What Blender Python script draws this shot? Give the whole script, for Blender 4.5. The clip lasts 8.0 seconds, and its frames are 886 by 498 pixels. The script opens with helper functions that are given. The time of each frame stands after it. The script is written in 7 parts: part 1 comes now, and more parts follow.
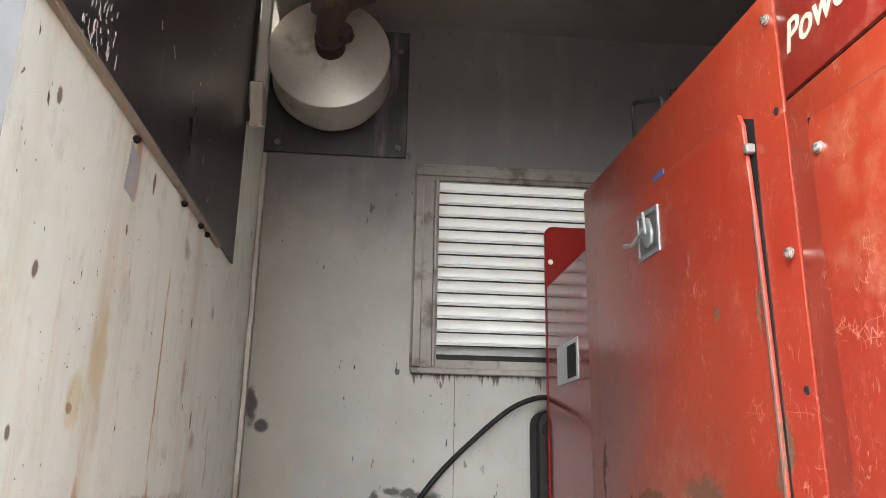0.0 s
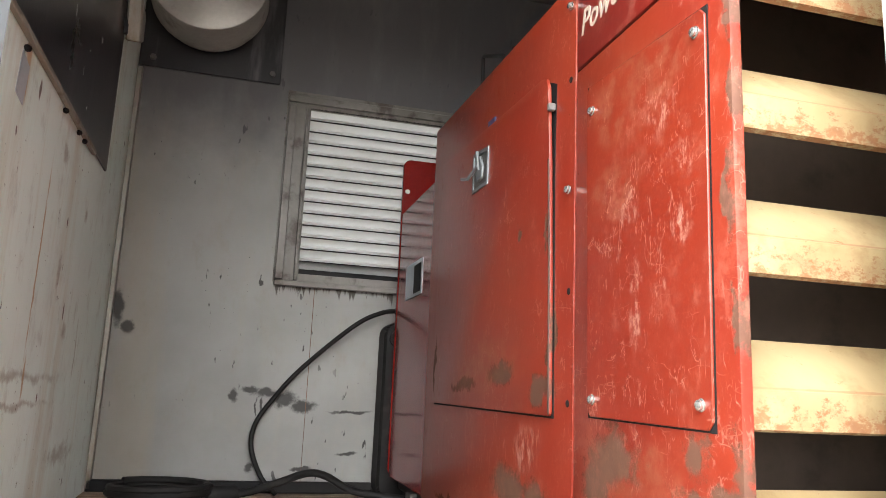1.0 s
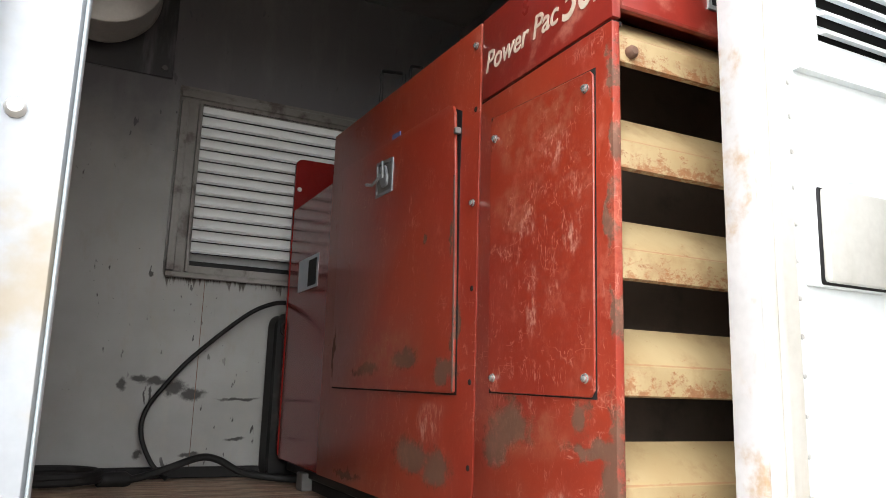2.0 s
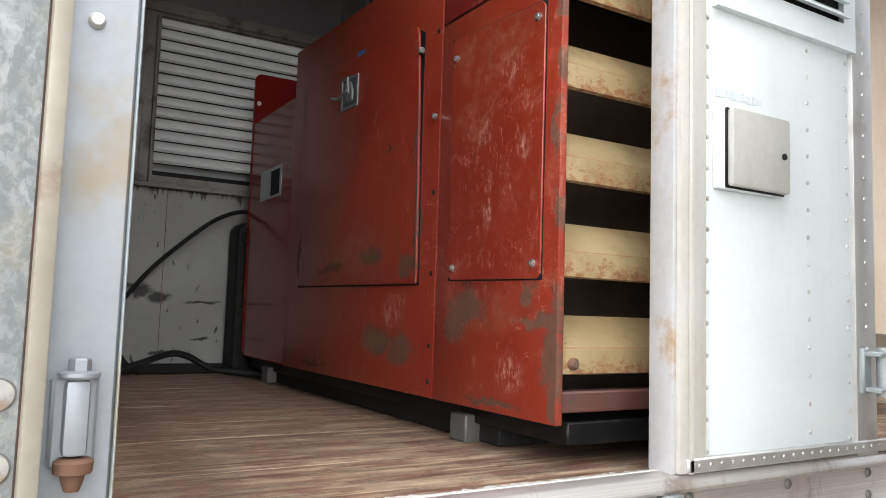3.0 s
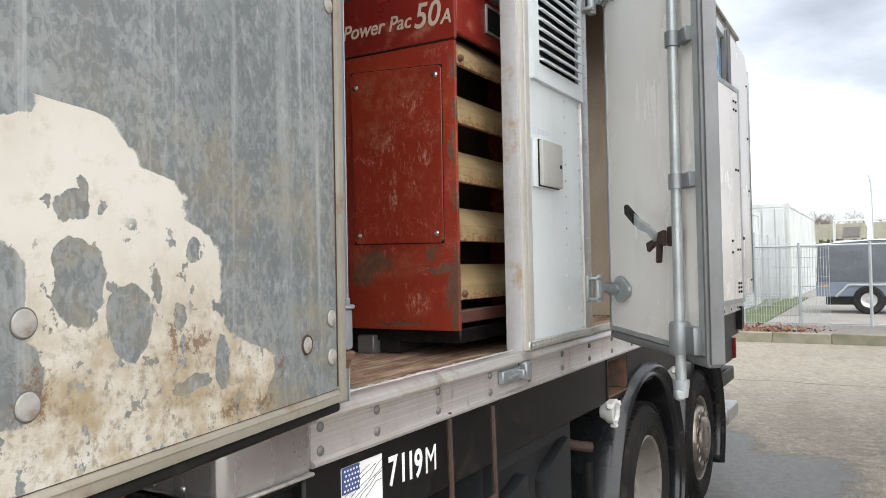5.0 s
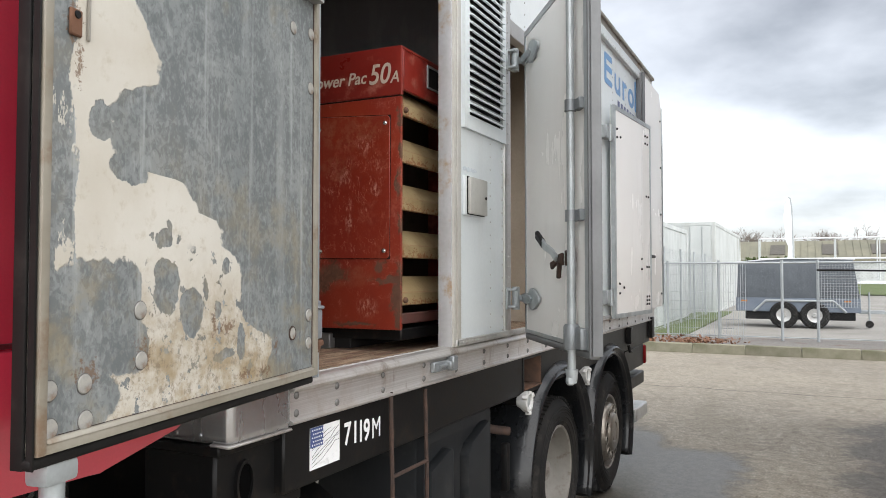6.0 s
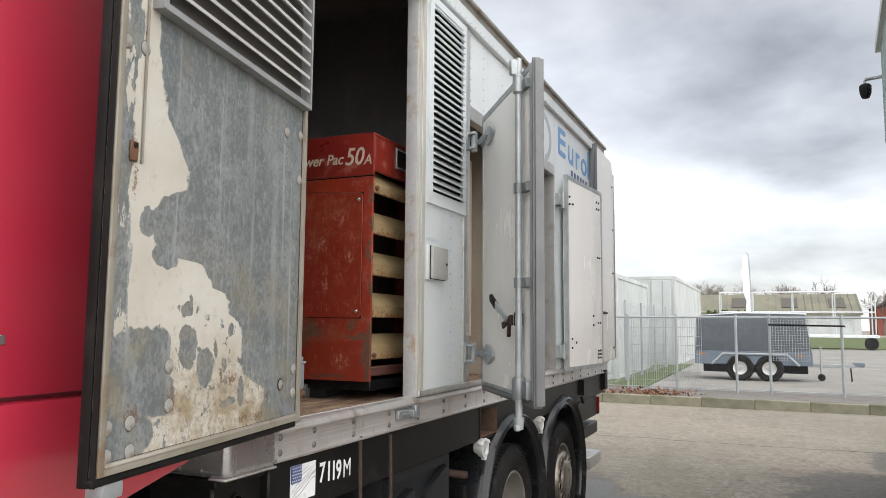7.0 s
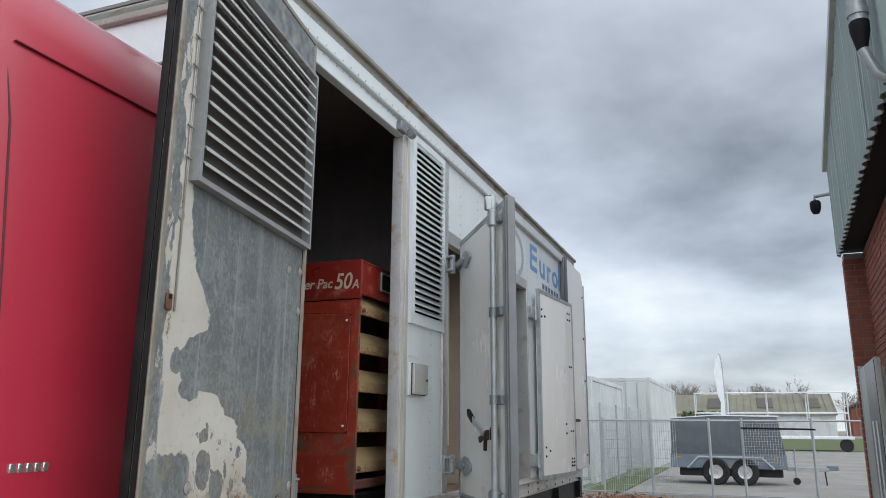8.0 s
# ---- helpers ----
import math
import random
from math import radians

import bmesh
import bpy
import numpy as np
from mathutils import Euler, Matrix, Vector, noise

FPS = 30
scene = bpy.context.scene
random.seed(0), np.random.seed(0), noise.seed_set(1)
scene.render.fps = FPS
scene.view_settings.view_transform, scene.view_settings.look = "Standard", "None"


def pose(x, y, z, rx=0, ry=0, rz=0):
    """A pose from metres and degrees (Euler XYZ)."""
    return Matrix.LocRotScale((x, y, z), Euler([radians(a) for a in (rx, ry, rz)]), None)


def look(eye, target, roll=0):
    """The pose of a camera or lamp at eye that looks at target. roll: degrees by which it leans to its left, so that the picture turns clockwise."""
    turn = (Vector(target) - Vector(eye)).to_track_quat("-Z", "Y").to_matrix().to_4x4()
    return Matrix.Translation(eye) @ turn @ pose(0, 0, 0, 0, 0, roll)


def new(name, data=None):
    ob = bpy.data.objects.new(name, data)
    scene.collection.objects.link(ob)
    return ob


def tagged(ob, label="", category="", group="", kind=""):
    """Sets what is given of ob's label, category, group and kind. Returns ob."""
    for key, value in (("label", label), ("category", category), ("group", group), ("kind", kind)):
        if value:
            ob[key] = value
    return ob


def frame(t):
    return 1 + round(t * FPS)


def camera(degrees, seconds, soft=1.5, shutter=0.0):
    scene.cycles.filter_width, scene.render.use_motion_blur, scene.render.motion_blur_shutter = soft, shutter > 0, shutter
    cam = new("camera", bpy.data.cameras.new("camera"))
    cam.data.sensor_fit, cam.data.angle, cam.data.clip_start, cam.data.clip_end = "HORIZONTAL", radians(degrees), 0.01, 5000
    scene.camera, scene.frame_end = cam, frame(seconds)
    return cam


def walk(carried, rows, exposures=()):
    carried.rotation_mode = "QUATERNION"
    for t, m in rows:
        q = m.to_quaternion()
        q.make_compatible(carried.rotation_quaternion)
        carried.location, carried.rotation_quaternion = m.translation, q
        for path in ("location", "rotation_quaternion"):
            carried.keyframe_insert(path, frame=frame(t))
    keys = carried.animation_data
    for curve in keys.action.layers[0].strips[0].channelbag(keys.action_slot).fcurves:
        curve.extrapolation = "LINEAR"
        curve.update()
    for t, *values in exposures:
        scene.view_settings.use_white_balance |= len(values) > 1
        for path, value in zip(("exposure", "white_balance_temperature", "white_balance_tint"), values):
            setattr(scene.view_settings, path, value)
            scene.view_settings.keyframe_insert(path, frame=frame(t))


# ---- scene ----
cam = camera(61.1, 8.0, soft=0.9)

PATH = [
    (0, (0.327, -0.36, 1.773), (0.491, 1.559, 2.312), 1.1),
    (0.5, (0.331, -0.538, 1.693), (0.596, 1.407, 2.077), 2.4),
    (1, (0.33, -0.641, 1.677), (0.838, 1.256, 2.054), 2.5),
    (1.2, (0.303, -0.666, 1.673), (0.919, 1.191, 2.089), 2.2),
    (2.3, (0.087, -0.887, 1.618), (1.005, 0.862, 1.936), 1.8),
    (2.5, (0.073, -0.93, 1.576), (1.017, 0.813, 1.84), 2.0),
    (3, (-0.028, -0.987, 1.569), (1.001, 0.719, 1.74), 1.8),
    (3.5, (-0.284, -0.977, 1.548), (0.912, 0.621, 1.66), 0.5),
    (4, (-0.535, -0.917, 1.533), (0.892, 0.482, 1.605), -1.1),
    (4.5, (-0.839, -0.914, 1.526), (0.783, 0.255, 1.582), -1.6),
    (5, (-1.171, -1.018, 1.569), (0.556, -0.011, 1.614), -1.1),
    (5.2, (-1.274, -1.094, 1.568), (0.476, -0.127, 1.614), -0.8),
    (6.3, (-1.827, -1.351, 1.593), (-0.016, -0.507, 1.685), 0.2),
    (6.5, (-1.909, -1.385, 1.604), (-0.093, -0.556, 1.723), 0.3),
    (7, (-2.069, -1.498, 1.617), (-0.242, -0.709, 1.818), 0.5),
    (7.5, (-2.225, -1.568, 1.657), (-0.396, -0.819, 1.965), 0.6),
    (8, (-2.384, -1.599, 1.68), (-0.573, -0.886, 2.139), 0.4),
]

EXPO = [(0.0, 3.50, 6550, 10), (1.2, 2.84, 6550, 10), (2.3, 1.92, 6450, 10), (3.5, 1.36, 6400, 10), (4.5, 1.02, 6450, 10), (5.2, 0.83, 6500, 10), (6.4, 0.61, 6550, 10), (7.5, 0.32, 6650, 10), (8.0, 0.04, 6100, 8)]
walk(cam, [(t, look(eye, target, roll)) for t, eye, target, roll in PATH], EXPO)

# ---- world and sun ----
world = bpy.data.worlds.new("sky")
scene.world = world
world.use_nodes = True
wn, wl = world.node_tree.nodes, world.node_tree.links
wn.clear()
w_out, w_bg = wn.new("ShaderNodeOutputWorld"), wn.new("ShaderNodeBackground")
w_sky = wn.new("ShaderNodeTexSky")
w_sky.sky_type, w_sky.sun_disc = "NISHITA", False
w_sky.sun_elevation, w_sky.sun_rotation = radians(37), radians(223)
w_tc, w_sep = wn.new("ShaderNodeTexCoord"), wn.new("ShaderNodeSeparateXYZ")
wl.new(w_tc.outputs["Generated"], w_sep.inputs[0])


def w_math(op, a, b=None):
    m = wn.new("ShaderNodeMath")
    m.operation = op
    for k, v in enumerate((a, b)):
        if v is not None:
            if isinstance(v, (int, float)):
                m.inputs[k].default_value = v
            else:
                wl.new(v, m.inputs[k])
    return m.outputs[0]


up = w_math("ADD", w_math("MAXIMUM", w_sep.outputs[2], 0.0), 0.24)
w_vec = wn.new("ShaderNodeCombineXYZ")
wl.new(w_math("DIVIDE", w_sep.outputs[0], up), w_vec.inputs[0])
wl.new(w_math("DIVIDE", w_sep.outputs[1], up), w_vec.inputs[1])
w_noise = wn.new("ShaderNodeTexNoise")
w_noise.inputs["Scale"].default_value, w_noise.inputs["Detail"].default_value = 0.80, 7
w_noise.inputs["Roughness"].default_value = 0.48
w_off = wn.new("ShaderNodeVectorMath")
w_off.operation = "ADD"
w_off.inputs[1].default_value = (11.2, 2.7, 8.8)
wl.new(w_vec.outputs[0], w_off.inputs[0])
wl.new(w_off.outputs[0], w_noise.inputs["Vector"])
w_ramp = wn.new("ShaderNodeValToRGB")
w_ramp.color_ramp.elements[0].position, w_ramp.color_ramp.elements[0].color = 0.35, (1.03, 1.035, 1.025, 1)
w_ramp.color_ramp.elements[1].position, w_ramp.color_ramp.elements[1].color = 0.68, (0.29, 0.298, 0.315, 1)
mid = w_ramp.color_ramp.elements.new(0.50)
mid.color = (0.67, 0.69, 0.73, 1)
# the cloud cover is thickest at a middling height, thin over the horizon
w_thick = w_math("SUBTRACT", 1.0, w_math("MINIMUM", w_math("ABSOLUTE", w_math("DIVIDE", w_math("SUBTRACT", w_sep.outputs[2], 0.34), 0.22)), 1.0))
w_fine = wn.new("ShaderNodeTexNoise")
w_fine.inputs["Scale"].default_value, w_fine.inputs["Detail"].default_value = 2.3, 6
w_fine.inputs["Roughness"].default_value = 0.52
wl.new(w_off.outputs[0], w_fine.inputs["Vector"])
w_cover = w_math("ADD", w_math("MULTIPLY", w_math("SUBTRACT", w_noise.outputs["Fac"], 0.5), 0.85), w_math("MULTIPLY", w_math("SUBTRACT", w_fine.outputs["Fac"], 0.5), 0.34))
w_cover = w_math("ADD", w_math("ADD", w_cover, 0.505), w_math("MULTIPLY", w_thick, 0.085))
wl.new(w_cover, w_ramp.inputs[0])
w_mix = wn.new("ShaderNodeMix")
w_mix.data_type = "RGBA"
w_mix.inputs["Factor"].default_value = 0.97
wl.new(w_sky.outputs[0], w_mix.inputs[6])
wl.new(w_ramp.outputs[0], w_mix.inputs[7])
wl.new(w_mix.outputs[2], w_bg.inputs["Color"])
w_bg.inputs["Strength"].default_value = 0.82
wl.new(w_bg.outputs[0], w_out.inputs[0])

sun_data = bpy.data.lights.new("sun", "SUN")
sun_data.energy, sun_data.angle, sun_data.color = 3.4, radians(120), (1.0, 0.99, 0.975)
sun = new("sun", sun_data)
sun.matrix_world = look((-4.6, -5.0, 5.2), (0, 0, 0))


# ---- materials ----
class Nodes:
    """A small builder for one material's nodes."""

    def __init__(self, name):
        self.mat = bpy.data.materials.new(name)
        self.mat.use_nodes = True
        self.tree = self.mat.node_tree
        self.bsdf = self.tree.nodes["Principled BSDF"]
        self.pos = self.add("ShaderNodeTexCoord").outputs["Object"]

    def add(self, kind):
        return self.tree.nodes.new(kind)

    def put(self, value, socket):
        if hasattr(value, "is_linked"):
            self.tree.links.new(value, socket)
        elif isinstance(value, (tuple, list)) and len(value) == 3 and socket.type == "RGBA":
            socket.default_value = (*value, 1)
        else:
            socket.default_value = value

    def math(self, op, a, b=0.0, c=0.0, clamp=False):
        n = self.add("ShaderNodeMath")
        n.operation, n.use_clamp = op, clamp
        self.put(a, n.inputs[0]), self.put(b, n.inputs[1]), self.put(c, n.inputs[2])
        return n.outputs[0]

    def vmath(self, op, a, b=(0, 0, 0)):
        n = self.add("ShaderNodeVectorMath")
        n.operation = op
        self.put(a, n.inputs[0]), self.put(b, n.inputs[1])
        return n.outputs["Value"] if op in ("LENGTH", "DOT_PRODUCT") else n.outputs[0]

    def xyz(self, v=None):
        n = self.add("ShaderNodeSeparateXYZ")
        self.put(self.pos if v is None else v, n.inputs[0])
        return n.outputs

    def noise(self, scale, detail=4, rough=0.55, vec=None, stretch=None, distort=0.0):
        n = self.add("ShaderNodeTexNoise")
        v = self.pos if vec is None else vec
        if stretch:
            v = self.vmath("MULTIPLY", v, stretch)
        self.put(v, n.inputs["Vector"])
        for key, val in (("Scale", scale), ("Detail", detail), ("Roughness", rough), ("Distortion", distort)):
            n.inputs[key].default_value = val
        return n.outputs["Fac"]

    def voronoi(self, scale, vec=None, stretch=None, out="Distance", feature="F1"):
        n = self.add("ShaderNodeTexVoronoi")
        n.feature = feature
        v = self.pos if vec is None else vec
        if stretch:
            v = self.vmath("MULTIPLY", v, stretch)
        self.put(v, n.inputs["Vector"])
        n.inputs["Scale"].default_value = scale
        return n.outputs[out]

    def step(self, value, lo, hi):
        n = self.add("ShaderNodeMapRange")
        n.interpolation_type = "SMOOTHSTEP"
        self.put(value, n.inputs["Value"])
        self.put(lo, n.inputs["From Min"]), self.put(hi, n.inputs["From Max"])
        return n.outputs["Result"]

    def mix(self, fac, a, b, blend="MIX"):
        n = self.add("ShaderNodeMix")
        n.data_type, n.blend_type = "RGBA", blend
        self.put(fac, n.inputs["Factor"]), self.put(a, n.inputs[6]), self.put(b, n.inputs[7])
        return n.outputs[2]

    def blobs(self, items, plane="yz", warp=0.0, warp_scale=9.0):
        """The nearness (1 in a spot's middle, 0 at its rim) to spots (u, v, ru, rv) on a plane of the place."""
        x = self.xyz()
        u, v = (x["XYZ".index(c.upper())] for c in plane)
        if warp:
            u = self.math("ADD", u, self.math("MULTIPLY", self.math("SUBTRACT", self.noise(warp_scale, 5, 0.65), 0.5), warp))
            v = self.math("ADD", v, self.math("MULTIPLY", self.math("SUBTRACT", self.noise(warp_scale * 1.07, 5, 0.65, vec=self.vmath("ADD", self.pos, (5.2, 1.3, 8.1))), 0.5), warp))
        best = None
        for cu, cv, ru, rv in items:
            a = self.math("DIVIDE", self.math("SUBTRACT", u, cu), ru)
            b = self.math("DIVIDE", self.math("SUBTRACT", v, cv), rv)
            r = self.math("SUBTRACT", 1.0, self.math("SQRT", self.math("ADD", self.math("MULTIPLY", a, a), self.math("MULTIPLY", b, b))))
            best = r if best is None else self.math("MAXIMUM", best, r)
        return best

    def done(self, color, rough=0.5, metal=0.0, bump=None, strength=0.3, dist=0.002, spec=0.5):
        self.put(color, self.bsdf.inputs["Base Color"])
        self.put(rough, self.bsdf.inputs["Roughness"])
        self.put(metal, self.bsdf.inputs["Metallic"])
        self.put(spec, self.bsdf.inputs["Specular IOR Level"])
        if bump is not None:
            n = self.add("ShaderNodeBump")
            n.inputs["Strength"].default_value, n.inputs["Distance"].default_value = strength, dist
            self.put(bump, n.inputs["Height"])
            self.tree.links.new(n.outputs[0], self.bsdf.inputs["Normal"])
        return self.mat


def surface(name, col, col2, rough=0.5, metal=0.0, scale=3.0, grain=60.0, dirt=None, dirt_amount=0.5, dirt_scale=5.0, streak=False, strength=0.25, dist=0.001, pieces=False, spec=0.5):
    """A painted, metal, rubber or plastic surface: two tones, dirt in patches or runs, fine relief."""
    g = Nodes(name)
    big, fine = g.noise(scale, 5), g.noise(grain, 3)
    c = g.mix(g.step(big, 0.3, 0.7), col, col2)
    c = g.mix(0.22, c, g.mix(fine, (0.25, 0.25, 0.25), (0.75, 0.75, 0.75)), "OVERLAY")
    r = g.math("ADD", rough - 0.07, g.math("MULTIPLY", big, 0.14))
    if dirt:
        d = g.noise(dirt_scale, 6, 0.62, stretch=(1, 1, 0.16) if streak else None)
        d = g.math("MULTIPLY", g.step(d, 0.52, 0.72), dirt_amount)
        c = g.mix(d, c, dirt)
        r = g.math("ADD", r, g.math("MULTIPLY", d, 0.25), clamp=True)
    if pieces:
        info = g.add("ShaderNodeObjectInfo")
        c = g.mix(0.35, c, g.mix(info.outputs["Random"], (0.3, 0.3, 0.3), (0.7, 0.7, 0.7)), "OVERLAY")
    return g.done(c, r, metal, g.math("ADD", fine, g.math("MULTIPLY", big, 0.6)), strength, dist, spec)


def red_panel_paint():
    """Scratched and sun-bleached red paint, worn to the metal in places."""
    g = Nodes("red_panel_paint")

    def hairlines(scale, stretch, width, shift):
        n = g.noise(scale, 3, 0.6, vec=g.vmath("ADD", g.pos, shift), stretch=stretch, distort=0.15)
        return g.step(g.math("ABSOLUTE", g.math("SUBTRACT", n, 0.5)), width, 0.0)

    c = g.mix(g.step(g.noise(2.5, 5), 0.3, 0.7), (0.180, 0.0165, 0.0085), (0.222, 0.026, 0.0105))
    c = g.mix(g.math("MULTIPLY", g.step(g.noise(1.7, 6, 0.65), 0.48, 0.75), 0.5), c, (0.16, 0.020, 0.013))
    chalk = g.step(g.noise(19, 8, 0.78, stretch=(1, 1, 0.7), distort=0.25), 0.54, 0.80)
    c = g.mix(g.math("MULTIPLY", chalk, 0.30), c, (0.36, 0.095, 0.055))
    c = g.mix(g.math("MULTIPLY", g.step(g.noise(130, 4, 0.7), 0.55, 0.75), 0.12), c, (0.50, 0.18, 0.11))
    area = g.step(g.math("ADD", g.noise(3.2, 5, 0.6), g.math("MULTIPLY", g.step(g.xyz()[1], 0.75, 0.5), 0.09)), 0.46, 0.60)
    lines = g.math("MAXIMUM", hairlines(16, (1, 1.0, 0.3), 0.008, (3, 7, 1)), hairlines(13, (1, 0.35, 1.2), 0.006, (9, 2, 4)))
    lines = g.math("MAXIMUM", lines, hairlines(22, (1, 1.4, 0.6), 0.010, (1, 5, 8)))
    lines = g.math("MULTIPLY", g.math("MULTIPLY", lines, area), g.step(g.noise(24, 4, 0.6), 0.46, 0.6))
    c = g.mix(g.math("MULTIPLY", lines, 0.36), c, (0.56, 0.30, 0.22))
    spots = [(0.93, 1.485, 0.13, 0.050), (0.79, 1.475, 0.09, 0.060), (0.47, 1.585, 0.10, 0.05), (0.52, 1.545, 0.06, 0.06), (0.24, 1.61, 0.04, 0.03), (0.155, 1.95, 0.012, 0.07), (0.155, 1.52, 0.020, 0.14), (0.150, 2.20, 0.008, 0.06), (0.70, 1.78, 0.010, 0.10), (0.715, 2.00, 0.008, 0.06), (0.74, 1.69, 0.06, 0.03), (1.25, 1.70, 0.12, 0.02), (0.97, 1.725, 0.10, 0.03), (1.55, 1.75, 0.015, 0.10), (0.86, 2.02, 0.012, 0.022), (0.36, 1.385, 0.12, 0.012), (1.4, 1.39, 0.14, 0.012), (0.20, 1.56, 0.10, 0.02), (0.165, 1.49, 0.030, 0.10), (0.158, 1.41, 0.022, 0.06), (0.150, 1.78, 0.010, 0.05), (0.150, 2.08, 0.012, 0.05)]
    worn = g.math("ADD", g.blobs(spots, "yz", 0.09, 14), g.math("MULTIPLY", g.math("SUBTRACT", g.noise(60, 8, 0.8), 0.5), 2.2))
    worn = g.math("MULTIPLY", g.step(worn, 0.0, 0.5), g.step(g.blobs(spots, "yz", 0.09, 14), -0.5, 0.1))
    chips = g.math("MULTIPLY", g.step(g.noise(48, 5, 0.6), 0.69, 0.72), g.step(g.noise(4.5, 3), 0.5, 0.62))
    worn = g.math("MAXIMUM", worn, chips)
    c = g.mix(g.math("MULTIPLY", worn, 0.84), c, g.mix(g.noise(40, 4), (0.050, 0.026, 0.014), (0.105, 0.060, 0.034)))
    pale_spots = [(0.385, 1.80, 0.016, 0.060), (0.385, 1.86, 0.012, 0.04), (0.33, 1.83, 0.010, 0.02), (0.30, 1.84, 0.008, 0.014), (0.83, 1.57, 0.07, 0.05), (0.79, 1.60, 0.04, 0.03), (0.31, 2.11, 0.05, 0.04), (0.25, 2.02, 0.04, 0.03), (0.93, 1.97, 0.010, 0.03), (0.40, 1.98, 0.03, 0.03), (0.3, 1.45, 0.05, 0.05), (0.26, 1.92, 0.03, 0.03), (0.96, 2.13, 0.008, 0.03)]
    pale = g.math("MULTIPLY", g.step(g.blobs(pale_spots, "yz", 0.06, 20), -0.2, 0.6), g.step(g.noise(70, 8, 0.8, stretch=(1, 0.9, 0.4)), 0.46, 0.62))
    c = g.mix(g.math("MULTIPLY", pale, 0.46), c, (0.58, 0.34, 0.26))
    # broad pale rubs and tan scuffs
    rub = g.math("MULTIPLY", g.step(g.noise(7, 7, 0.72, stretch=(1, 1.3, 0.7), distort=0.4), 0.52, 0.70), g.step(g.noise(55, 5, 0.7), 0.38, 0.62))
    c = g.mix(g.math("MULTIPLY", rub, 0.22), c, (0.52, 0.21, 0.14))
    tan = g.math("MULTIPLY", g.step(g.blobs([(0.42, 2.17, 0.16, 0.09), (0.30, 2.18, 0.10, 0.07), (0.45, 2.02, 0.10, 0.05), (0.40, 1.58, 0.16, 0.05), (1.1, 1.75, 0.3, 0.08)], "yz", 0.12, 9), -0.1, 0.6), g.step(g.noise(30, 6, 0.7), 0.40, 0.64))
    c = g.mix(g.math("MULTIPLY", tan, 0.32), c, (0.30, 0.135, 0.075))
    r = g.math("ADD", 0.33, g.math("MULTIPLY", g.math("MAXIMUM", worn, g.math("MULTIPLY", chalk, 0.55)), 0.42))
    return g.done(c, r, 0.0, g.math("SUBTRACT", g.noise(45, 4), g.math("ADD", worn, lines)), 0.3, 0.001)


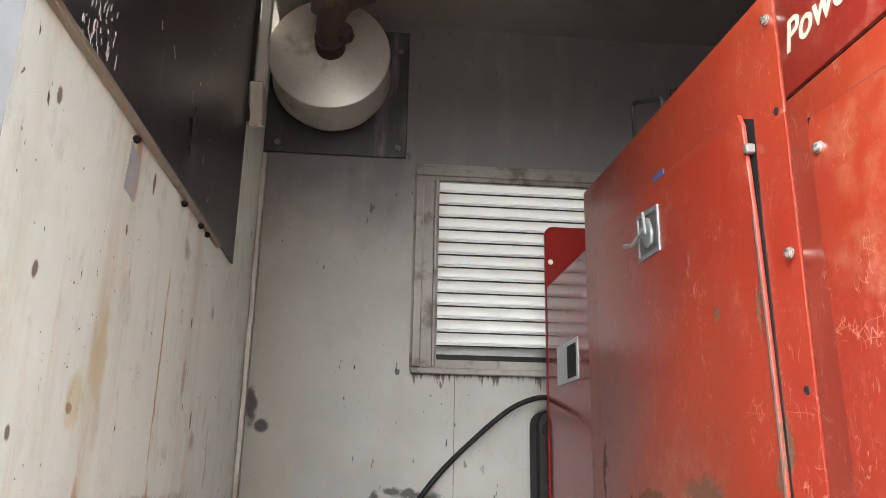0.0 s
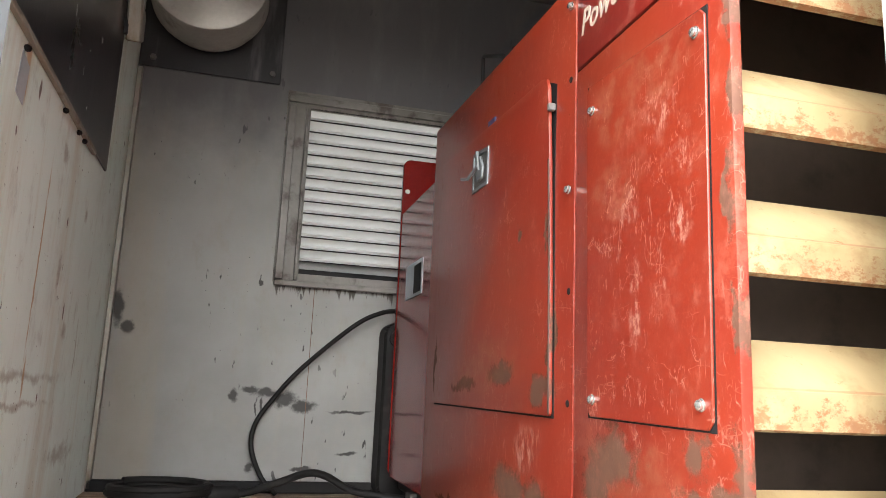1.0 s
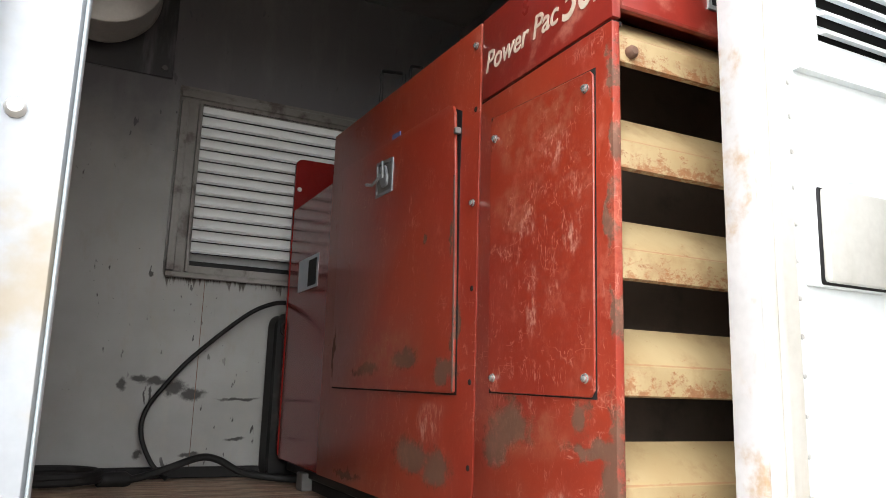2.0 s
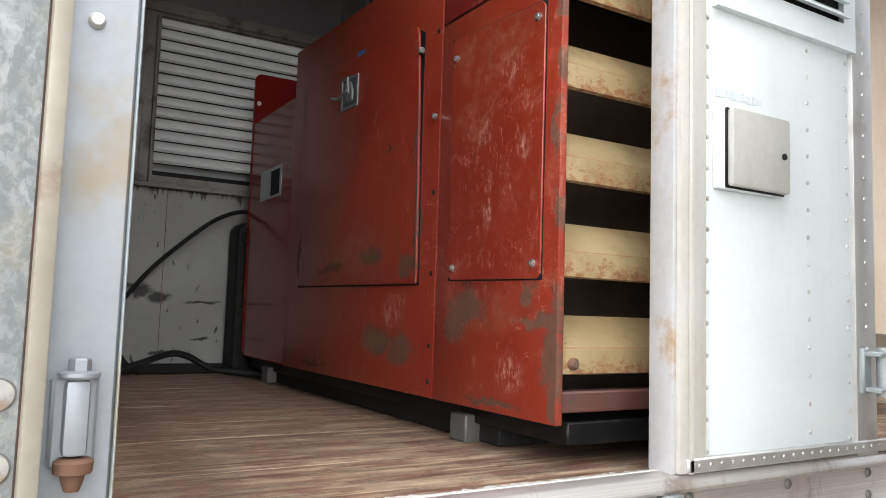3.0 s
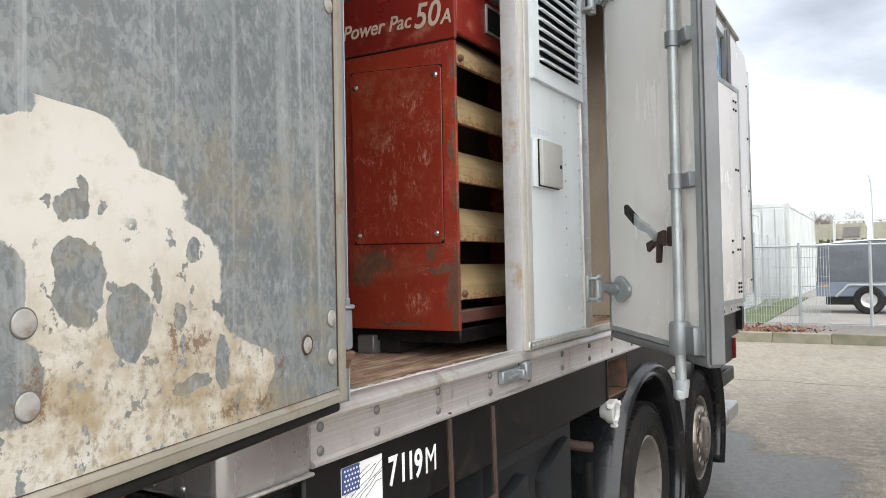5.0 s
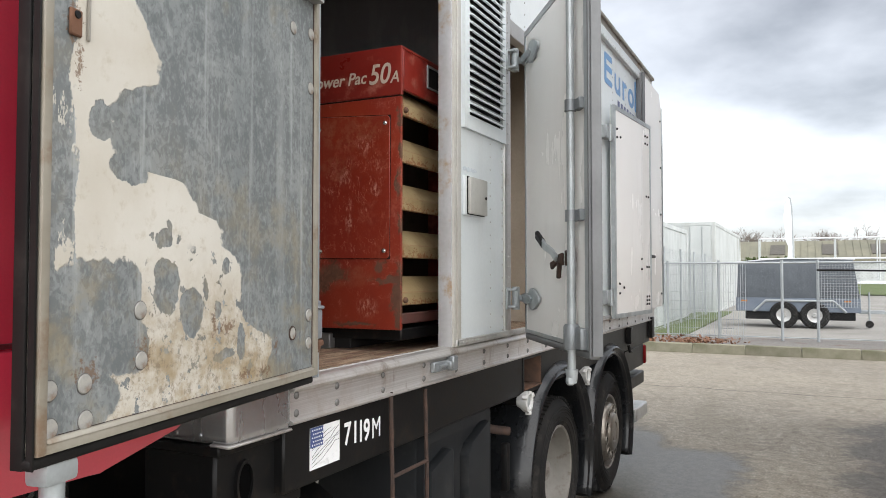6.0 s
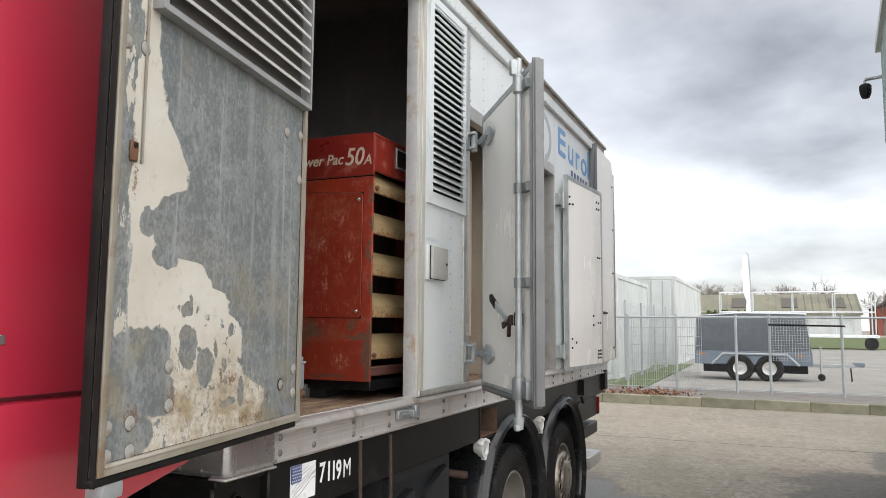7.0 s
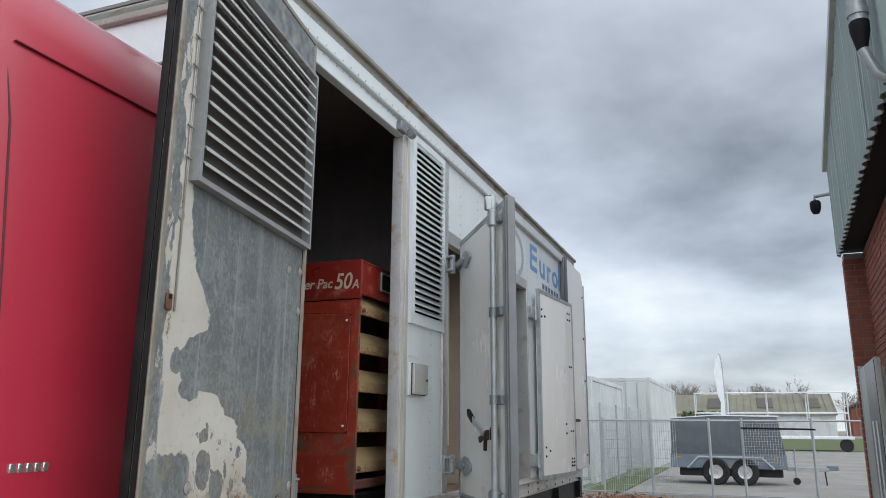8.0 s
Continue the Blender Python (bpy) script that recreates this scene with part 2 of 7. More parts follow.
def zinc_door_sheet():
    """Spangled zinc sheet with what is left of its cream paint, rust along the foot."""
    g = Nodes("zinc_door_sheet")
    x = g.xyz()
    wob = g.math("MULTIPLY", g.math("SUBTRACT", g.noise(9, 7, 0.68), 0.5), 0.07)
    wob = g.math("ADD", wob, g.math("MULTIPLY", g.math("SUBTRACT", g.noise(34, 4, 0.6), 0.5), 0.035))
    # local z is the height over the door's foot, local x the way from the hinge
    ramp = g.add("ShaderNodeValToRGB")
    ramp.color_ramp.interpolation = "LINEAR"
    stops = ((0.0, 0.22), (0.037, 0.27), (0.083, 0.22), (0.12, 0.21), (0.153, 0.30), (0.17, 0.345), (0.20, 0.365), (0.262, 0.357), (0.297, 0.37), (0.32, 0.403), (0.336, 0.437), (0.368, 0.44), (0.392, 0.47), (0.40, 0.53), (0.42, 0.54), (0.435, 0.56), (0.460, 0.583), (0.468, 0.76), (0.50, 0.78), (0.56, 0.80), (0.60, 0.76), (0.635, 0.66), (0.68, 0.66), (0.74, 0.70), (0.80, 0.76), (0.95, 0.80))
    for k, (p, v) in enumerate(stops):
        e = ramp.color_ramp.elements[k] if k < 2 else ramp.color_ramp.elements.new(p)
        e.position, e.color = p, (v, v, v, 1)
    g.put(x[2], ramp.inputs[0])
    edge = g.math("ADD", g.math("SUBTRACT", x[0], ramp.outputs[0]), wob)
    holes = [(0.745, 0.462, 0.055, 0.026), (0.83, 0.20, 0.125, 0.105), (0.755, 0.245, 0.055, 0.062), (0.74, 0.15, 0.06, 0.055), (0.87, 0.07, 0.11, 0.07), (0.63, 0.25, 0.042, 0.052), (0.645, 0.28, 0.03, 0.03), (0.553, 0.20, 0.042, 0.052), (0.646, 0.344, 0.026, 0.016), (0.632, 0.362, 0.008, 0.02), (0.423, 0.292, 0.016, 0.018), (0.458, 0.20, 0.011, 0.016), (0.45, 0.16, 0.008, 0.018), (0.43, 0.102, 0.045, 0.012), (0.50, 0.245, 0.010, 0.03), (0.36, 0.125, 0.02, 0.04), (0.60, 0.345, 0.006, 0.007), (0.68, 0.345, 0.005, 0.006), (0.82, 0.535, 0.03, 0.035)]
    lost = g.math("ADD", g.math("MULTIPLY", g.blobs(holes, "xz", 0.05, 15), 0.1), g.math("MULTIPLY", wob, 0.35))
    flakes = g.math("MULTIPLY", g.step(g.noise(26, 6, 0.65), 0.585, 0.60), g.step(g.math("ADD", x[2], g.math("MULTIPLY", g.noise(5, 3), 0.3)), 0.60, 0.28))
    lost = g.math("MAXIMUM", lost, g.math("SUBTRACT", g.math("MULTIPLY", flakes, 0.02), 0.004))
    # the outer strip of the sheet has shed most of its paint
    strip = g.math("MULTIPLY", g.step(g.math("ADD", x[0], g.math("MULTIPLY", g.math("SUBTRACT", g.noise(7, 6, 0.7, stretch=(1, 1, 0.5)), 0.5), 0.14)), 0.868, 0.885), g.step(g.noise(15, 6, 0.7, stretch=(1, 1, 0.4)), 0.40, 0.46))
    lost = g.math("MAXIMUM", lost, g.math("SUBTRACT", g.math("MULTIPLY", strip, 0.02), 0.004))
    cream = g.math("MULTIPLY", g.step(edge, 0.0, 0.008), g.math("SUBTRACT", 1.0, g.step(lost, 0.0, 0.007)))
    spangle = g.voronoi(130, stretch=(1, 1, 0.7), out="Color")
    tone = g.noise(3.5, 5, 0.6, stretch=(1, 1, 0.35))
    z = g.mix(g.step(tone, 0.3, 0.7), (0.195, 0.215, 0.22), (0.285, 0.302, 0.302))
    sp = g.add("ShaderNodeSeparateColor")
    g.put(spangle, sp.inputs[0])
    mottle = g.math("ADD", g.math("MULTIPLY", sp.outputs[0], 0.10), g.math("ADD", g.math("MULTIPLY", g.noise(48, 6, 0.7, stretch=(1, 1, 0.85), distort=1.5), 0.55), g.math("MULTIPLY", g.noise(9, 4, 0.6), 0.45)))
    z = g.mix(g.math("MULTIPLY", g.step(mottle, 0.46, 0.62), 0.55), z, (0.095, 0.108, 0.114))
    z = g.mix(g.math("MULTIPLY", g.step(g.noise(46, 4, 0.7, stretch=(1, 1, 0.5), distort=0.5), 0.52, 0.72), 0.5), z, (0.40, 0.42, 0.42))
    z = g.mix(g.math("MULTIPLY", g.step(g.noise(9, 5, 0.6, stretch=(1, 1, 0.06)), 0.55, 0.72), 0.30), z, (0.42, 0.445, 0.445))
    z = g.mix(g.math("MULTIPLY", g.step(g.noise(26, 5, 0.6, stretch=(1, 1, 0.03)), 0.58, 0.70), 0.40), z, (0.48, 0.50, 0.50))
    z = g.mix(g.math("MULTIPLY", g.step(g.noise(6, 5), 0.56, 0.70), 0.35), z, (0.33, 0.28, 0.18))
    z = g.mix(g.math("MULTIPLY", g.math("MULTIPLY", g.step(g.noise(7, 7, 0.68), 0.45, 0.66), g.step(x[2], 0.62, 0.2)), 0.55), z, (0.33, 0.27, 0.16))
    p = g.mix(g.step(g.noise(4, 5), 0.35, 0.7), (0.545, 0.525, 0.475), (0.47, 0.44, 0.38))
    low = g.step(x[2], 0.36, 0.06)
    stain = g.math("MULTIPLY", g.step(g.noise(10, 7, 0.7), 0.36, 0.62), low)
    p = g.mix(stain, p, (0.29, 0.225, 0.135))
    p = g.mix(g.math("MULTIPLY", g.math("MULTIPLY", g.step(g.noise(42, 7, 0.75), 0.50, 0.62), g.step(x[2], 0.30, 0.10)), 0.65), p, (0.16, 0.125, 0.085))
    p = g.mix(g.math("MULTIPLY", g.step(g.noise(24, 7, 0.72), 0.52, 0.70), 0.45), p, (0.34, 0.29, 0.20))
    c = g.mix(cream, z, p)
    rust_spots = [(0.347, 0.047, 0.05, 0.022), (0.253, 0.045, 0.06, 0.020), (0.47, 0.17, 0.02, 0.05), (0.20, 0.10, 0.02, 0.03), (0.884, 0.68, 0.030, 0.050), (0.87, 0.62, 0.014, 0.06), (0.84, 0.11, 0.05, 0.04), (0.42, 0.16, 0.05, 0.03), (0.70, 0.13, 0.04, 0.05)]
    rust = g.math("ADD", g.math("MULTIPLY", g.blobs(rust_spots, "xz"), 0.6), g.math("MULTIPLY", g.math("SUBTRACT", g.noise(85, 6, 0.75), 0.5), 2.6))
    rust = g.step(rust, 0.26, 0.5)
    c = g.mix(g.math("MULTIPLY", rust, 0.8), c, g.mix(g.noise(60, 3), (0.07, 0.042, 0.026), (0.19, 0.10, 0.048)))
    metal = g.math("MULTIPLY", g.math("SUBTRACT", 1.0, g.math("MAXIMUM", cream, rust)), 0.35)
    r = g.math("ADD", 0.5, g.math("MULTIPLY", g.noise(20, 3), 0.2))
    return g.done(c, r, metal, g.math("ADD", g.math("MULTIPLY", cream, 1.4), g.math("ADD", g.math("MULTIPLY", mottle, 0.9), g.math("MULTIPLY", g.noise(60, 4), 0.3))), 0.6, 0.0015)


def inner_wall_board(name, light, dark, run_color, run_amount, soot_shade_amount):
    """Dirty off-white wall boards: scuffs, runs, oil splashes, exhaust soot with shade painted in above."""
    g = Nodes(name)
    x = g.xyz()
    c = g.mix(g.step(g.noise(1.6, 5), 0.3, 0.7), light, dark)
    run = g.math("MAXIMUM", g.step(g.noise(4, 6, 0.66, stretch=(1, 1, 0.09)), 0.50, 0.70), g.math("MULTIPLY", g.step(g.noise(13, 6, 0.66, stretch=(1, 1, 0.07)), 0.58, 0.72), 0.6))
    c = g.mix(g.math("MULTIPLY", run, run_amount), c, run_color)
    patch = g.step(g.noise(3.4, 7, 0.68), 0.52, 0.72)
    c = g.mix(g.math("MULTIPLY", patch, 0.45 * soot_shade_amount), c, (0.26, 0.24, 0.21))
    grime = g.step(g.noise(14, 7, 0.72, stretch=(1, 1, 0.5)), 0.52, 0.75)
    c = g.mix(g.math("MULTIPLY", grime, 0.35), c, (0.22, 0.19, 0.15))
    yellow = g.math("ADD", g.math("MULTIPLY", g.blobs([(0.55, 1.9, 0.12, 0.2), (0.45, 1.72, 0.07, 0.1)]), 0.5), g.math("MULTIPLY", g.math("SUBTRACT", g.noise(9, 5), 0.5), 1.4))
    c = g.mix(g.math("MULTIPLY", g.step(yellow, 0.2, 0.5), 0.4), c, (0.55, 0.44, 0.17))
    speck = g.math("MULTIPLY", g.step(g.noise(34, 3, 0.5, stretch=(1, 1, 0.35)), 0.68 if soot_shade_amount > 0.5 else 0.72, 0.72 if soot_shade_amount > 0.5 else 0.75), g.step(g.noise(3.0, 3), 0.42, 0.56))
    dots = g.math("MULTIPLY", g.step(g.noise(75, 2, 0.5), 0.72, 0.76), g.step(g.noise(4.0, 3), 0.45, 0.6))
    c = g.mix(g.math("MAXIMUM", speck, dots), c, (0.035, 0.032, 0.03))
    if soot_shade_amount > 0.5:
        smudges = [(0.53, 1.625, 0.06, 0.045), (0.46, 1.648, 0.07, 0.022), (0.40, 1.660, 0.05, 0.018), (0.60, 1.600, 0.07, 0.030), (0.80, 1.585, 0.10, 0.008), (0.445, 1.59, 0.006, 0.06), (0.425, 1.59, 0.005, 0.05), (0.335, 1.635, 0.018, 0.035), (0.42, 1.36, 0.02, 0.03), (0.80, 1.42, 0.05, 0.010), (-0.12, 1.95, 0.030, 0.10), (-0.08, 1.88, 0.03, 0.03), (0.62, 1.36, 0.05, 0.012)]
        soil = g.math("ADD", g.math("MULTIPLY", g.blobs(smudges, "xz", 0.045, 12), 0.8), g.math("MULTIPLY", g.math("SUBTRACT", g.noise(26, 7, 0.75), 0.5), 1.1))
        c = g.mix(g.math("MULTIPLY", g.step(soil, 0.02, 0.45), 0.95), c, (0.022, 0.019, 0.017))
        # black runs below the louvre's frame
        comb = g.add("ShaderNodeCombineXYZ")
        g.put(x[0], comb.inputs[0])
        reach = g.math("MULTIPLY", g.step(g.noise(24, 5, 0.75, vec=comb.outputs[0]), 0.34, 0.70), 0.085)
        reach = g.math("MULTIPLY", reach, g.step(g.blobs([(0.56, 2.1, 0.14, 1.0), (0.86, 2.1, 0.28, 1.0), (1.15, 2.1, 0.25, 1.0)], "xz"), 0.0, 0.35))
        deep = g.math("SUBTRACT", 2.098, x[2])
        run2 = g.math("MULTIPLY", g.step(g.math("SUBTRACT", reach, deep), -0.004, 0.02), g.step(deep, -0.03, -0.02))
        run2 = g.math("MULTIPLY", run2, g.step(reach, 0.004, 0.02))
        run2 = g.math("MULTIPLY", run2, g.step(g.noise(60, 4, 0.7, stretch=(1, 1, 0.3)), 0.34, 0.5))
        c = g.mix(g.math("MULTIPLY", run2, 0.9), c, (0.03, 0.019, 0.013))
        # darkening towards the ceiling: exhaust soot, with the shade up there painted in
        soot_and_shade = g.step(g.math("ADD", x[2], g.math("MULTIPLY", g.noise(2.2, 6, 0.65), 0.7)), 2.74, 3.28)
        soot_and_shade = g.math("ADD", soot_and_shade, g.math("MULTIPLY", g.math("MULTIPLY", soot_and_shade, g.math("SUBTRACT", g.noise(9, 6, 0.65, stretch=(1, 1, 0.25)), 0.5)), 0.8), clamp=True)
        c = g.mix(g.math("MULTIPLY", soot_and_shade, 0.88), c, (0.080, 0.079, 0.086))
    else:
        marks = [(1.35, 1.672, 0.62, 0.022), (1.35, 1.605, 0.56, 0.014), (1.95, 1.75, 0.012, 0.14), (1.75, 1.80, 0.05, 0.05), (1.60, 1.95, 0.03, 0.10), (1.9, 1.45, 0.3, 0.05), (0.9, 1.42, 0.25, 0.05), (1.50, 2.26, 0.05, 0.05), (1.85, 2.17, 0.03, 0.03)]
        soil = g.math("ADD", g.math("MULTIPLY", g.blobs(marks, "yz", 0.05, 8), 0.7), g.math("MULTIPLY", g.math("SUBTRACT", g.noise(22, 7, 0.72), 0.5), 1.5))
        c = g.mix(g.math("MULTIPLY", g.step(soil, 0.1, 0.7), 0.55), c, (0.20, 0.155, 0.105))
        # a seam with a rust run, drips and nail heads
        drips = [(1.372, 1.95, 0.010, 0.34), (1.388, 1.67, 0.012, 0.08), (0.977, 1.66, 0.022, 0.10), (0.955, 1.64, 0.012, 0.06), (0.80, 1.68, 0.07, 0.014), (1.12, 1.64, 0.010, 0.04), (1.06, 2.33, 0.03, 0.12), (0.81, 1.58, 0.008, 0.05)]
        rust = g.math("ADD", g.blobs(drips, "yz", 0.02, 16), g.math("MULTIPLY", g.math("SUBTRACT", g.noise(40, 6, 0.7, stretch=(1, 1, 0.4)), 0.5), 1.4))
        c = g.mix(g.math("MULTIPLY", g.step(rust, 0.1, 0.7), 0.75), c, (0.40, 0.22, 0.07))
        nails = [(0.708, 2.019, 0.010, 0.016), (0.709, 1.796, 0.009, 0.014), (0.694, 2.28, 0.011, 0.018), (1.177, 2.321, 0.010, 0.030), (1.05, 2.18, 0.007, 0.012), (1.62, 2.1, 0.008, 0.018), (1.72, 1.86, 0.010, 0.03), (0.90, 1.84, 0.015, 0.012), (1.55, 1.62, 0.008, 0.014)]
        c = g.mix(g.math("MULTIPLY", g.step(g.blobs(nails, "yz", 0.012, 40), 0.0, 0.4), 0.85), c, (0.075, 0.042, 0.024))
        pale = g.math("ADD", g.blobs([(1.0, 1.94, 0.05, 0.12), (0.92, 1.855, 0.05, 0.07)], "yz", 0.06, 14), g.math("MULTIPLY", g.math("SUBTRACT", g.noise(20, 5), 0.5), 1.2))
        c = g.mix(g.math("MULTIPLY", g.step(pale, 0.1, 0.6), 0.45), c, (0.52, 0.44, 0.16))
    return g.done(c, 0.6, 0.0, g.noise(35, 4), 0.25, 0.001)


def worn_planks():
    """Old deck planks: grey-brown grain along the truck, scuffs and oil."""
    g = Nodes("worn_planks")
    info = g.add("ShaderNodeObjectInfo")
    off = g.math("MULTIPLY", info.outputs["Random"], 40.0)
    comb = g.add("ShaderNodeCombineXYZ")
    g.put(off, comb.inputs[0]), g.put(off, comb.inputs[2])
    v = g.vmath("ADD", g.pos, comb.outputs[0])
    grain = g.noise(9, 7, 0.68, vec=v, stretch=(0.35, 6, 1))
    c = g.mix(g.step(grain, 0.3, 0.7), (0.13, 0.080, 0.052), (0.50, 0.37, 0.25))
    c = g.mix(g.math("MULTIPLY", g.step(g.noise(5, 6, 0.65, vec=v, stretch=(0.4, 3.5, 1)), 0.50, 0.68), 0.45), c, (0.48, 0.37, 0.275))
    c = g.mix(g.math("MULTIPLY", g.step(g.noise(7, 7, 0.75, stretch=(0.6, 1.6, 1)), 0.50, 0.66), 0.55), c, (0.12, 0.078, 0.055))
    c = g.mix(g.math("MULTIPLY", g.step(g.noise(2.0, 7, 0.68, stretch=(0.6, 1.4, 1)), 0.46, 0.66), 0.62), c, (0.075, 0.050, 0.036))
    c = g.mix(g.math("MULTIPLY", g.step(g.noise(3.1, 6, 0.65, stretch=(0.4, 1.6, 1)), 0.50, 0.68), 0.45), c, (0.44, 0.34, 0.235))
    c = g.mix(0.3, c, g.mix(info.outputs["Random"], (0.36, 0.36, 0.36), (0.62, 0.60, 0.58)), "OVERLAY")
    dirt = g.step(g.noise(6, 8, 0.78, stretch=(0.8, 1.2, 1)), 0.46, 0.62)
    c = g.mix(g.math("MULTIPLY", dirt, 0.45), c, (0.105, 0.072, 0.052))
    scuff = g.math("MULTIPLY", g.step(g.noise(20, 8, 0.8, stretch=(0.6, 1.5, 1)), 0.56, 0.66), 0.32)
    c = g.mix(scuff, c, (0.60, 0.50, 0.40))
    # what is left of red deck paint, towards the doorway
    near = g.step(g.math("ADD", g.xyz()[1], g.math("MULTIPLY", g.noise(3, 5), 0.5)), 0.85, 0.35)
    paint = g.math("MULTIPLY", g.step(g.noise(13, 7, 0.72, stretch=(0.5, 2.0, 1)), 0.50, 0.56), near)
    c = g.mix(g.math("MULTIPLY", paint, 0.6), c, (0.15, 0.048, 0.034))
    cracks = g.step(g.noise(16, 6, 0.7, vec=v, stretch=(0.12, 10, 1)), 0.57, 0.64)
    c = g.mix(g.math("MULTIPLY", cracks, 0.85), c, (0.016, 0.011, 0.008))
    r = g.math("ADD", 0.40, g.math("MULTIPLY", grain, 0.3))
    return g.done(c, r, 0.0, g.math("SUBTRACT", grain, g.math("MULTIPLY", cracks, 0.8)), 0.6, 0.003)


def yard_asphalt():
    """Worn asphalt with pale stones, tan patches and wet places."""
    g = Nodes("yard_asphalt")
    stones = g.math("ADD", g.math("MULTIPLY", g.noise(62, 4, 0.75), 0.6), g.math("MULTIPLY", g.noise(14, 5, 0.72), 0.4))
    big = g.noise(0.22, 6, 0.65)
    c = g.mix(g.step(big, 0.35, 0.65), (0.30, 0.262, 0.205), (0.232, 0.204, 0.164))
    c = g.mix(g.math("MULTIPLY", g.step(stones, 0.50, 0.58), 0.62), c, (0.50, 0.455, 0.385))
    c = g.mix(g.math("MULTIPLY", g.step(stones, 0.47, 0.39), 0.68), c, (0.085, 0.074, 0.060))
    c = g.mix(g.math("MULTIPLY", g.step(g.noise(1.5, 7, 0.7), 0.48, 0.72), 0.55), c, (0.16, 0.135, 0.105))
    c = g.mix(g.math("MULTIPLY", g.step(g.noise(0.8, 6, 0.6, stretch=(0.25, 1, 1)), 0.55, 0.7), 0.4), c, (0.17, 0.15, 0.11))
    c = g.mix(g.math("MULTIPLY", g.step(g.noise(5.5, 7, 0.75), 0.50, 0.66), 0.45), c, (0.135, 0.115, 0.088))
    c = g.mix(g.math("MULTIPLY", g.step(g.noise(7.5, 7, 0.75, vec=g.vmath("ADD", g.pos, (3, 8, 1))), 0.52, 0.68), 0.40), c, (0.45, 0.40, 0.315))
    # a joint across the yard, and one old crack
    w = g.math("MULTIPLY", g.math("SUBTRACT", g.noise(1.1, 5, 0.6), 0.5), 0.5)
    p = g.xyz()
    crack = g.step(g.math("ABSOLUTE", g.math("SUBTRACT", g.math("ADD", p[0], w), 9.35)), 0.030, 0.008)
    crack2 = g.step(g.math("ABSOLUTE", g.math("SUBTRACT", g.math("ADD", g.math("MULTIPLY", p[0], 0.35), g.math("ADD", p[1], g.math("MULTIPLY", w, 1.6))), 1.1)), 0.022, 0.005)
    c = g.mix(g.math("MULTIPLY", g.math("MAXIMUM", crack, g.math("MULTIPLY", crack2, 0.25)), 0.75), c, (0.05, 0.042, 0.034))
    edge = g.math("MULTIPLY", g.math("SUBTRACT", g.noise(1.6, 9, 0.76), 0.5), 1.5)
    pool = g.step(g.math("ADD", g.blobs([(4.7, -0.30, 0.8, 0.6), (4.1, -0.25, 0.9, 0.55), (5.3, 0.3, 1.0, 0.4), (3.4, -0.4, 0.9, 0.4)], "xy"), edge), -0.22, 0.22)
    damp = g.step(g.math("ADD", g.blobs([(6.3, -2.5, 1.8, 1.0), (8.4, -3.0, 1.3, 0.5), (5.0, -2.4, 1.2, 1.0), (4.4, -3.4, 2.0, 1.2)], "xy"), edge), 0.0, 0.30)
    wet = g.math("MAXIMUM", pool, g.math("MULTIPLY", damp, 0.8))
    c = g.mix(g.math("MULTIPLY", wet, 0.85), c, g.mix(g.step(stones, 0.46, 0.56), (0.026, 0.024, 0.021), (0.085, 0.075, 0.062)))
    r = g.math("SUBTRACT", 0.82, g.math("ADD", g.math("MULTIPLY", damp, 0.22), g.math("MULTIPLY", pool, 0.50)), clamp=True)
    return g.done(c, r, 0.0, g.math("MULTIPLY", stones, g.math("SUBTRACT", 1.0, g.math("MULTIPLY", pool, 0.75))), 0.9, 0.010)


def cream_blade_paint():
    """Chipped cream enamel on the end blades, rusting along the lip."""
    g = Nodes("cream_blade_paint")
    z = g.xyz()[2]
    info = g.add("ShaderNodeObjectInfo")
    comb = g.add("ShaderNodeCombineXYZ")
    g.put(g.math("MULTIPLY", info.outputs["Random"], 30.0), comb.inputs[0])
    v = g.vmath("ADD", g.pos, comb.outputs[0])
    c = g.mix(g.step(g.noise(6, 5, vec=v), 0.3, 0.7), (0.27, 0.195, 0.098), (0.325, 0.25, 0.135))
    c = g.mix(g.math("MULTIPLY", g.step(g.noise(14, 6, 0.65, vec=v), 0.48, 0.68), 0.6), c, (0.20, 0.12, 0.055))
    lip = g.math("MULTIPLY", g.step(z, 0.066, 0.0), 0.16)
    rust = g.step(g.math("ADD", g.noise(44, 8, 0.78, vec=v, stretch=(0.7, 1, 1)), lip), 0.59, 0.71)
    c = g.mix(g.math("MULTIPLY", rust, 0.9), c, g.mix(g.noise(50, 3, vec=v), (0.13, 0.05, 0.02), (0.30, 0.13, 0.05)))
    fold = g.math("MULTIPLY", g.blobs([(0.003, 0.053, 0.006, 0.004)], "yz"), g.noise(30, 4, vec=v))
    c = g.mix(g.math("MULTIPLY", g.step(fold, 0.15, 0.4), 0.7), c, (0.24, 0.11, 0.05))
    return g.done(c, g.math("ADD", 0.42, g.math("MULTIPLY", rust, 0.4)), 0.0, g.math("SUBTRACT", g.noise(60, 3, vec=v), rust), 0.4, 0.001)


def cloth_tarp():
    g = Nodes("grey_tarp")
    c = g.mix(g.noise(3, 4), (0.072, 0.083, 0.096), (0.105, 0.119, 0.136))
    return g.done(c, 0.45, 0.0, g.noise(2.2, 3, 0.5, stretch=(1, 1, 0.6)), 0.8, 0.08)




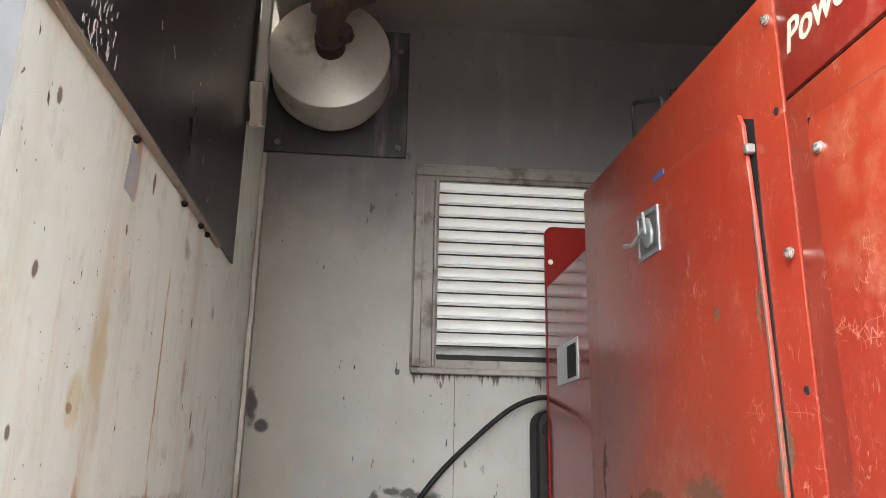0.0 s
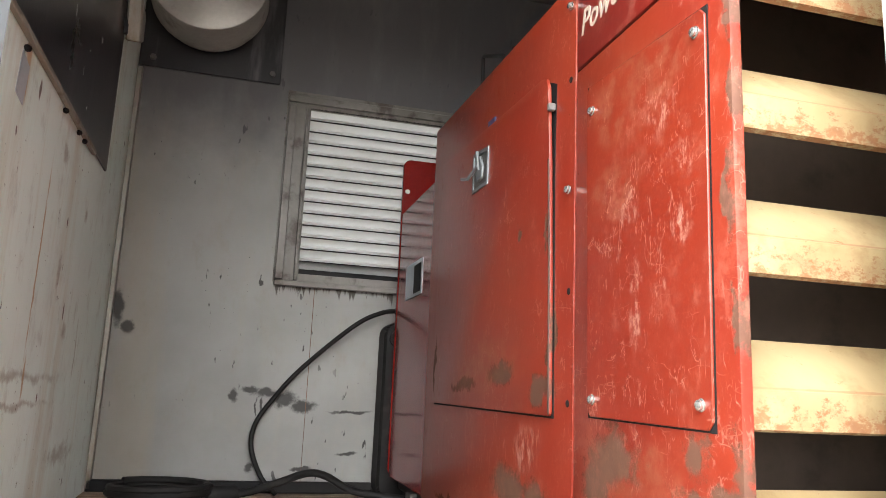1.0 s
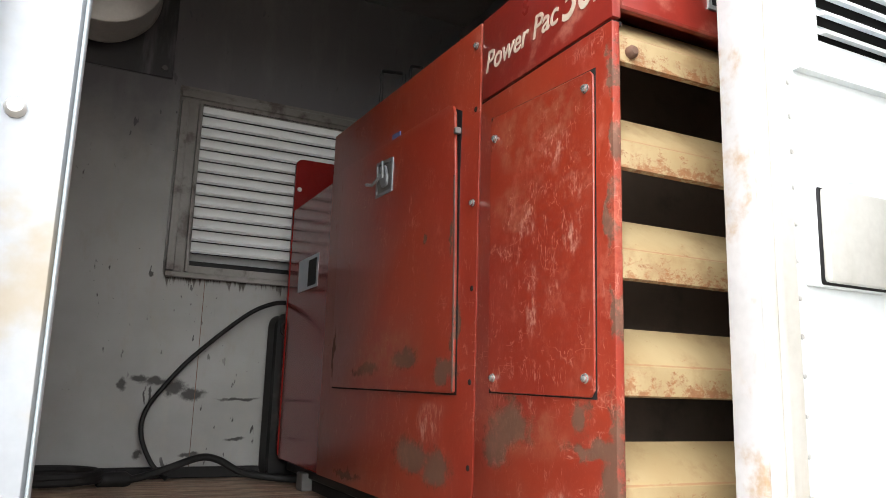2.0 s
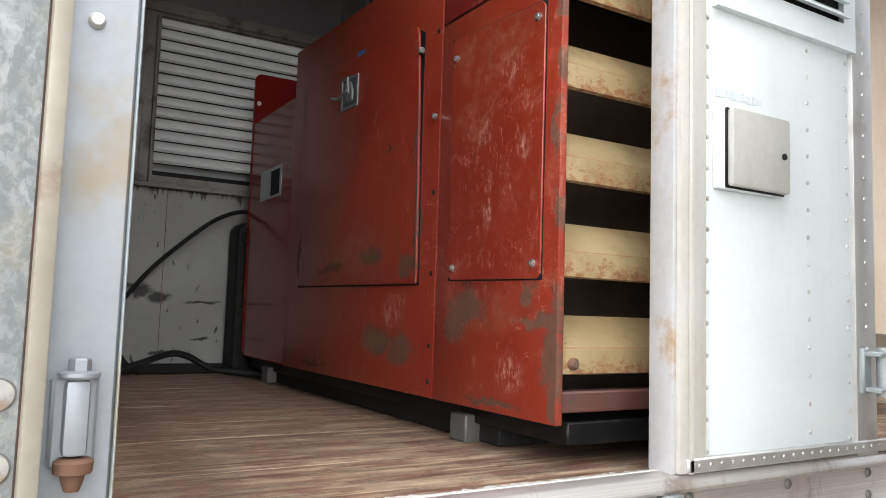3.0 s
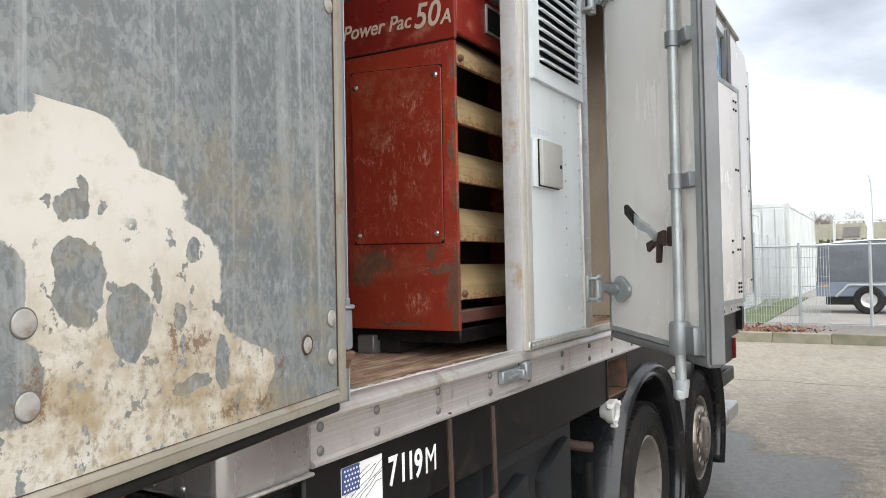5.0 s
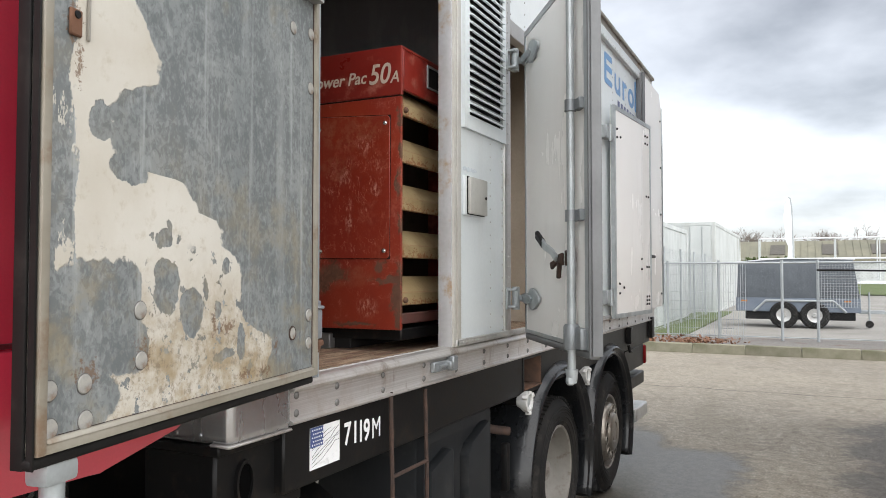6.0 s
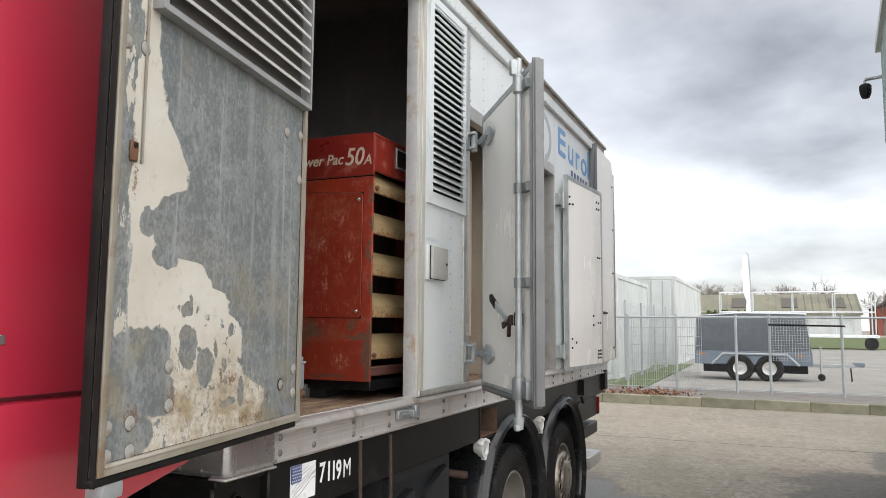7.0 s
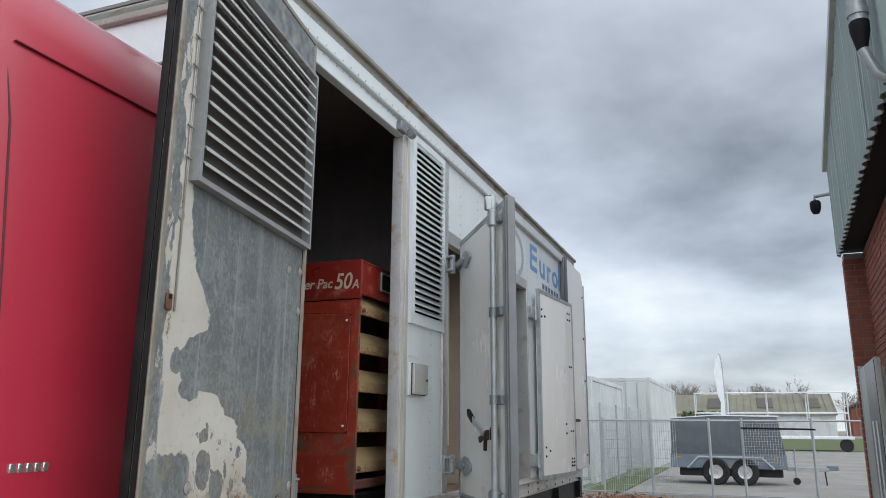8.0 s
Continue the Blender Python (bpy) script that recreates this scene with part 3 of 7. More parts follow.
def brushed_sill():
    """Rolled aluminium with lengthwise brushing, brown scuffs and stains."""
    g = Nodes("worn_sill_metal")
    brush = g.noise(24, 5, 0.65, stretch=(0.05, 3, 9))
    blot = g.noise(5, 7, 0.7)
    c = g.mix(g.step(brush, 0.3, 0.7), (0.48, 0.455, 0.435), (0.62, 0.60, 0.585))
    c = g.mix(g.math("MULTIPLY", g.step(blot, 0.46, 0.66), 0.55), c, (0.40, 0.33, 0.28))
    c = g.mix(g.math("MULTIPLY", g.step(g.noise(11, 6, 0.7, stretch=(1, 1, 0.25)), 0.56, 0.7), 0.6), c, (0.20, 0.15, 0.11))
    r = g.math("ADD", 0.26, g.math("MULTIPLY", blot, 0.3))
    return g.done(c, r, 0.7, g.math("ADD", brush, g.math("MULTIPLY", g.noise(90, 3), 0.4)), 0.3, 0.001)


RED = red_panel_paint()
RED_LID = surface("red_lid_paint", (0.17, 0.015, 0.011), (0.20, 0.021, 0.013), 0.3, dirt=(0.55, 0.25, 0.18), dirt_amount=0.35, dirt_scale=14)
ZINC = zinc_door_sheet()
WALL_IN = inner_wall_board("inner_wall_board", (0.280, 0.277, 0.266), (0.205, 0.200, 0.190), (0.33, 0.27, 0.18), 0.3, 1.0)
# front boards: own stains, and a paler tone that paints in the daylight
WALL_FRONT = inner_wall_board("lit_front_wall_board", (0.78, 0.90, 0.865), (0.72, 0.83, 0.785), (0.44, 0.33, 0.17), 0.36, 0.3)
PLANK = worn_planks()
ASPHALT = yard_asphalt()
TARP = cloth_tarp()
CREAM = cream_blade_paint()
WHITE = surface("white_body_paint", (0.69, 0.735, 0.75), (0.63, 0.675, 0.695), 0.32, dirt=(0.48, 0.46, 0.42), dirt_amount=0.35, dirt_scale=3, streak=True, strength=0.08)
WARM_WHITE = surface("warm_white_sheet", (0.90, 0.885, 0.86), (0.87, 0.855, 0.825), 0.25, dirt=(0.5, 0.48, 0.44), dirt_amount=0.3, dirt_scale=2, streak=True, strength=0.06)
ALU = surface("weathered_aluminium", (0.60, 0.60, 0.59), (0.50, 0.50, 0.49), 0.42, 0.75, dirt=(0.26, 0.21, 0.16), dirt_amount=0.45, dirt_scale=7, grain=160)
ALU_WORN = surface("stained_aluminium", (0.40, 0.385, 0.35), (0.31, 0.29, 0.255), 0.5, 0.5, dirt=(0.24, 0.15, 0.07), dirt_amount=0.8, dirt_scale=8, streak=True)
SILL = brushed_sill()
GALV = surface("galvanised_steel", (0.42, 0.45, 0.46), (0.33, 0.36, 0.37), 0.42, 0.4, scale=12, grain=120, dirt=(0.2, 0.15, 0.1), dirt_amount=0.25)
BLACK_STEEL = surface("black_chassis_paint", (0.004, 0.004, 0.0045), (0.008, 0.008, 0.008), 0.42, dirt=(0.05, 0.037, 0.027), dirt_amount=0.3, dirt_scale=22, spec=0.22)
BLACK_PANEL = surface("black_wall_sheet", (0.016, 0.016, 0.019), (0.028, 0.028, 0.032), 0.3, dirt=(0.3, 0.3, 0.3), dirt_amount=0.25, dirt_scale=13, streak=True)
RUBBER = surface("black_rubber", (0.006, 0.006, 0.006), (0.011, 0.0105, 0.010), 0.6, dirt=(0.05, 0.045, 0.04), dirt_amount=0.3, dirt_scale=12, spec=0.2)
TYRE = surface("tyre_rubber", (0.009, 0.009, 0.009), (0.019, 0.018, 0.017), 0.75, dirt=(0.09, 0.08, 0.07), dirt_amount=0.4, dirt_scale=9, spec=0.15)
GUARD = surface("mudguard_plastic", (0.007, 0.0078, 0.009), (0.014, 0.015, 0.0165), 0.22, dirt=(0.05, 0.05, 0.048), dirt_amount=0.3, dirt_scale=9, spec=0.42)
BOX_PLASTIC = surface("toolbox_plastic", (0.012, 0.0135, 0.015), (0.020, 0.0215, 0.0235), 0.55, dirt=(0.09, 0.085, 0.08), dirt_amount=0.25, spec=0.2)
RIM = surface("dirty_rim_paint", (0.26, 0.245, 0.225), (0.17, 0.16, 0.14), 0.5, 0.2, dirt=(0.10, 0.07, 0.05), dirt_amount=0.75, dirt_scale=14)
HUBCAP = surface("hub_cover_silver", (0.30, 0.275, 0.24), (0.20, 0.18, 0.155), 0.34, 0.8, dirt=(0.08, 0.06, 0.05), dirt_amount=0.5, dirt_scale=20)
RUST = surface("rusted_steel", (0.16, 0.07, 0.035), (0.08, 0.045, 0.03), 0.8, dirt=(0.03, 0.025, 0.022), dirt_amount=0.6, grain=90, strength=0.6)
CAB_RED = surface("cab_red_paint", (0.44, 0.020, 0.048), (0.46, 0.022, 0.052), 0.38, scale=0.8, grain=200, strength=0.02)
CAB_RED.node_tree.nodes["Principled BSDF"].inputs["Coat Weight"].default_value = 1.0
CAB_RED.node_tree.nodes["Principled BSDF"].inputs["Coat Roughness"].default_value = 0.26
CAB_RED.node_tree.nodes["Principled BSDF"].inputs["Coat IOR"].default_value = 1.75
DRUM = surface("dull_drum_metal", (0.46, 0.45, 0.42), (0.36, 0.345, 0.32), 0.42, 0.45, dirt=(0.16, 0.13, 0.10), dirt_amount=0.6, dirt_scale=8)
BEIGE = surface("beige_board", (0.50, 0.43, 0.34), (0.42, 0.35, 0.27), 0.55, dirt=(0.3, 0.24, 0.17), dirt_amount=0.3, streak=True)


def white_blade_paint():
    """White enamel with a few orange rust spots."""
    g = Nodes("white_louvre_blade")
    info = g.add("ShaderNodeObjectInfo")
    comb = g.add("ShaderNodeCombineXYZ")
    g.put(g.math("MULTIPLY", info.outputs["Random"], 50.0), comb.inputs[0])
    v = g.vmath("ADD", g.pos, comb.outputs[0])
    c = g.mix(g.step(g.noise(3, 5, vec=v), 0.3, 0.7), (0.56, 0.57, 0.565), (0.49, 0.50, 0.495))
    spot = g.step(g.noise(9, 3, 0.5, vec=v, stretch=(1, 0.3, 0.3)), 0.715, 0.74)
    c = g.mix(g.math("MULTIPLY", spot, 0.8), c, (0.55, 0.26, 0.05))
    c = g.mix(g.math("MULTIPLY", g.step(g.noise(30, 6, 0.7, vec=v), 0.6, 0.75), 0.25), c, (0.4, 0.36, 0.3))
    return g.done(c, 0.45, 0.0, g.noise(60, 3, vec=v), 0.08, 0.001)


BLADE_WHITE = white_blade_paint()
LETTER = surface("pale_lettering", (0.50, 0.42, 0.34), (0.42, 0.34, 0.27), 0.5, dirt=(0.45, 0.08, 0.05), dirt_amount=0.3, dirt_scale=40)
LETTER_WHITE = surface("white_lettering", (0.78, 0.79, 0.8), (0.7, 0.71, 0.72), 0.5, dirt=(0.2, 0.2, 0.2), dirt_amount=0.3, dirt_scale=40)
BLUE = surface("blue_sticker", (0.10, 0.27, 0.55), (0.13, 0.32, 0.60), 0.4)
NAVY = surface("navy_sticker", (0.03, 0.05, 0.16), (0.05, 0.08, 0.22), 0.45)
PALE_GREY = surface("grey_sticker", (0.36, 0.40, 0.44), (0.42, 0.46, 0.5), 0.45)
LAMP_WHITE = surface("white_lamp_housing", (0.58, 0.58, 0.57), (0.48, 0.48, 0.46), 0.35, dirt=(0.3, 0.27, 0.23), dirt_amount=0.35)
RED_LENS = surface("red_lens", (0.16, 0.006, 0.008), (0.2, 0.009, 0.01), 0.2)
OLD_RUST = surface("dark_rusty_bar", (0.032, 0.020, 0.016), (0.060, 0.032, 0.022), 0.85, scale=25, grain=90, strength=0.7)
FADED = surface("faded_marking", (0.55, 0.60, 0.64), (0.62, 0.67, 0.71), 0.4)
DEAD_LEAF = surface("dead_leaf", (0.17, 0.075, 0.045), (0.26, 0.14, 0.08), 0.85, scale=9)
STEEL_CAP = surface("zinc_box_lid", (0.50, 0.495, 0.465), (0.44, 0.435, 0.405), 0.45, 0.3, dirt=(0.27, 0.24, 0.18), dirt_amount=0.5, streak=True)
CONCRETE = surface("kerb_concrete", (0.25, 0.235, 0.175), (0.175, 0.17, 0.115), 0.85, dirt=(0.10, 0.11, 0.045), dirt_amount=0.5, dirt_scale=2, grain=30, pieces=True)
PAVING = surface("pale_paving", (0.30, 0.285, 0.26), (0.24, 0.225, 0.20), 0.8, scale=0.5, grain=20, dirt=(0.15, 0.14, 0.12), dirt_amount=0.4, dirt_scale=0.6)
GRAVEL = surface("verge_gravel", (0.25, 0.23, 0.21), (0.16, 0.15, 0.14), 0.9, scale=25, grain=50, strength=0.9, dist=0.02, dirt=(0.16, 0.09, 0.05), dirt_amount=0.5, dirt_scale=2)
GRIMY = surface("grimy_frame_metal", (0.20, 0.19, 0.175), (0.145, 0.135, 0.12), 0.55, 0.2, dirt=(0.05, 0.035, 0.025), dirt_amount=0.7, dirt_scale=10)
GRASS = surface("short_grass", (0.075, 0.115, 0.030), (0.125, 0.150, 0.055), 0.9, scale=3, grain=40, strength=1.0, dist=0.03, dirt=(0.17, 0.145, 0.10), dirt_amount=0.7, dirt_scale=1.6)
FENCE = surface("galvanised_fence", (0.40, 0.425, 0.435), (0.33, 0.355, 0.365), 0.5, 0.3)
WIRE = surface("dull_wire", (0.20, 0.21, 0.215), (0.15, 0.16, 0.165), 0.5, 0.2)
CONTAINER = surface("white_container_paint", (0.54, 0.565, 0.555), (0.45, 0.475, 0.465), 0.5, scale=1, dirt=(0.27, 0.25, 0.20), dirt_amount=0.55, dirt_scale=1.2, streak=True)
TRAILER_BLUE = surface("trailer_blue_paint", (0.125, 0.155, 0.20), (0.155, 0.185, 0.23), 0.4)
ROOF_SHEET = surface("weathered_roof_sheet", (0.215, 0.205, 0.150), (0.165, 0.160, 0.120), 0.8, scale=0.2, grain=4, dirt=(0.15, 0.15, 0.11), dirt_amount=0.5, dirt_scale=0.5)
BRICK = surface("red_brick", (0.27, 0.085, 0.05), (0.20, 0.06, 0.04), 0.85, scale=6, grain=60, strength=0.5, pieces=True)
MORTAR = surface("mortar", (0.30, 0.27, 0.24), (0.24, 0.22, 0.2), 0.9, grain=80)
CLADDING = surface("grey_green_cladding", (0.31, 0.37, 0.36), (0.26, 0.32, 0.31), 0.45, scale=1)
BARK = surface("winter_bark", (0.17, 0.145, 0.125), (0.22, 0.19, 0.165), 0.9)
HEDGE = surface("hedge_leaf", (0.06, 0.09, 0.025), (0.10, 0.12, 0.04), 0.8)
FLAG_WHITE = surface("white_flag_cloth", (0.75, 0.77, 0.8), (0.66, 0.68, 0.7), 0.7)
SIGN = surface("sign_board", (0.30, 0.33, 0.29), (0.36, 0.38, 0.35), 0.4, scale=1.2)
SLAT = surface("weathered_vent_slat", (0.52, 0.52, 0.50), (0.42, 0.415, 0.40), 0.5, 0.1, dirt=(0.22, 0.15, 0.09), dirt_amount=0.4, dirt_scale=14)
# near-black for dark parts, and for shade set as sheets and strips
DARK = surface("dark_metal_and_shade", (0.008, 0.008, 0.009), (0.018, 0.017, 0.0165), 0.7, spec=0.2)
DOOR_TRIM = surface("stained_door_trim", (0.32, 0.30, 0.255), (0.235, 0.21, 0.165), 0.5, 0.2, dirt=(0.17, 0.09, 0.04), dirt_amount=0.7, dirt_scale=9)
PILLAR = surface("cream_pillar_paint", (0.50, 0.49, 0.455), (0.43, 0.415, 0.375), 0.45, 0.1, dirt=(0.36, 0.28, 0.17), dirt_amount=0.45, dirt_scale=7, streak=True)
PILLAR_EDGE = surface("stained_pillar_edge", (0.50, 0.505, 0.52), (0.43, 0.425, 0.42), 0.45, 0.15, dirt=(0.36, 0.22, 0.09), dirt_amount=0.85, dirt_scale=9)
VOID = surface("painted_hole_shade", (0.002, 0.002, 0.002), (0.003, 0.003, 0.003), 0.9, spec=0.02)
DARK_ZINC = surface("dark_zinc_clamp", (0.27, 0.29, 0.30), (0.20, 0.215, 0.225), 0.42, 0.45)
BOLT_DARK = surface("dull_dark_bolt", (0.16, 0.155, 0.15), (0.11, 0.105, 0.10), 0.5, 0.4)
BRIGHT_ALU = surface("bright_corner_metal", (0.255, 0.272, 0.295), (0.22, 0.235, 0.255), 0.42, 0.35, dirt=(0.25, 0.19, 0.10), dirt_amount=0.6, dirt_scale=5)
CHROME = surface("bright_zinc_bolt", (0.62, 0.62, 0.6), (0.5, 0.5, 0.48), 0.25, 0.85)
PIPE_CLAY = surface("rust_brown_manifold", (0.04, 0.02, 0.018), (0.026, 0.015, 0.014), 0.75, strength=0.5, dirt=(0.3, 0.2, 0.12), dirt_amount=0.4)
SOOT = surface("sooty_ceiling", (0.15, 0.148, 0.15), (0.20, 0.196, 0.19), 0.55, scale=1.5, dirt=(0.07, 0.068, 0.066), dirt_amount=0.5, dirt_scale=2)


# ---- mesh helpers ----
PLACE = {}


def thing(name, at, label, category, group="", kind=""):
    """An Empty at a thing's base."""
    ob = new(name)
    ob.location, ob.empty_display_size = at, 0.2
    PLACE[ob.name] = Matrix.Translation(at)
    return tagged(ob, label, category, group, kind)


def under(ob, parent, m=None):
    """Hangs ob under a parent, at the place m."""
    ob.parent = parent
    PLACE[ob.name] = Matrix.Identity(4) if m is None else m
    if parent is not None:
        ob.matrix_parent_inverse = PLACE[parent.name].inverted()
    ob.matrix_basis = PLACE[ob.name]
    return ob


def smooth_mesh(me, angle=40):
    for p in me.polygons:
        p.use_smooth = True
    me.set_sharp_from_angle(angle=radians(angle))


def part(name, bm, material, parent=None, label="", m=None, smooth=True):
    me = bpy.data.meshes.new(name)
    bmesh.ops.recalc_face_normals(bm, faces=bm.faces)
    bm.to_mesh(me)
    bm.free()
    if smooth:
        smooth_mesh(me)
    me.materials.append(material)
    ob = under(new(name, me), parent, m)
    return tagged(ob, label) if label else ob


def piece(name, me, parent, m):
    return under(new(name, me), parent, m)


def mesh_of(name, bm, material, smooth=True):
    me = bpy.data.meshes.new(name)
    bmesh.ops.recalc_face_normals(bm, faces=bm.faces)
    bm.to_mesh(me)
    bm.free()
    if smooth:
        smooth_mesh(me)
    me.materials.append(material)
    return me


def merge(bm, extra, m=None):
    if m is not None:
        extra.transform(m)
    me = bpy.data.meshes.new("tmp")
    extra.to_mesh(me)
    extra.free()
    bm.from_mesh(me)
    bpy.data.meshes.remove(me)
    return bm


def box(x0, x1, y0, y1, z0, z1, bev=0.004, into=None, seg=1, m=None):
    b = bmesh.new()
    bmesh.ops.create_cube(b, size=1.0, matrix=Matrix.Translation(((x0 + x1) / 2, (y0 + y1) / 2, (z0 + z1) / 2)) @ Matrix.Diagonal((abs(x1 - x0), abs(y1 - y0), abs(z1 - z0), 1)))
    bev = min(bev, 0.45 * min(abs(x1 - x0), abs(y1 - y0), abs(z1 - z0)))
    if bev > 0:
        bmesh.ops.bevel(b, geom=b.edges[:], offset=bev, segments=seg, affect="EDGES", profile=0.6)
    if m is not None:
        b.transform(m)
    return b if into is None else merge(into, b)


def prism(points, depth, axis="y", at=0.0, bev=0.003, into=None, m=None, seg=1):
    """A plate with the outline points (u, v), from at to at + depth along an axis."""
    b = bmesh.new()
    order = {"x": lambda u, v, w: (w, u, v), "y": lambda u, v, w: (u, w, v), "z": lambda u, v, w: (u, v, w)}[axis]
    vs = [b.verts.new(order(u, v, at)) for u, v in points]
    f = b.faces.new(vs)
    ext = bmesh.ops.extrude_face_region(b, geom=[f])
    far = [v for v in ext["geom"] if isinstance(v, bmesh.types.BMVert)]
    bmesh.ops.translate(b, verts=far, vec=order(0, 0, depth))
    bmesh.ops.recalc_face_normals(b, faces=b.faces)
    if bev > 0:
        bmesh.ops.bevel(b, geom=b.edges[:], offset=bev, segments=seg, affect="EDGES", profile=0.6)
    if m is not None:
        b.transform(m)
    return b if into is None else merge(into, b)


def ring_plate(outer, inner, depth, axis="y", at=0.0, into=None, m=None):
    """A frame: the plate between two outlines with as many points each."""
    b = bmesh.new()
    order = {"x": lambda u, v, w: (w, u, v), "y": lambda u, v, w: (u, w, v), "z": lambda u, v, w: (u, v, w)}[axis]
    rows = [[b.verts.new(order(u, v, w)) for u, v in pts] for pts, w in ((outer, at), (inner, at), (inner, at + depth), (outer, at + depth))]
    n = len(outer)
    for k in range(4):
        p, q = rows[k], rows[(k + 1) % 4]
        for i in range(n):
            b.faces.new((p[i], p[(i + 1) % n], q[(i + 1) % n], q[i]))
    bmesh.ops.recalc_face_normals(b, faces=b.faces)
    if m is not None:
        b.transform(m)
    return b if into is None else merge(into, b)


def rect(u0, u1, v0, v1):
    return [(u0, v0), (u1, v0), (u1, v1), (u0, v1)]


def disc_points(cu, cv, r, n=24, rv=None):
    return [(cu + r * math.cos(2 * math.pi * k / n), cv + (rv or r) * math.sin(2 * math.pi * k / n)) for k in range(n)]


def round_rect(u0, u1, v0, v1, r, n=4):
    pts = []
    for cu, cv, a in ((u1 - r, v1 - r, 0), (u0 + r, v1 - r, 90), (u0 + r, v0 + r, 180), (u1 - r, v0 + r, 270)):
        pts += [(cu + r * math.cos(radians(a + 90 * k / n)), cv + r * math.sin(radians(a + 90 * k / n))) for k in range(n + 1)]
    return pts


def lathe(profile, n=28, axis="y", at=(0, 0, 0), into=None, caps=True):
    """A body of revolution: profile of (along the axis, radius)."""
    b = bmesh.new()
    rows = []
    for w, r in profile:
        row = []
        for k in range(n):
            a = 2 * math.pi * k / n
            u, v = r * math.cos(a), r * math.sin(a)
            row.append(b.verts.new({"x": (w, u, v), "y": (u, w, v), "z": (u, v, w)}[axis]))
        rows.append(row)
    for p, q in zip(rows, rows[1:]):
        for k in range(n):
            b.faces.new((p[k], p[(k + 1) % n], q[(k + 1) % n], q[k]))
    for row in (rows[0], rows[-1]):
        if caps and (row[0].co - row[n // 2].co).length > 1e-5:
            b.faces.new(row)
    bmesh.ops.remove_doubles(b, verts=b.verts, dist=1e-6)
    bmesh.ops.recalc_face_normals(b, faces=b.faces)
    b.transform(Matrix.Translation(at))
    return b if into is None else merge(into, b)


def tube(points, r, n=10, into=None, close=True):
    """A round pipe or wire along points."""
    b = bmesh.new()
    pts = [Vector(p) for p in points]
    rows, ref = [], None
    for i, p in enumerate(pts):
        way = (pts[min(i + 1, len(pts) - 1)] - pts[max(i - 1, 0)]).normalized()
        if ref is None:
            ref = way.orthogonal().normalized()
        ref = (ref - way * ref.dot(way)).normalized()
        side = way.cross(ref)
        rows.append([b.verts.new(p + r * (math.cos(2 * math.pi * k / n) * ref + math.sin(2 * math.pi * k / n) * side)) for k in range(n)])
    for p, q in zip(rows, rows[1:]):
        for k in range(n):
            b.faces.new((p[k], p[(k + 1) % n], q[(k + 1) % n], q[k]))
    if close:
        b.faces.new(rows[0]), b.faces.new(rows[-1])
    bmesh.ops.recalc_face_normals(b, faces=b.faces)
    return b if into is None else merge(into, b)


def curve_points(ctrl, n=8):
    """A smooth line through control points."""
    pts = [Vector(c) for c in ctrl]
    out = []
    for i in range(len(pts) - 1):
        p0, p1, p2, p3 = pts[max(i - 1, 0)], pts[i], pts[i + 1], pts[min(i + 2, len(pts) - 1)]
        for k in range(n):
            t = k / n
            out.append(0.5 * ((2 * p1) + (p2 - p0) * t + (2 * p0 - 5 * p1 + 4 * p2 - p3) * t * t + (3 * p1 - p0 - 3 * p2 + p3) * t ** 3))
    return out + [pts[-1]]


def dome_mesh(name, r, h, material, n=10):
    return mesh_of(name, lathe([(-h, 0.0001), (-h * 0.85, r * 0.5), (-h * 0.4, r * 0.9), (0, r), (0.004, r)], n), material)


def lettering(name, text, size, material, m, parent, depth=0.001, shear=0.0, label="", weight=0.012):
    cu = bpy.data.curves.new(name, "FONT")
    cu.body, cu.size, cu.extrude, cu.shear, cu.offset = text, size, depth, shear, size * weight
    ob = bpy.data.objects.new(name, cu)
    me = bpy.data.meshes.new_from_object(ob)
    me.name = name
    bpy.data.objects.remove(ob)
    me.materials.clear()
    me.materials.append(material)
    o = under(new(name, me), parent, m)
    return tagged(o, label) if label else o


# ---- the yard ----
bm = bmesh.new()
bmesh.ops.create_grid(bm, x_segments=8, y_segments=8, size=600)
tagged(part("ground", bm, ASPHALT), "grey-brown worn asphalt yard with wet patches", "ground", kind="structure")
tagged(part("yard_paving", box(15.12, 150, -60, 60, -0.2, 0.10, 0.0), PAVING), "pale paved yard behind the fence", "pavement", kind="structure")
tagged(part("verge", box(14.40, 16.6, -30, 30, -0.1, 0.165, 0.0), GRAVEL), "gravel and dead leaves along the kerb", "verge", kind="structure")
tagged(part("lawn", box(60, 140, -60, 30, 0.0, 0.16, 0.0), GRASS), "green lawn beyond the yard", "lawn", kind="structure")
tagged(part("lawn", box(17, 30, 1.35, 2.6, 0.0, 0.14, 0.0), GRASS), "grass strip beside the white containers", "lawn", kind="structure")
kerb = tagged(part("kerb", box(14.26, 14.38, -30.0, 30.0, -0.1, 0.10, 0.0), CONCRETE), "mossy concrete kerb stones", "kerb", kind="structure")
stone = mesh_of("kerb_stone", box(-0.07, 0.07, -0.495, 0.495, -0.1, 0.190, 0.014), CONCRETE)
for k in range(-18, 12):
    piece("kerb_stone", stone, kerb, Matrix.Translation((14.31, k * 1.0 + 0.3, random.uniform(-0.004, 0.004))))

# ---- the truck ----
truck = thing("truck", (2.0, 1.25, 0.0), "white box truck with a red cab and open side doors", "truck")
FLOOR, ROOF = 1.27, 3.40

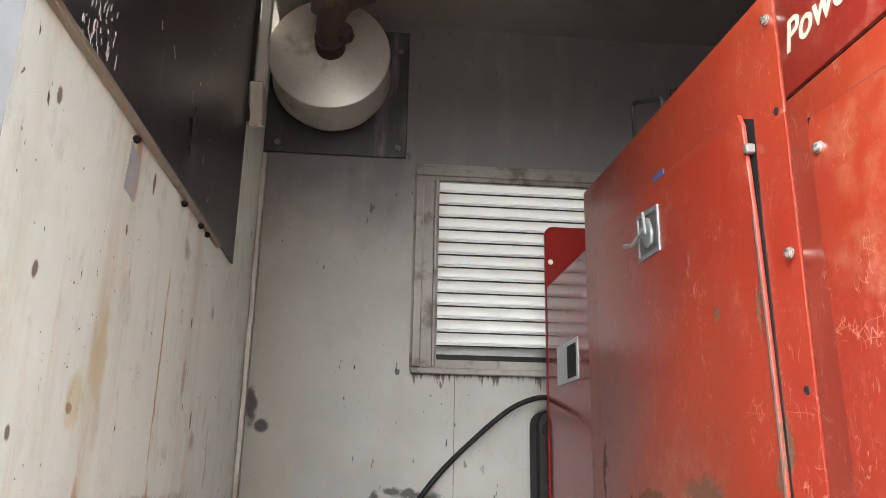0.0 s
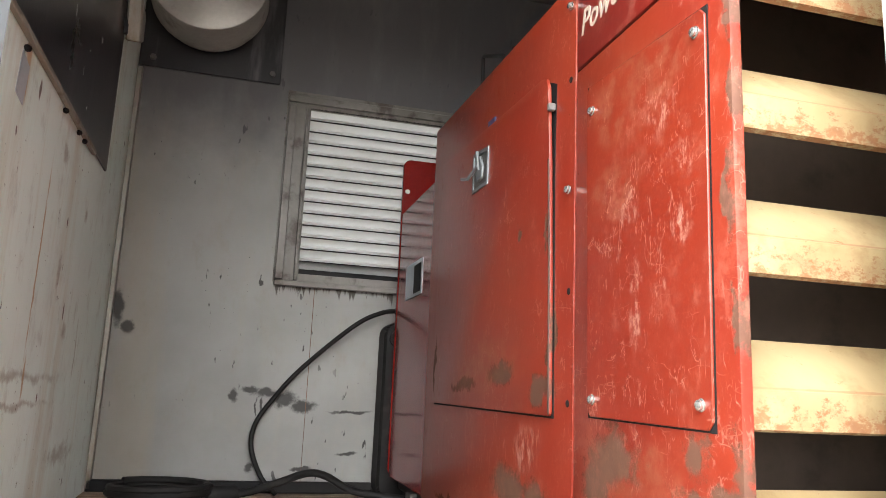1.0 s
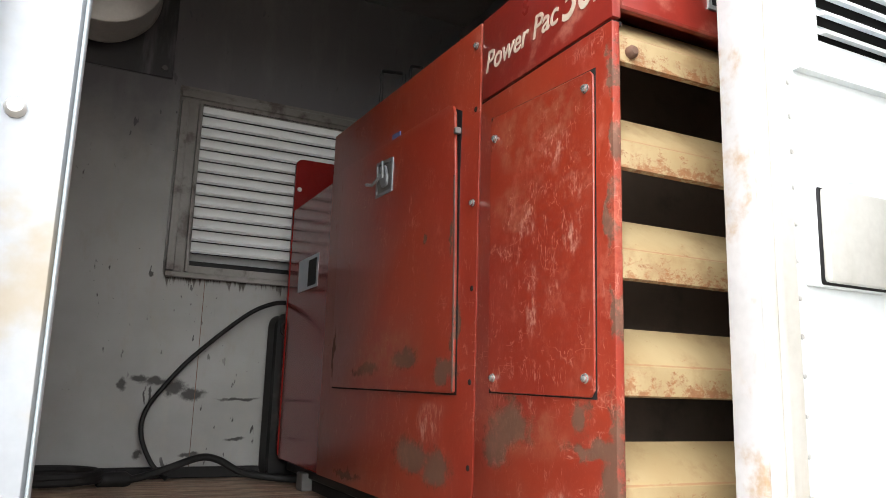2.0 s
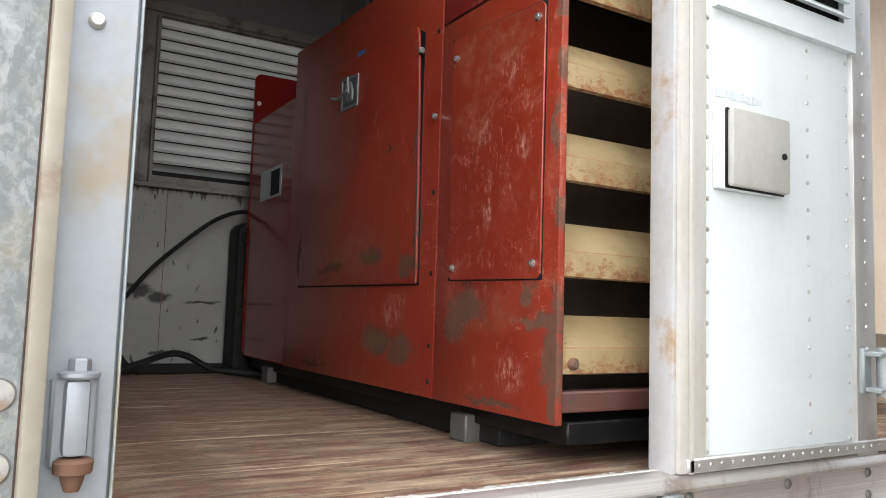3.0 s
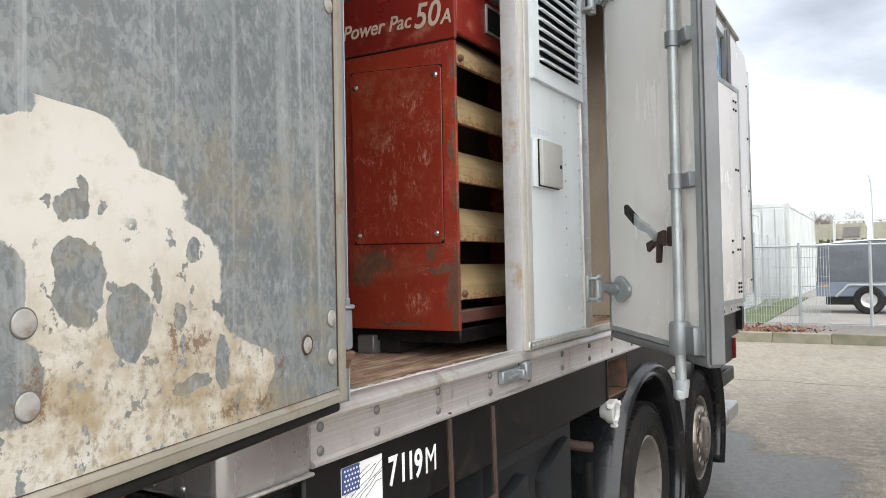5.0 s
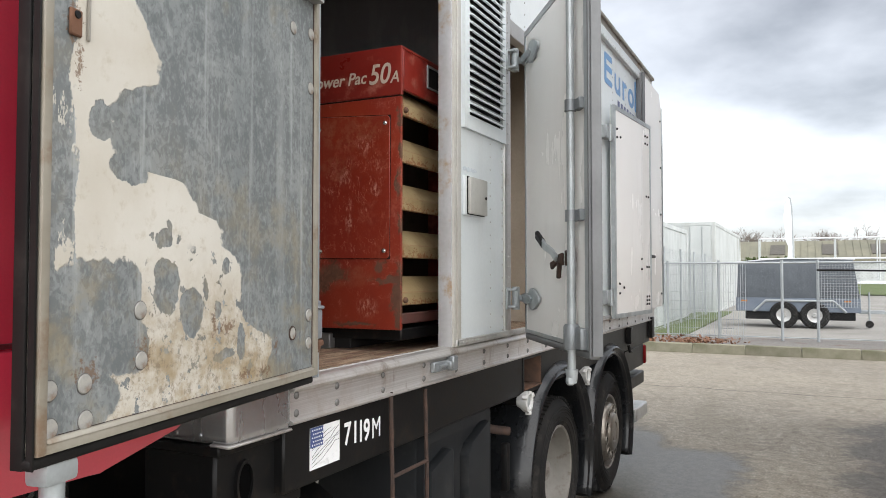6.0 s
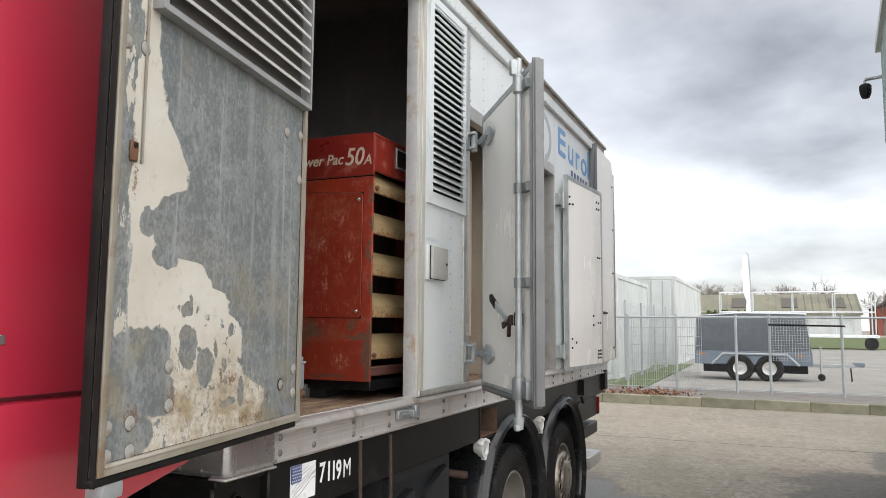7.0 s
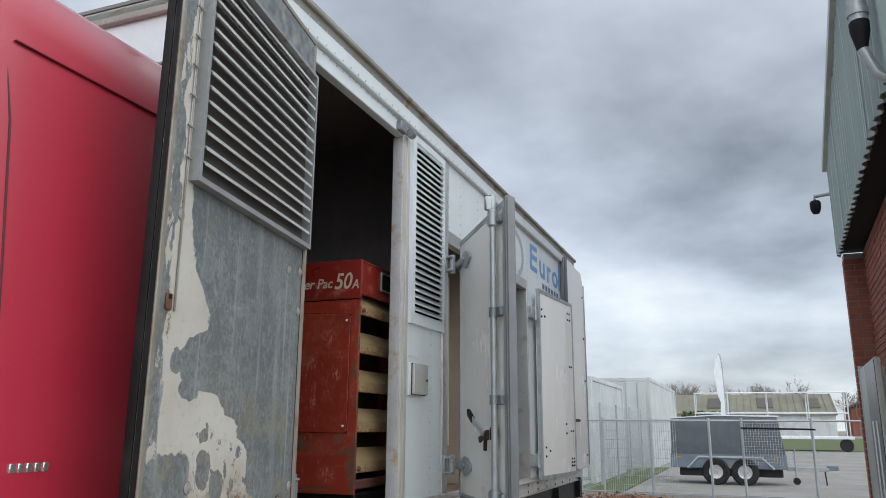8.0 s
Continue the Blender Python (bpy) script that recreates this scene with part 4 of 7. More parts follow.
# deck and floor
part("deck_frame", box(-0.18, 5.5, 0.05, 2.45, 1.17, 1.245, 0.004), BLACK_STEEL, truck)
deck = part("floor_bed", box(-0.165, 5.42, 0.04, 2.46, 1.242, 1.25, 0.0), DARK, truck)
plank = []
for k in range(4):
    b = box(-0.97, 0.97, -0.0595, 0.0595, -0.009, 0.009, 0.0006)
    plank.append(mesh_of("plank", b, PLANK))
for k in range(20):
    y = 0.10 + 0.12 * k
    piece("plank", plank[k % 4], deck, Matrix.Translation((0.815, y, 1.261 + random.uniform(-0.0007, 0.0007))))
for k in range(8):
    piece("plank", plank[k % 4], deck, Matrix.Translation((2.80, 0.10 + 0.12 * k, 1.261)))

# far side wall with the louvred opening
LX0, LX1, LZ0, LZ1 = 0.548, 1.36, 2.130, 2.838
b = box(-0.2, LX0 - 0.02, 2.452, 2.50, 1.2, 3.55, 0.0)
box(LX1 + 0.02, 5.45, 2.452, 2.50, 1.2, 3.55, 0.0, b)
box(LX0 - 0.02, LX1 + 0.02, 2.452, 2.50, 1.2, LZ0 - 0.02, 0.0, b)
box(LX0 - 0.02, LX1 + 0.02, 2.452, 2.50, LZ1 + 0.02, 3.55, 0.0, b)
part("far_wall", b, WALL_IN, truck, "dirty off-white wall boards, sooty and painted with shade towards the top")
for x in (0.62, 1.25):
    part("wall_joint", box(x - 0.0012, x + 0.0012, 2.4505, 2.4517, 1.28, 2.1, 0.0), RUST, truck)
far_louvre = part("wall_louvre", ring_plate(rect(LX0 - 0.100, LX1 + 0.075, LZ0 - 0.038, LZ1 + 0.072), rect(LX0, LX1, LZ0, LZ1), 0.018, "y", 2.436), GRIMY, truck, "white blades in a grimy aluminium frame")
b = box(LX0 - 0.094, LX0 - 0.062, 2.405, 2.437, LZ0 - 0.03, LZ1 + 0.0, 0.003)
box(LX0 - 0.02, LX0 - 0.006, 2.42, 2.437, LZ0 - 0.03, LZ1 + 0.0, 0.003, b)
box(LX0 - 0.095, LX1 + 0.07, 2.415, 2.437, LZ0 - 0.055, LZ0 - 0.032, 0.003, b)
box(LX0 - 0.095, LX1 + 0.07, 2.425, 2.437, LZ1 + 0.02, LZ1 + 0.055, 0.003, b)
part("frame_bar", b, GRIMY, far_louvre)
pitch = (LZ1 - LZ0) / 14
prof = [(-0.004, 0.002), (0.0, -0.006), (0.018, -0.012), (0.038, -0.026), (0.052, -0.046), (0.056, -0.046), (0.042, -0.022), (0.020, -0.007), (0.002, 0.002), (0.0, 0.008)]
b = bmesh.new()
rows = [[b.verts.new((x, y, z)) for y, z in prof] for x in (LX0, LX1)]
for k in range(len(prof)):
    j = (k + 1) % len(prof)
    b.faces.new((rows[0][k], rows[0][j], rows[1][j], rows[1][k]))
b.faces.new(rows[0]), b.faces.new(rows[1][::-1])
blade = mesh_of("louvre_blade", b, BLADE_WHITE)
# thin dark strip under each blade, painting the shadow line between blades
blade_shade_line = mesh_of("blade_shade_line", box(LX0, LX1, -0.007, -0.003, -0.010, -0.005, 0.0), DARK)
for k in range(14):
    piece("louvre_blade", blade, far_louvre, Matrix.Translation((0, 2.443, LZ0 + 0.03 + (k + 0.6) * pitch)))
    piece("blade_shade_line", blade_shade_line, far_louvre, Matrix.Translation((0, 2.443, LZ0 + 0.03 + (k + 0.6) * pitch)))
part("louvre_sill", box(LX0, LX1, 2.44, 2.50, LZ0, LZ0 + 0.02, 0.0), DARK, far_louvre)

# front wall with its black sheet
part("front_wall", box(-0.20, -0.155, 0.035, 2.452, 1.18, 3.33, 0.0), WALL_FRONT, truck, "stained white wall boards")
part("corner_strip", box(-0.153, -0.132, 2.425, 2.450, 1.28, 2.92, 0.004), ALU_WORN, truck, "dirty pale corner strip")
sheet = part("black_sheet", prism([(0.10, 2.402), (0.90, 2.390), (2.03, 2.365), (2.03, 3.40), (0.10, 3.40)], 0.008, "x", -0.154, 0.001), BLACK_PANEL, truck, "scratched black sheet with a rusty lower edge")
part("sheet_trim", prism([(0.10, 2.386), (0.90, 2.374), (1.80, 2.354), (1.80, 2.369), (0.90, 2.389), (0.10, 2.401)], 0.014, "x", -0.154, 0.002), DOOR_TRIM, truck)
# pale scratches and flecks on the sheet
rng = random.Random(5)
b = bmesh.new()
for k in range(70):
    y, z = (rng.gauss(0.755, 0.05), rng.uniform(2.375, 2.50)) if k < 46 else (rng.uniform(0.7, 1.8), rng.uniform(2.42, 3.1))
    h, w = (rng.uniform(0.004, 0.03), rng.uniform(0.001, 0.005)) if k < 46 else (rng.uniform(0.004, 0.03), rng.uniform(0.001, 0.0025))
    lean = rng.uniform(-0.8, 0.4) * h
    prism([(y, z), (y + w, z + h * 0.3), (y + lean + w * 0.4, z + h), (y + lean, z + h * 0.95), (y - w * 0.6, z + h * 0.4)], 0.0009, "x", -0.1464, 0.0, b)
tagged(part("sheet_scratch", b, LETTER_WHITE, sheet), kind="stuff")
for y in (1.02, 1.40, 1.58, 1.66):
    part("rust_tack", lathe([(-0.012, 0.0001), (-0.010, 0.006), (0.0, 0.008)], 8, "y", (-0.148, y, 2.352)), DARK, sheet)
part("torn_patch", prism([(1.00, 2.25), (1.06, 2.24), (1.07, 2.33), (1.01, 2.345)], 0.002, "x", -0.1555, 0.0), PALE_GREY, truck)

# roof
cove = [(-0.02, 3.28), (-0.035, 3.385), (-0.01, 3.41), (0.28, 3.58), (1.25, 3.60), (2.51, 3.60), (2.53, 3.40), (2.50, 3.40), (2.49, 3.57), (1.25, 3.57), (0.30, 3.55), (0.05, 3.40), (0.04, 3.28)]
b = bmesh.new()
rows = [[b.verts.new((x, y, min(z, top))) for y, z in cove] for x, top in ((-0.22, 3.345), (-0.12, 3.47), (0.02, 3.7), (5.40, 3.7))]
n = len(cove)
for p, q in zip(rows, rows[1:]):
    for k in range(n):
        b.faces.new((p[k], p[(k + 1) % n], q[(k + 1) % n], q[k]))
part("roof", b, ALU_WORN, truck, "grey box roof with a dull metal edge")
part("ceiling_lining", box(-0.06, 5.38, 0.25, 2.452, 3.535, 3.552, 0.0), SOOT, truck)
part("roof_end", prism([(-0.02, 3.28), (-0.01, 3.41), (0.28, 3.58), (2.51, 3.60), (2.52, 3.28)], 0.04, "x", 5.37, 0.0), WHITE, truck)
part("roof_end", prism([(0.03, 3.10), (0.03, 3.33), (2.49, 3.33), (2.49, 3.10)], 0.022, "x", -0.226, 0.0), WHITE, truck)
part("front_top_rail", box(-0.25, -0.221, -0.02, 2.52, 3.308, 3.348, 0.008), ALU_WORN, truck)
part("roof_gutter", box(-0.24, 5.42, -0.055, -0.022, 3.385, 3.412, 0.006), ALU_WORN, truck)
part("top_rail", box(-0.24, 5.42, -0.03, 0.02, 3.275, 3.37, 0.006), WHITE, truck)

# near side: jambs, header, panels
part("front_post", box(-0.20, 0.0, -0.004, 0.045, 1.285, 3.20, 0.006), ALU, truck)
part("front_jamb", box(0.0, 0.1085, -0.034, 0.045, 1.285, 3.20, 0.004), BRIGHT_ALU, truck, "bright aluminium door jamb")
part("jamb_edge", box(0.1085, 0.112, -0.035, 0.05, 1.285, 3.20, 0.0012), surface("stained_jamb_paint", (0.30, 0.345, 0.375), (0.26, 0.30, 0.32), 0.5, 0.1, dirt=(0.38, 0.30, 0.14), dirt_amount=0.8, dirt_scale=6), truck)
part("door_header", box(-0.20, 1.76, -0.004, 0.045, 3.20, 3.276, 0.004), WHITE, truck)
pil = part("door_pillar", box(1.083, 1.158, -0.012, 0.05, 1.285, 3.205, 0.008, seg=2), PILLAR, truck, "cream-painted pillar with a stained worn edge")
part("pillar_edge", box(1.071, 1.084, -0.004, 0.055, 1.285, 3.20, 0.005, seg=2), PILLAR_EDGE, pil)
part("pillar_bead", box(1.104, 1.118, -0.018, -0.011, 1.285, 3.20, 0.003), PILLAR, pil)
side = part("side_panel", box(1.158, 1.662, 0.0, 0.04, 1.275, 3.276, 0.002), WHITE, truck, "white riveted sheet")
part("corner_trim", box(1.660, 1.742, -0.012, 0.045, 1.275, 3.276, 0.008, seg=2), ALU, truck)
part("upper_panel", box(1.742, 2.76, 0.0, 0.04, 2.84, 3.276, 0.002), WHITE, truck, "white riveted sheet")
part("door_header", box(1.742, 2.76, -0.008, 0.045, 2.76, 2.842, 0.004), ALU, truck)
part("side_panel", box(2.76, 3.17, 0.0, 0.04, 1.275, 3.276, 0.002), WHITE, truck)
part("upper_panel", box(3.17, 3.56, 0.0, 0.04, 2.86, 3.276, 0.002), WHITE, truck)
part("door_header", box(3.17, 3.56, -0.008, 0.045, 2.78, 2.862, 0.004), ALU, truck)
part("side_panel", box(3.56, 5.42, 0.0, 0.04, 1.275, 3.276, 0.002), WHITE, truck, "white sheet with faded blue marks")
part("corner_trim", box(3.16, 3.185, -0.01, 0.06, 1.275, 2.79, 0.004), ALU, truck)
part("corner_trim", box(3.545, 3.57, -0.01, 0.12, 1.275, 2.79, 0.004), ALU, truck)
part("rear_wall", box(5.38, 5.42, 0.04, 2.452, 1.2, 3.4, 0.002), WHITE, truck)
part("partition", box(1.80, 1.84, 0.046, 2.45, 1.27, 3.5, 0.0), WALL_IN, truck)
part("partition", box(3.02, 3.05, 0.046, 2.45, 1.27, 3.5, 0.0), BEIGE, truck)
part("partition", box(3.60, 3.63, 0.046, 2.45, 1.27, 3.5, 0.0), GALV, truck)
b = prism([(1.86, 1.60), (1.95, 1.56), (2.1, 1.545), (2.68, 1.545), (2.68, 2.74), (1.86, 2.74)], 0.02, "y", 0.34, 0.004)
part("inner_board", b, BEIGE, truck, "beige board with a rounded foot")
for k in range(4):
    part("inner_shelf", box(3.2, 3.54, 0.1, 0.5, 1.5 + 0.33 * k, 1.53 + 0.33 * k, 0.003), GALV, truck)

# rivets of the sheets


def rivet_rows(name, lines, step, y, r=0.0055, h=0.004, mat=ALU):
    b = bmesh.new()
    for (x0, z0), (x1, z1) in lines:
        n = max(1, round(math.hypot(x1 - x0, z1 - z0) / step))
        for k in range(n + 1):
            lathe([(-h, 0.0002), (-h * 0.6, r * 0.75), (0.001, r)], 7, "y", (x0 + (x1 - x0) * k / n, y, z0 + (z1 - z0) * k / n), b)
    return tagged(part(name, b, mat, truck), kind="stuff")


rivet_rows("sheet_rivets", [((1.172, 1.32), (1.172, 2.18)), ((1.50, 1.34), (1.50, 2.18)), ((1.648, 1.32), (1.648, 2.18))], 0.062, 0.0)
rivet_rows("sheet_rivets", [((1.70, 1.42), (1.70, 3.2))], 0.05, -0.012)
part("foot_strip", box(1.10, 2.75, -0.018, -0.0005, 1.287, 1.314, 0.003), ALU, truck)
rivet_rows("sheet_rivets", [((1.13, 1.301), (2.72, 1.301))], 0.032, -0.018, 0.0045, 0.003)
rivet_rows("sheet_rivets", [((1.98, 2.87), (1.98, 3.25)), ((2.32, 2.87), (2.32, 3.25)), ((1.77, 2.87), (1.77, 3.25)), ((3.6, 1.4), (3.6, 3.25)), ((3.95, 2.9), (3.95, 3.25)), ((4.4, 2.9), (4.4, 3.25))], 0.06, 0.0)
rivet_rows("rail_rivets", [((-0.1, 3.29), (5.35, 3.29)), ((-0.1, 3.355), (5.35, 3.355))], 0.075, -0.03)
rivet_rows("header_rivets", [((0.1, 3.262), (1.70, 3.262))], 0.06, -0.004)

# louvre in the side panel
side_louvre = part("side_louvre", ring_plate(rect(1.185, 1.668, 2.205, 3.262), rect(1.235, 1.622, 2.265, 3.225), 0.016, "y", -0.016), WHITE, truck, "white louvre vent")
# near-black sheet: the dark between the vanes put into colour
part("louvre_shade_sheet", box(1.23, 1.63, -0.003, 0.002, 2.26, 3.23, 0.0), DARK, side_louvre)
b = prism([(0.0, 0.0), (0.022, 0.026), (0.022, 0.022), (0.004, -0.006), (-0.012, -0.010), (-0.012, -0.004)], 0.387, "x", 0.0, 0.0)
vane = mesh_of("louvre_blade", b, WHITE)
for k in range(27):
    piece("louvre_blade", vane, side_louvre, Matrix.Translation((1.235, -0.021, 2.282 + k * 0.0352)))

# small lidded box on the side panel
sbox = part("socket_box", box(1.185, 1.372, -0.014, 0.0, 1.832, 2.002, 0.008, seg=2), WHITE, truck, "small wall box with a grey metal lid")
part("box_lid", box(1.209, 1.392, -0.034, -0.017, 1.838, 1.996, 0.008, seg=2), STEEL_CAP, sbox)
part("lid_gap", box(1.2065, 1.3945, -0.0185, -0.012, 1.8355, 1.9985, 0.004), DARK, sbox)
part("lid_lock", lathe([(-0.003, 0.0001), (-0.003, 0.007), (0.002, 0.007)], 12, "y", (1.368, -0.034, 1.915)), DARK, sbox)
b = bmesh.new()
for k in range(9):
    box(1.195 + k * 0.0165, 1.208 + k * 0.0165, -0.0015, 0.0, 2.022 + 0.002 * (k % 3), 2.038 + 0.003 * (k % 2), 0.0, b)
part("worn_marking", b, FADED, side)

# sill rail
rail_prof = [(0.035, 1.160), (-0.006, 1.160), (-0.014, 1.164), (-0.014, 1.170), (-0.004, 1.175), (-0.002, 1.178), (-0.002, 1.249), (-0.006, 1.252), (-0.018, 1.256), (-0.022, 1.263), (-0.019, 1.272), (-0.008, 1.283), (0.006, 1.288), (0.035, 1.288)]
b = prism(rail_prof, 5.56, "x", 0.02, 0.0)
rail = part("sill_rail", b, SILL, truck, "scuffed aluminium sill rail with round bolts")
CORNER = surface("polished_corner_metal", (0.56, 0.56, 0.57), (0.47, 0.47, 0.48), 0.26, 0.85, dirt=(0.25, 0.22, 0.19), dirt_amount=0.4, dirt_scale=9, streak=True)
part("corner_plate", box(-0.235, 0.018, -0.014, 0.62, 1.152, 1.287, 0.024, seg=4), CORNER, truck, "bright rounded corner plate")
b = bmesh.new()
for k in range(7):
    lathe([(-0.003, 0.0002), (-0.002, 0.005), (0.001, 0.006)], 8, "x", (-0.236, 0.08 + 0.08 * k, 1.175), b)
tagged(part("plate_rivets", b, CORNER, truck), kind="stuff")
bolt = dome_mesh("rail_bolt", 0.0115, 0.007, BOLT_DARK, 12)
for x in (0.05, 0.253, 0.53, 0.833, 1.12, 1.418, 1.712, 2.0, 2.3, 2.6, 2.9, 3.2, 3.5, 3.8, 4.1, 4.4, 4.7, 5.0, 5.3):
    piece("rail_bolt", bolt, rail, Matrix.Translation((x, -0.002, 1.240)))
    piece("rail_bolt", bolt, rail, Matrix.Translation((x, -0.002, 1.190)))
b = box(0.885, 1.02, -0.022, -0.002, 1.205, 1.245, 0.004)
box(1.03, 1.075, -0.035, -0.002, 1.198, 1.256, 0.005, b)
tube([(0.92, -0.025, 1.225), (1.05, -0.025, 1.225)], 0.008, 8, b)
box(0.985, 1.005, -0.045, -0.004, 1.21, 1.24, 0.004, b)
part("door_catch", b, DARK_ZINC, truck, "zinc-plated door catch")

# splintered edge of the deck
rng = random.Random(3)
xs = [0.115 + 0.96 * k / 90 for k in range(91)]
part("splintered_edge", prism([(x, 0.030) for x in xs] + [(x, 0.037 + rng.random() ** 3 * 0.014) for x in xs[::-1]], 0.003, "z", 1.2865, 0.0), LAMP_WHITE, truck, "splintered pale deck edge")
part("painted_edge", prism([(x, 0.041) for x in xs] + [(x, 0.062 + rng.random() * 0.02) for x in xs[::-1]], 0.004, "z", 1.2715, 0.0), OLD_RUST, truck)

# chassis
beam = part("side_beam", box(0.02, 1.985, 0.018, 0.09, 0.965, 1.160, 0.006), BLACK_STEEL, truck, "black painted steel side beam")
part("side_beam", box(2.285, 5.45, 0.018, 0.09, 0.965, 1.160, 0.006), BLACK_STEEL, truck)
pocket = part("fork_pocket", ring_plate(rect(1.978, 2.29, 0.962, 1.158), rect(1.995, 2.272, 0.985, 1.140), 0.6, "y", 0.014), BLACK_STEEL, truck, "square steel pocket with a rusty floor")
part("pocket_floor", box(1.995, 2.272, 0.012, 0.55, 0.983, 0.990, 0.0), RUST, pocket)
part("pocket_side", box(2.262, 2.270, 0.016, 0.55, 0.992, 1.138, 0.0), RUST, pocket)
part("chassis_beam", box(-3.0, 5.3, 0.80, 0.90, 0.72, 0.99, 0.006), BLACK_STEEL, truck)
part("chassis_beam", box(-3.0, 5.3, 1.60, 1.70, 0.72, 0.99, 0.006), BLACK_STEEL, truck)
for x in (0.3, 1.4, 2.1, 3.1, 4.5):
    part("cross_member", box(x, x + 0.08, 0.09, 2.41, 0.99, 1.165, 0.004), BLACK_STEEL, truck)
cast = part("corner_casting", box(-0.215, 0.15, 0.05, 0.3, 0.92, 1.14, 0.008), BLACK_STEEL, truck, "black corner casting with oval holes")


def slot(u, v, ru, rv, n=20):
    return disc_points(u, v, ru, n, rv)


for u in (-0.11, 0.07):
    part("slot_rim", ring_plate(slot(u, 1.03, 0.036, 0.062), slot(u, 1.03, 0.028, 0.052), 0.014, "y", 0.038), BLACK_STEEL, cast)
    # flat black plate, painting the dark inside of the slot
    part("slot_hole_shade", prism(slot(u, 1.03, 0.029, 0.053), 0.004, "y", 0.0465, 0.0), VOID, cast)
part("casting_lip", box(-0.225, 0.16, 0.03, 0.3, 1.120, 1.148, 0.005), BLACK_STEEL, cast)

# number and flag sticker on the beam
flag = part("flag_sticker", box(0.142, 0.296, 0.0155, 0.0185, 1.005, 1.128, 0.0), LETTER_WHITE, beam, "sun-bleached cracked flag sticker")
part("flag_field", box(0.142, 0.205, 0.0135, 0.0153, 1.070, 1.128, 0.0), NAVY, flag)
b = bmesh.new()
for j in range(5):
    for i in range(6):
        lathe([(0.0, 0.0028), (-0.001, 0.0026)], 6, "y", (0.150 + 0.011 * i + 0.005 * (j % 2), 0.0135, 1.077 + 0.0108 * j), b)
part("flag_star", b, LETTER_WHITE, flag)
b = bmesh.new()
for k in range(9):
    z0 = 1.01 + 0.012 * k
    pts = [(0.15 + 0.024 * i, 0.0148, z0 + 0.011 * i + random.uniform(-0.006, 0.006)) for i in range(7)]
    pts = [p for p in pts if p[2] < 1.12]
    if len(pts) > 2:
        tube(pts, 0.0006, 4, b)
part("sticker_crack", b, DARK, flag)
UPRIGHT_Y = pose(0, 0, 0, 90, 0, 0)
for k, (sign, x) in enumerate((("7", 0.322), ("1", 0.368), ("1", 0.402), ("9", 0.438), ("M", 0.488))):
    lettering("numeral" if sign != "M" else "letter", sign, 0.098, LETTER_WHITE, Matrix.Translation((x, 0.0165, 1.043 - 0.003 * k)) @ UPRIGHT_Y @ Matrix.Diagonal((0.82, 1, 1, 1)), beam, 0.0005, weight=0.0 if sign == "M" else 0.020)

# step ladder under the sill
# dented lip under the corner plates
part("corner_lip", box(-0.238, 0.018, -0.016, 0.05, 1.148, 1.156, 0.003), SILL, truck)
lad = part("step_ladder", tube([(0.582, -0.004, 1.175), (0.582, -0.012, 0.80), (0.582, -0.01, 0.38)], 0.008, 8), OLD_RUST, truck, "thin rusty step ladder")
part("ladder_rail", tube([(0.842, -0.004, 1.150), (0.842, -0.012, 0.80), (0.842, -0.01, 0.38)], 0.008, 8), OLD_RUST, lad)
for z in (0.885, 0.62, 0.38):
    part("ladder_rung", tube([(0.582, -0.012, z), (0.842, -0.012, z)], 0.007, 8), OLD_RUST, lad)

# toolbox
b = box(0.95, 1.65, 0.09, 0.56, 0.42, 0.955, 0.016, seg=2)
tbox = part("toolbox", b, BOX_PLASTIC, truck, "dark grey moulded toolbox")
part("moulded_rim", ring_plate(round_rect(0.955, 1.645, 0.425, 0.95, 0.02), round_rect(1.0, 1.60, 0.46, 0.905, 0.02), 0.035, "y", 0.06), BOX_PLASTIC, tbox)
part("moulded_front", prism([(1.0, 0.46), (1.0, 0.80), (1.19, 0.855), (1.21, 0.84), (1.21, 0.46)], 0.05, "y", 0.045, 0.012, seg=2), BOX_PLASTIC, tbox)
part("moulded_front", prism([(1.36, 0.46), (1.36, 0.79), (1.40, 0.83), (1.60, 0.90), (1.60, 0.46)], 0.05, "y", 0.045, 0.012, seg=2), BOX_PLASTIC, tbox)
part("box_sill", box(1.21, 1.36, 0.05, 0.092, 0.46, 0.60, 0.01), BOX_PLASTIC, tbox)
part("handle_label", box(1.228, 1.268, 0.086, 0.089, 0.775, 0.805, 0.0), LETTER_WHITE, tbox)

# side marker lamps
for x in (1.96, 3.10):
    b = lathe([(0.035, 0.030), (0.02, 0.036), (0.0, 0.052), (-0.028, 0.055), (-0.03, 0.040), (-0.014, 0.036), (-0.014, 0.0001)], 24, "y", (x, 0.0, 0.935))
    for a in (60, 180, 300):
        box(-0.012, 0.012, -0.034, -0.004, 0.048, 0.066, 0.004, b, m=Matrix.Translation((x, 0.0, 0.935)) @ Matrix.Rotation(radians(a), 4, "Y"))
    part("lamp_socket", lathe([(0.14, 0.022), (0.034, 0.028)], 16, "y", (x, 0.0, 0.935)), BLACK_STEEL, truck)
    lamp = part("marker_lamp", b, LAMP_WHITE, truck, "white round coupling lamp")
    part("lamp_inlay", lathe([(-0.017, 0.0001), (-0.018, 0.030), (-0.013, 0.034)], 20, "y", (x, 0.0, 0.935)), GALV, lamp)
part("air_valve", tube(curve_points([(1.80, 0.16, 0.82), (1.86, 0.12, 0.80), (1.90, 0.06, 0.79)]), 0.022, 10), OLD_RUST, truck)
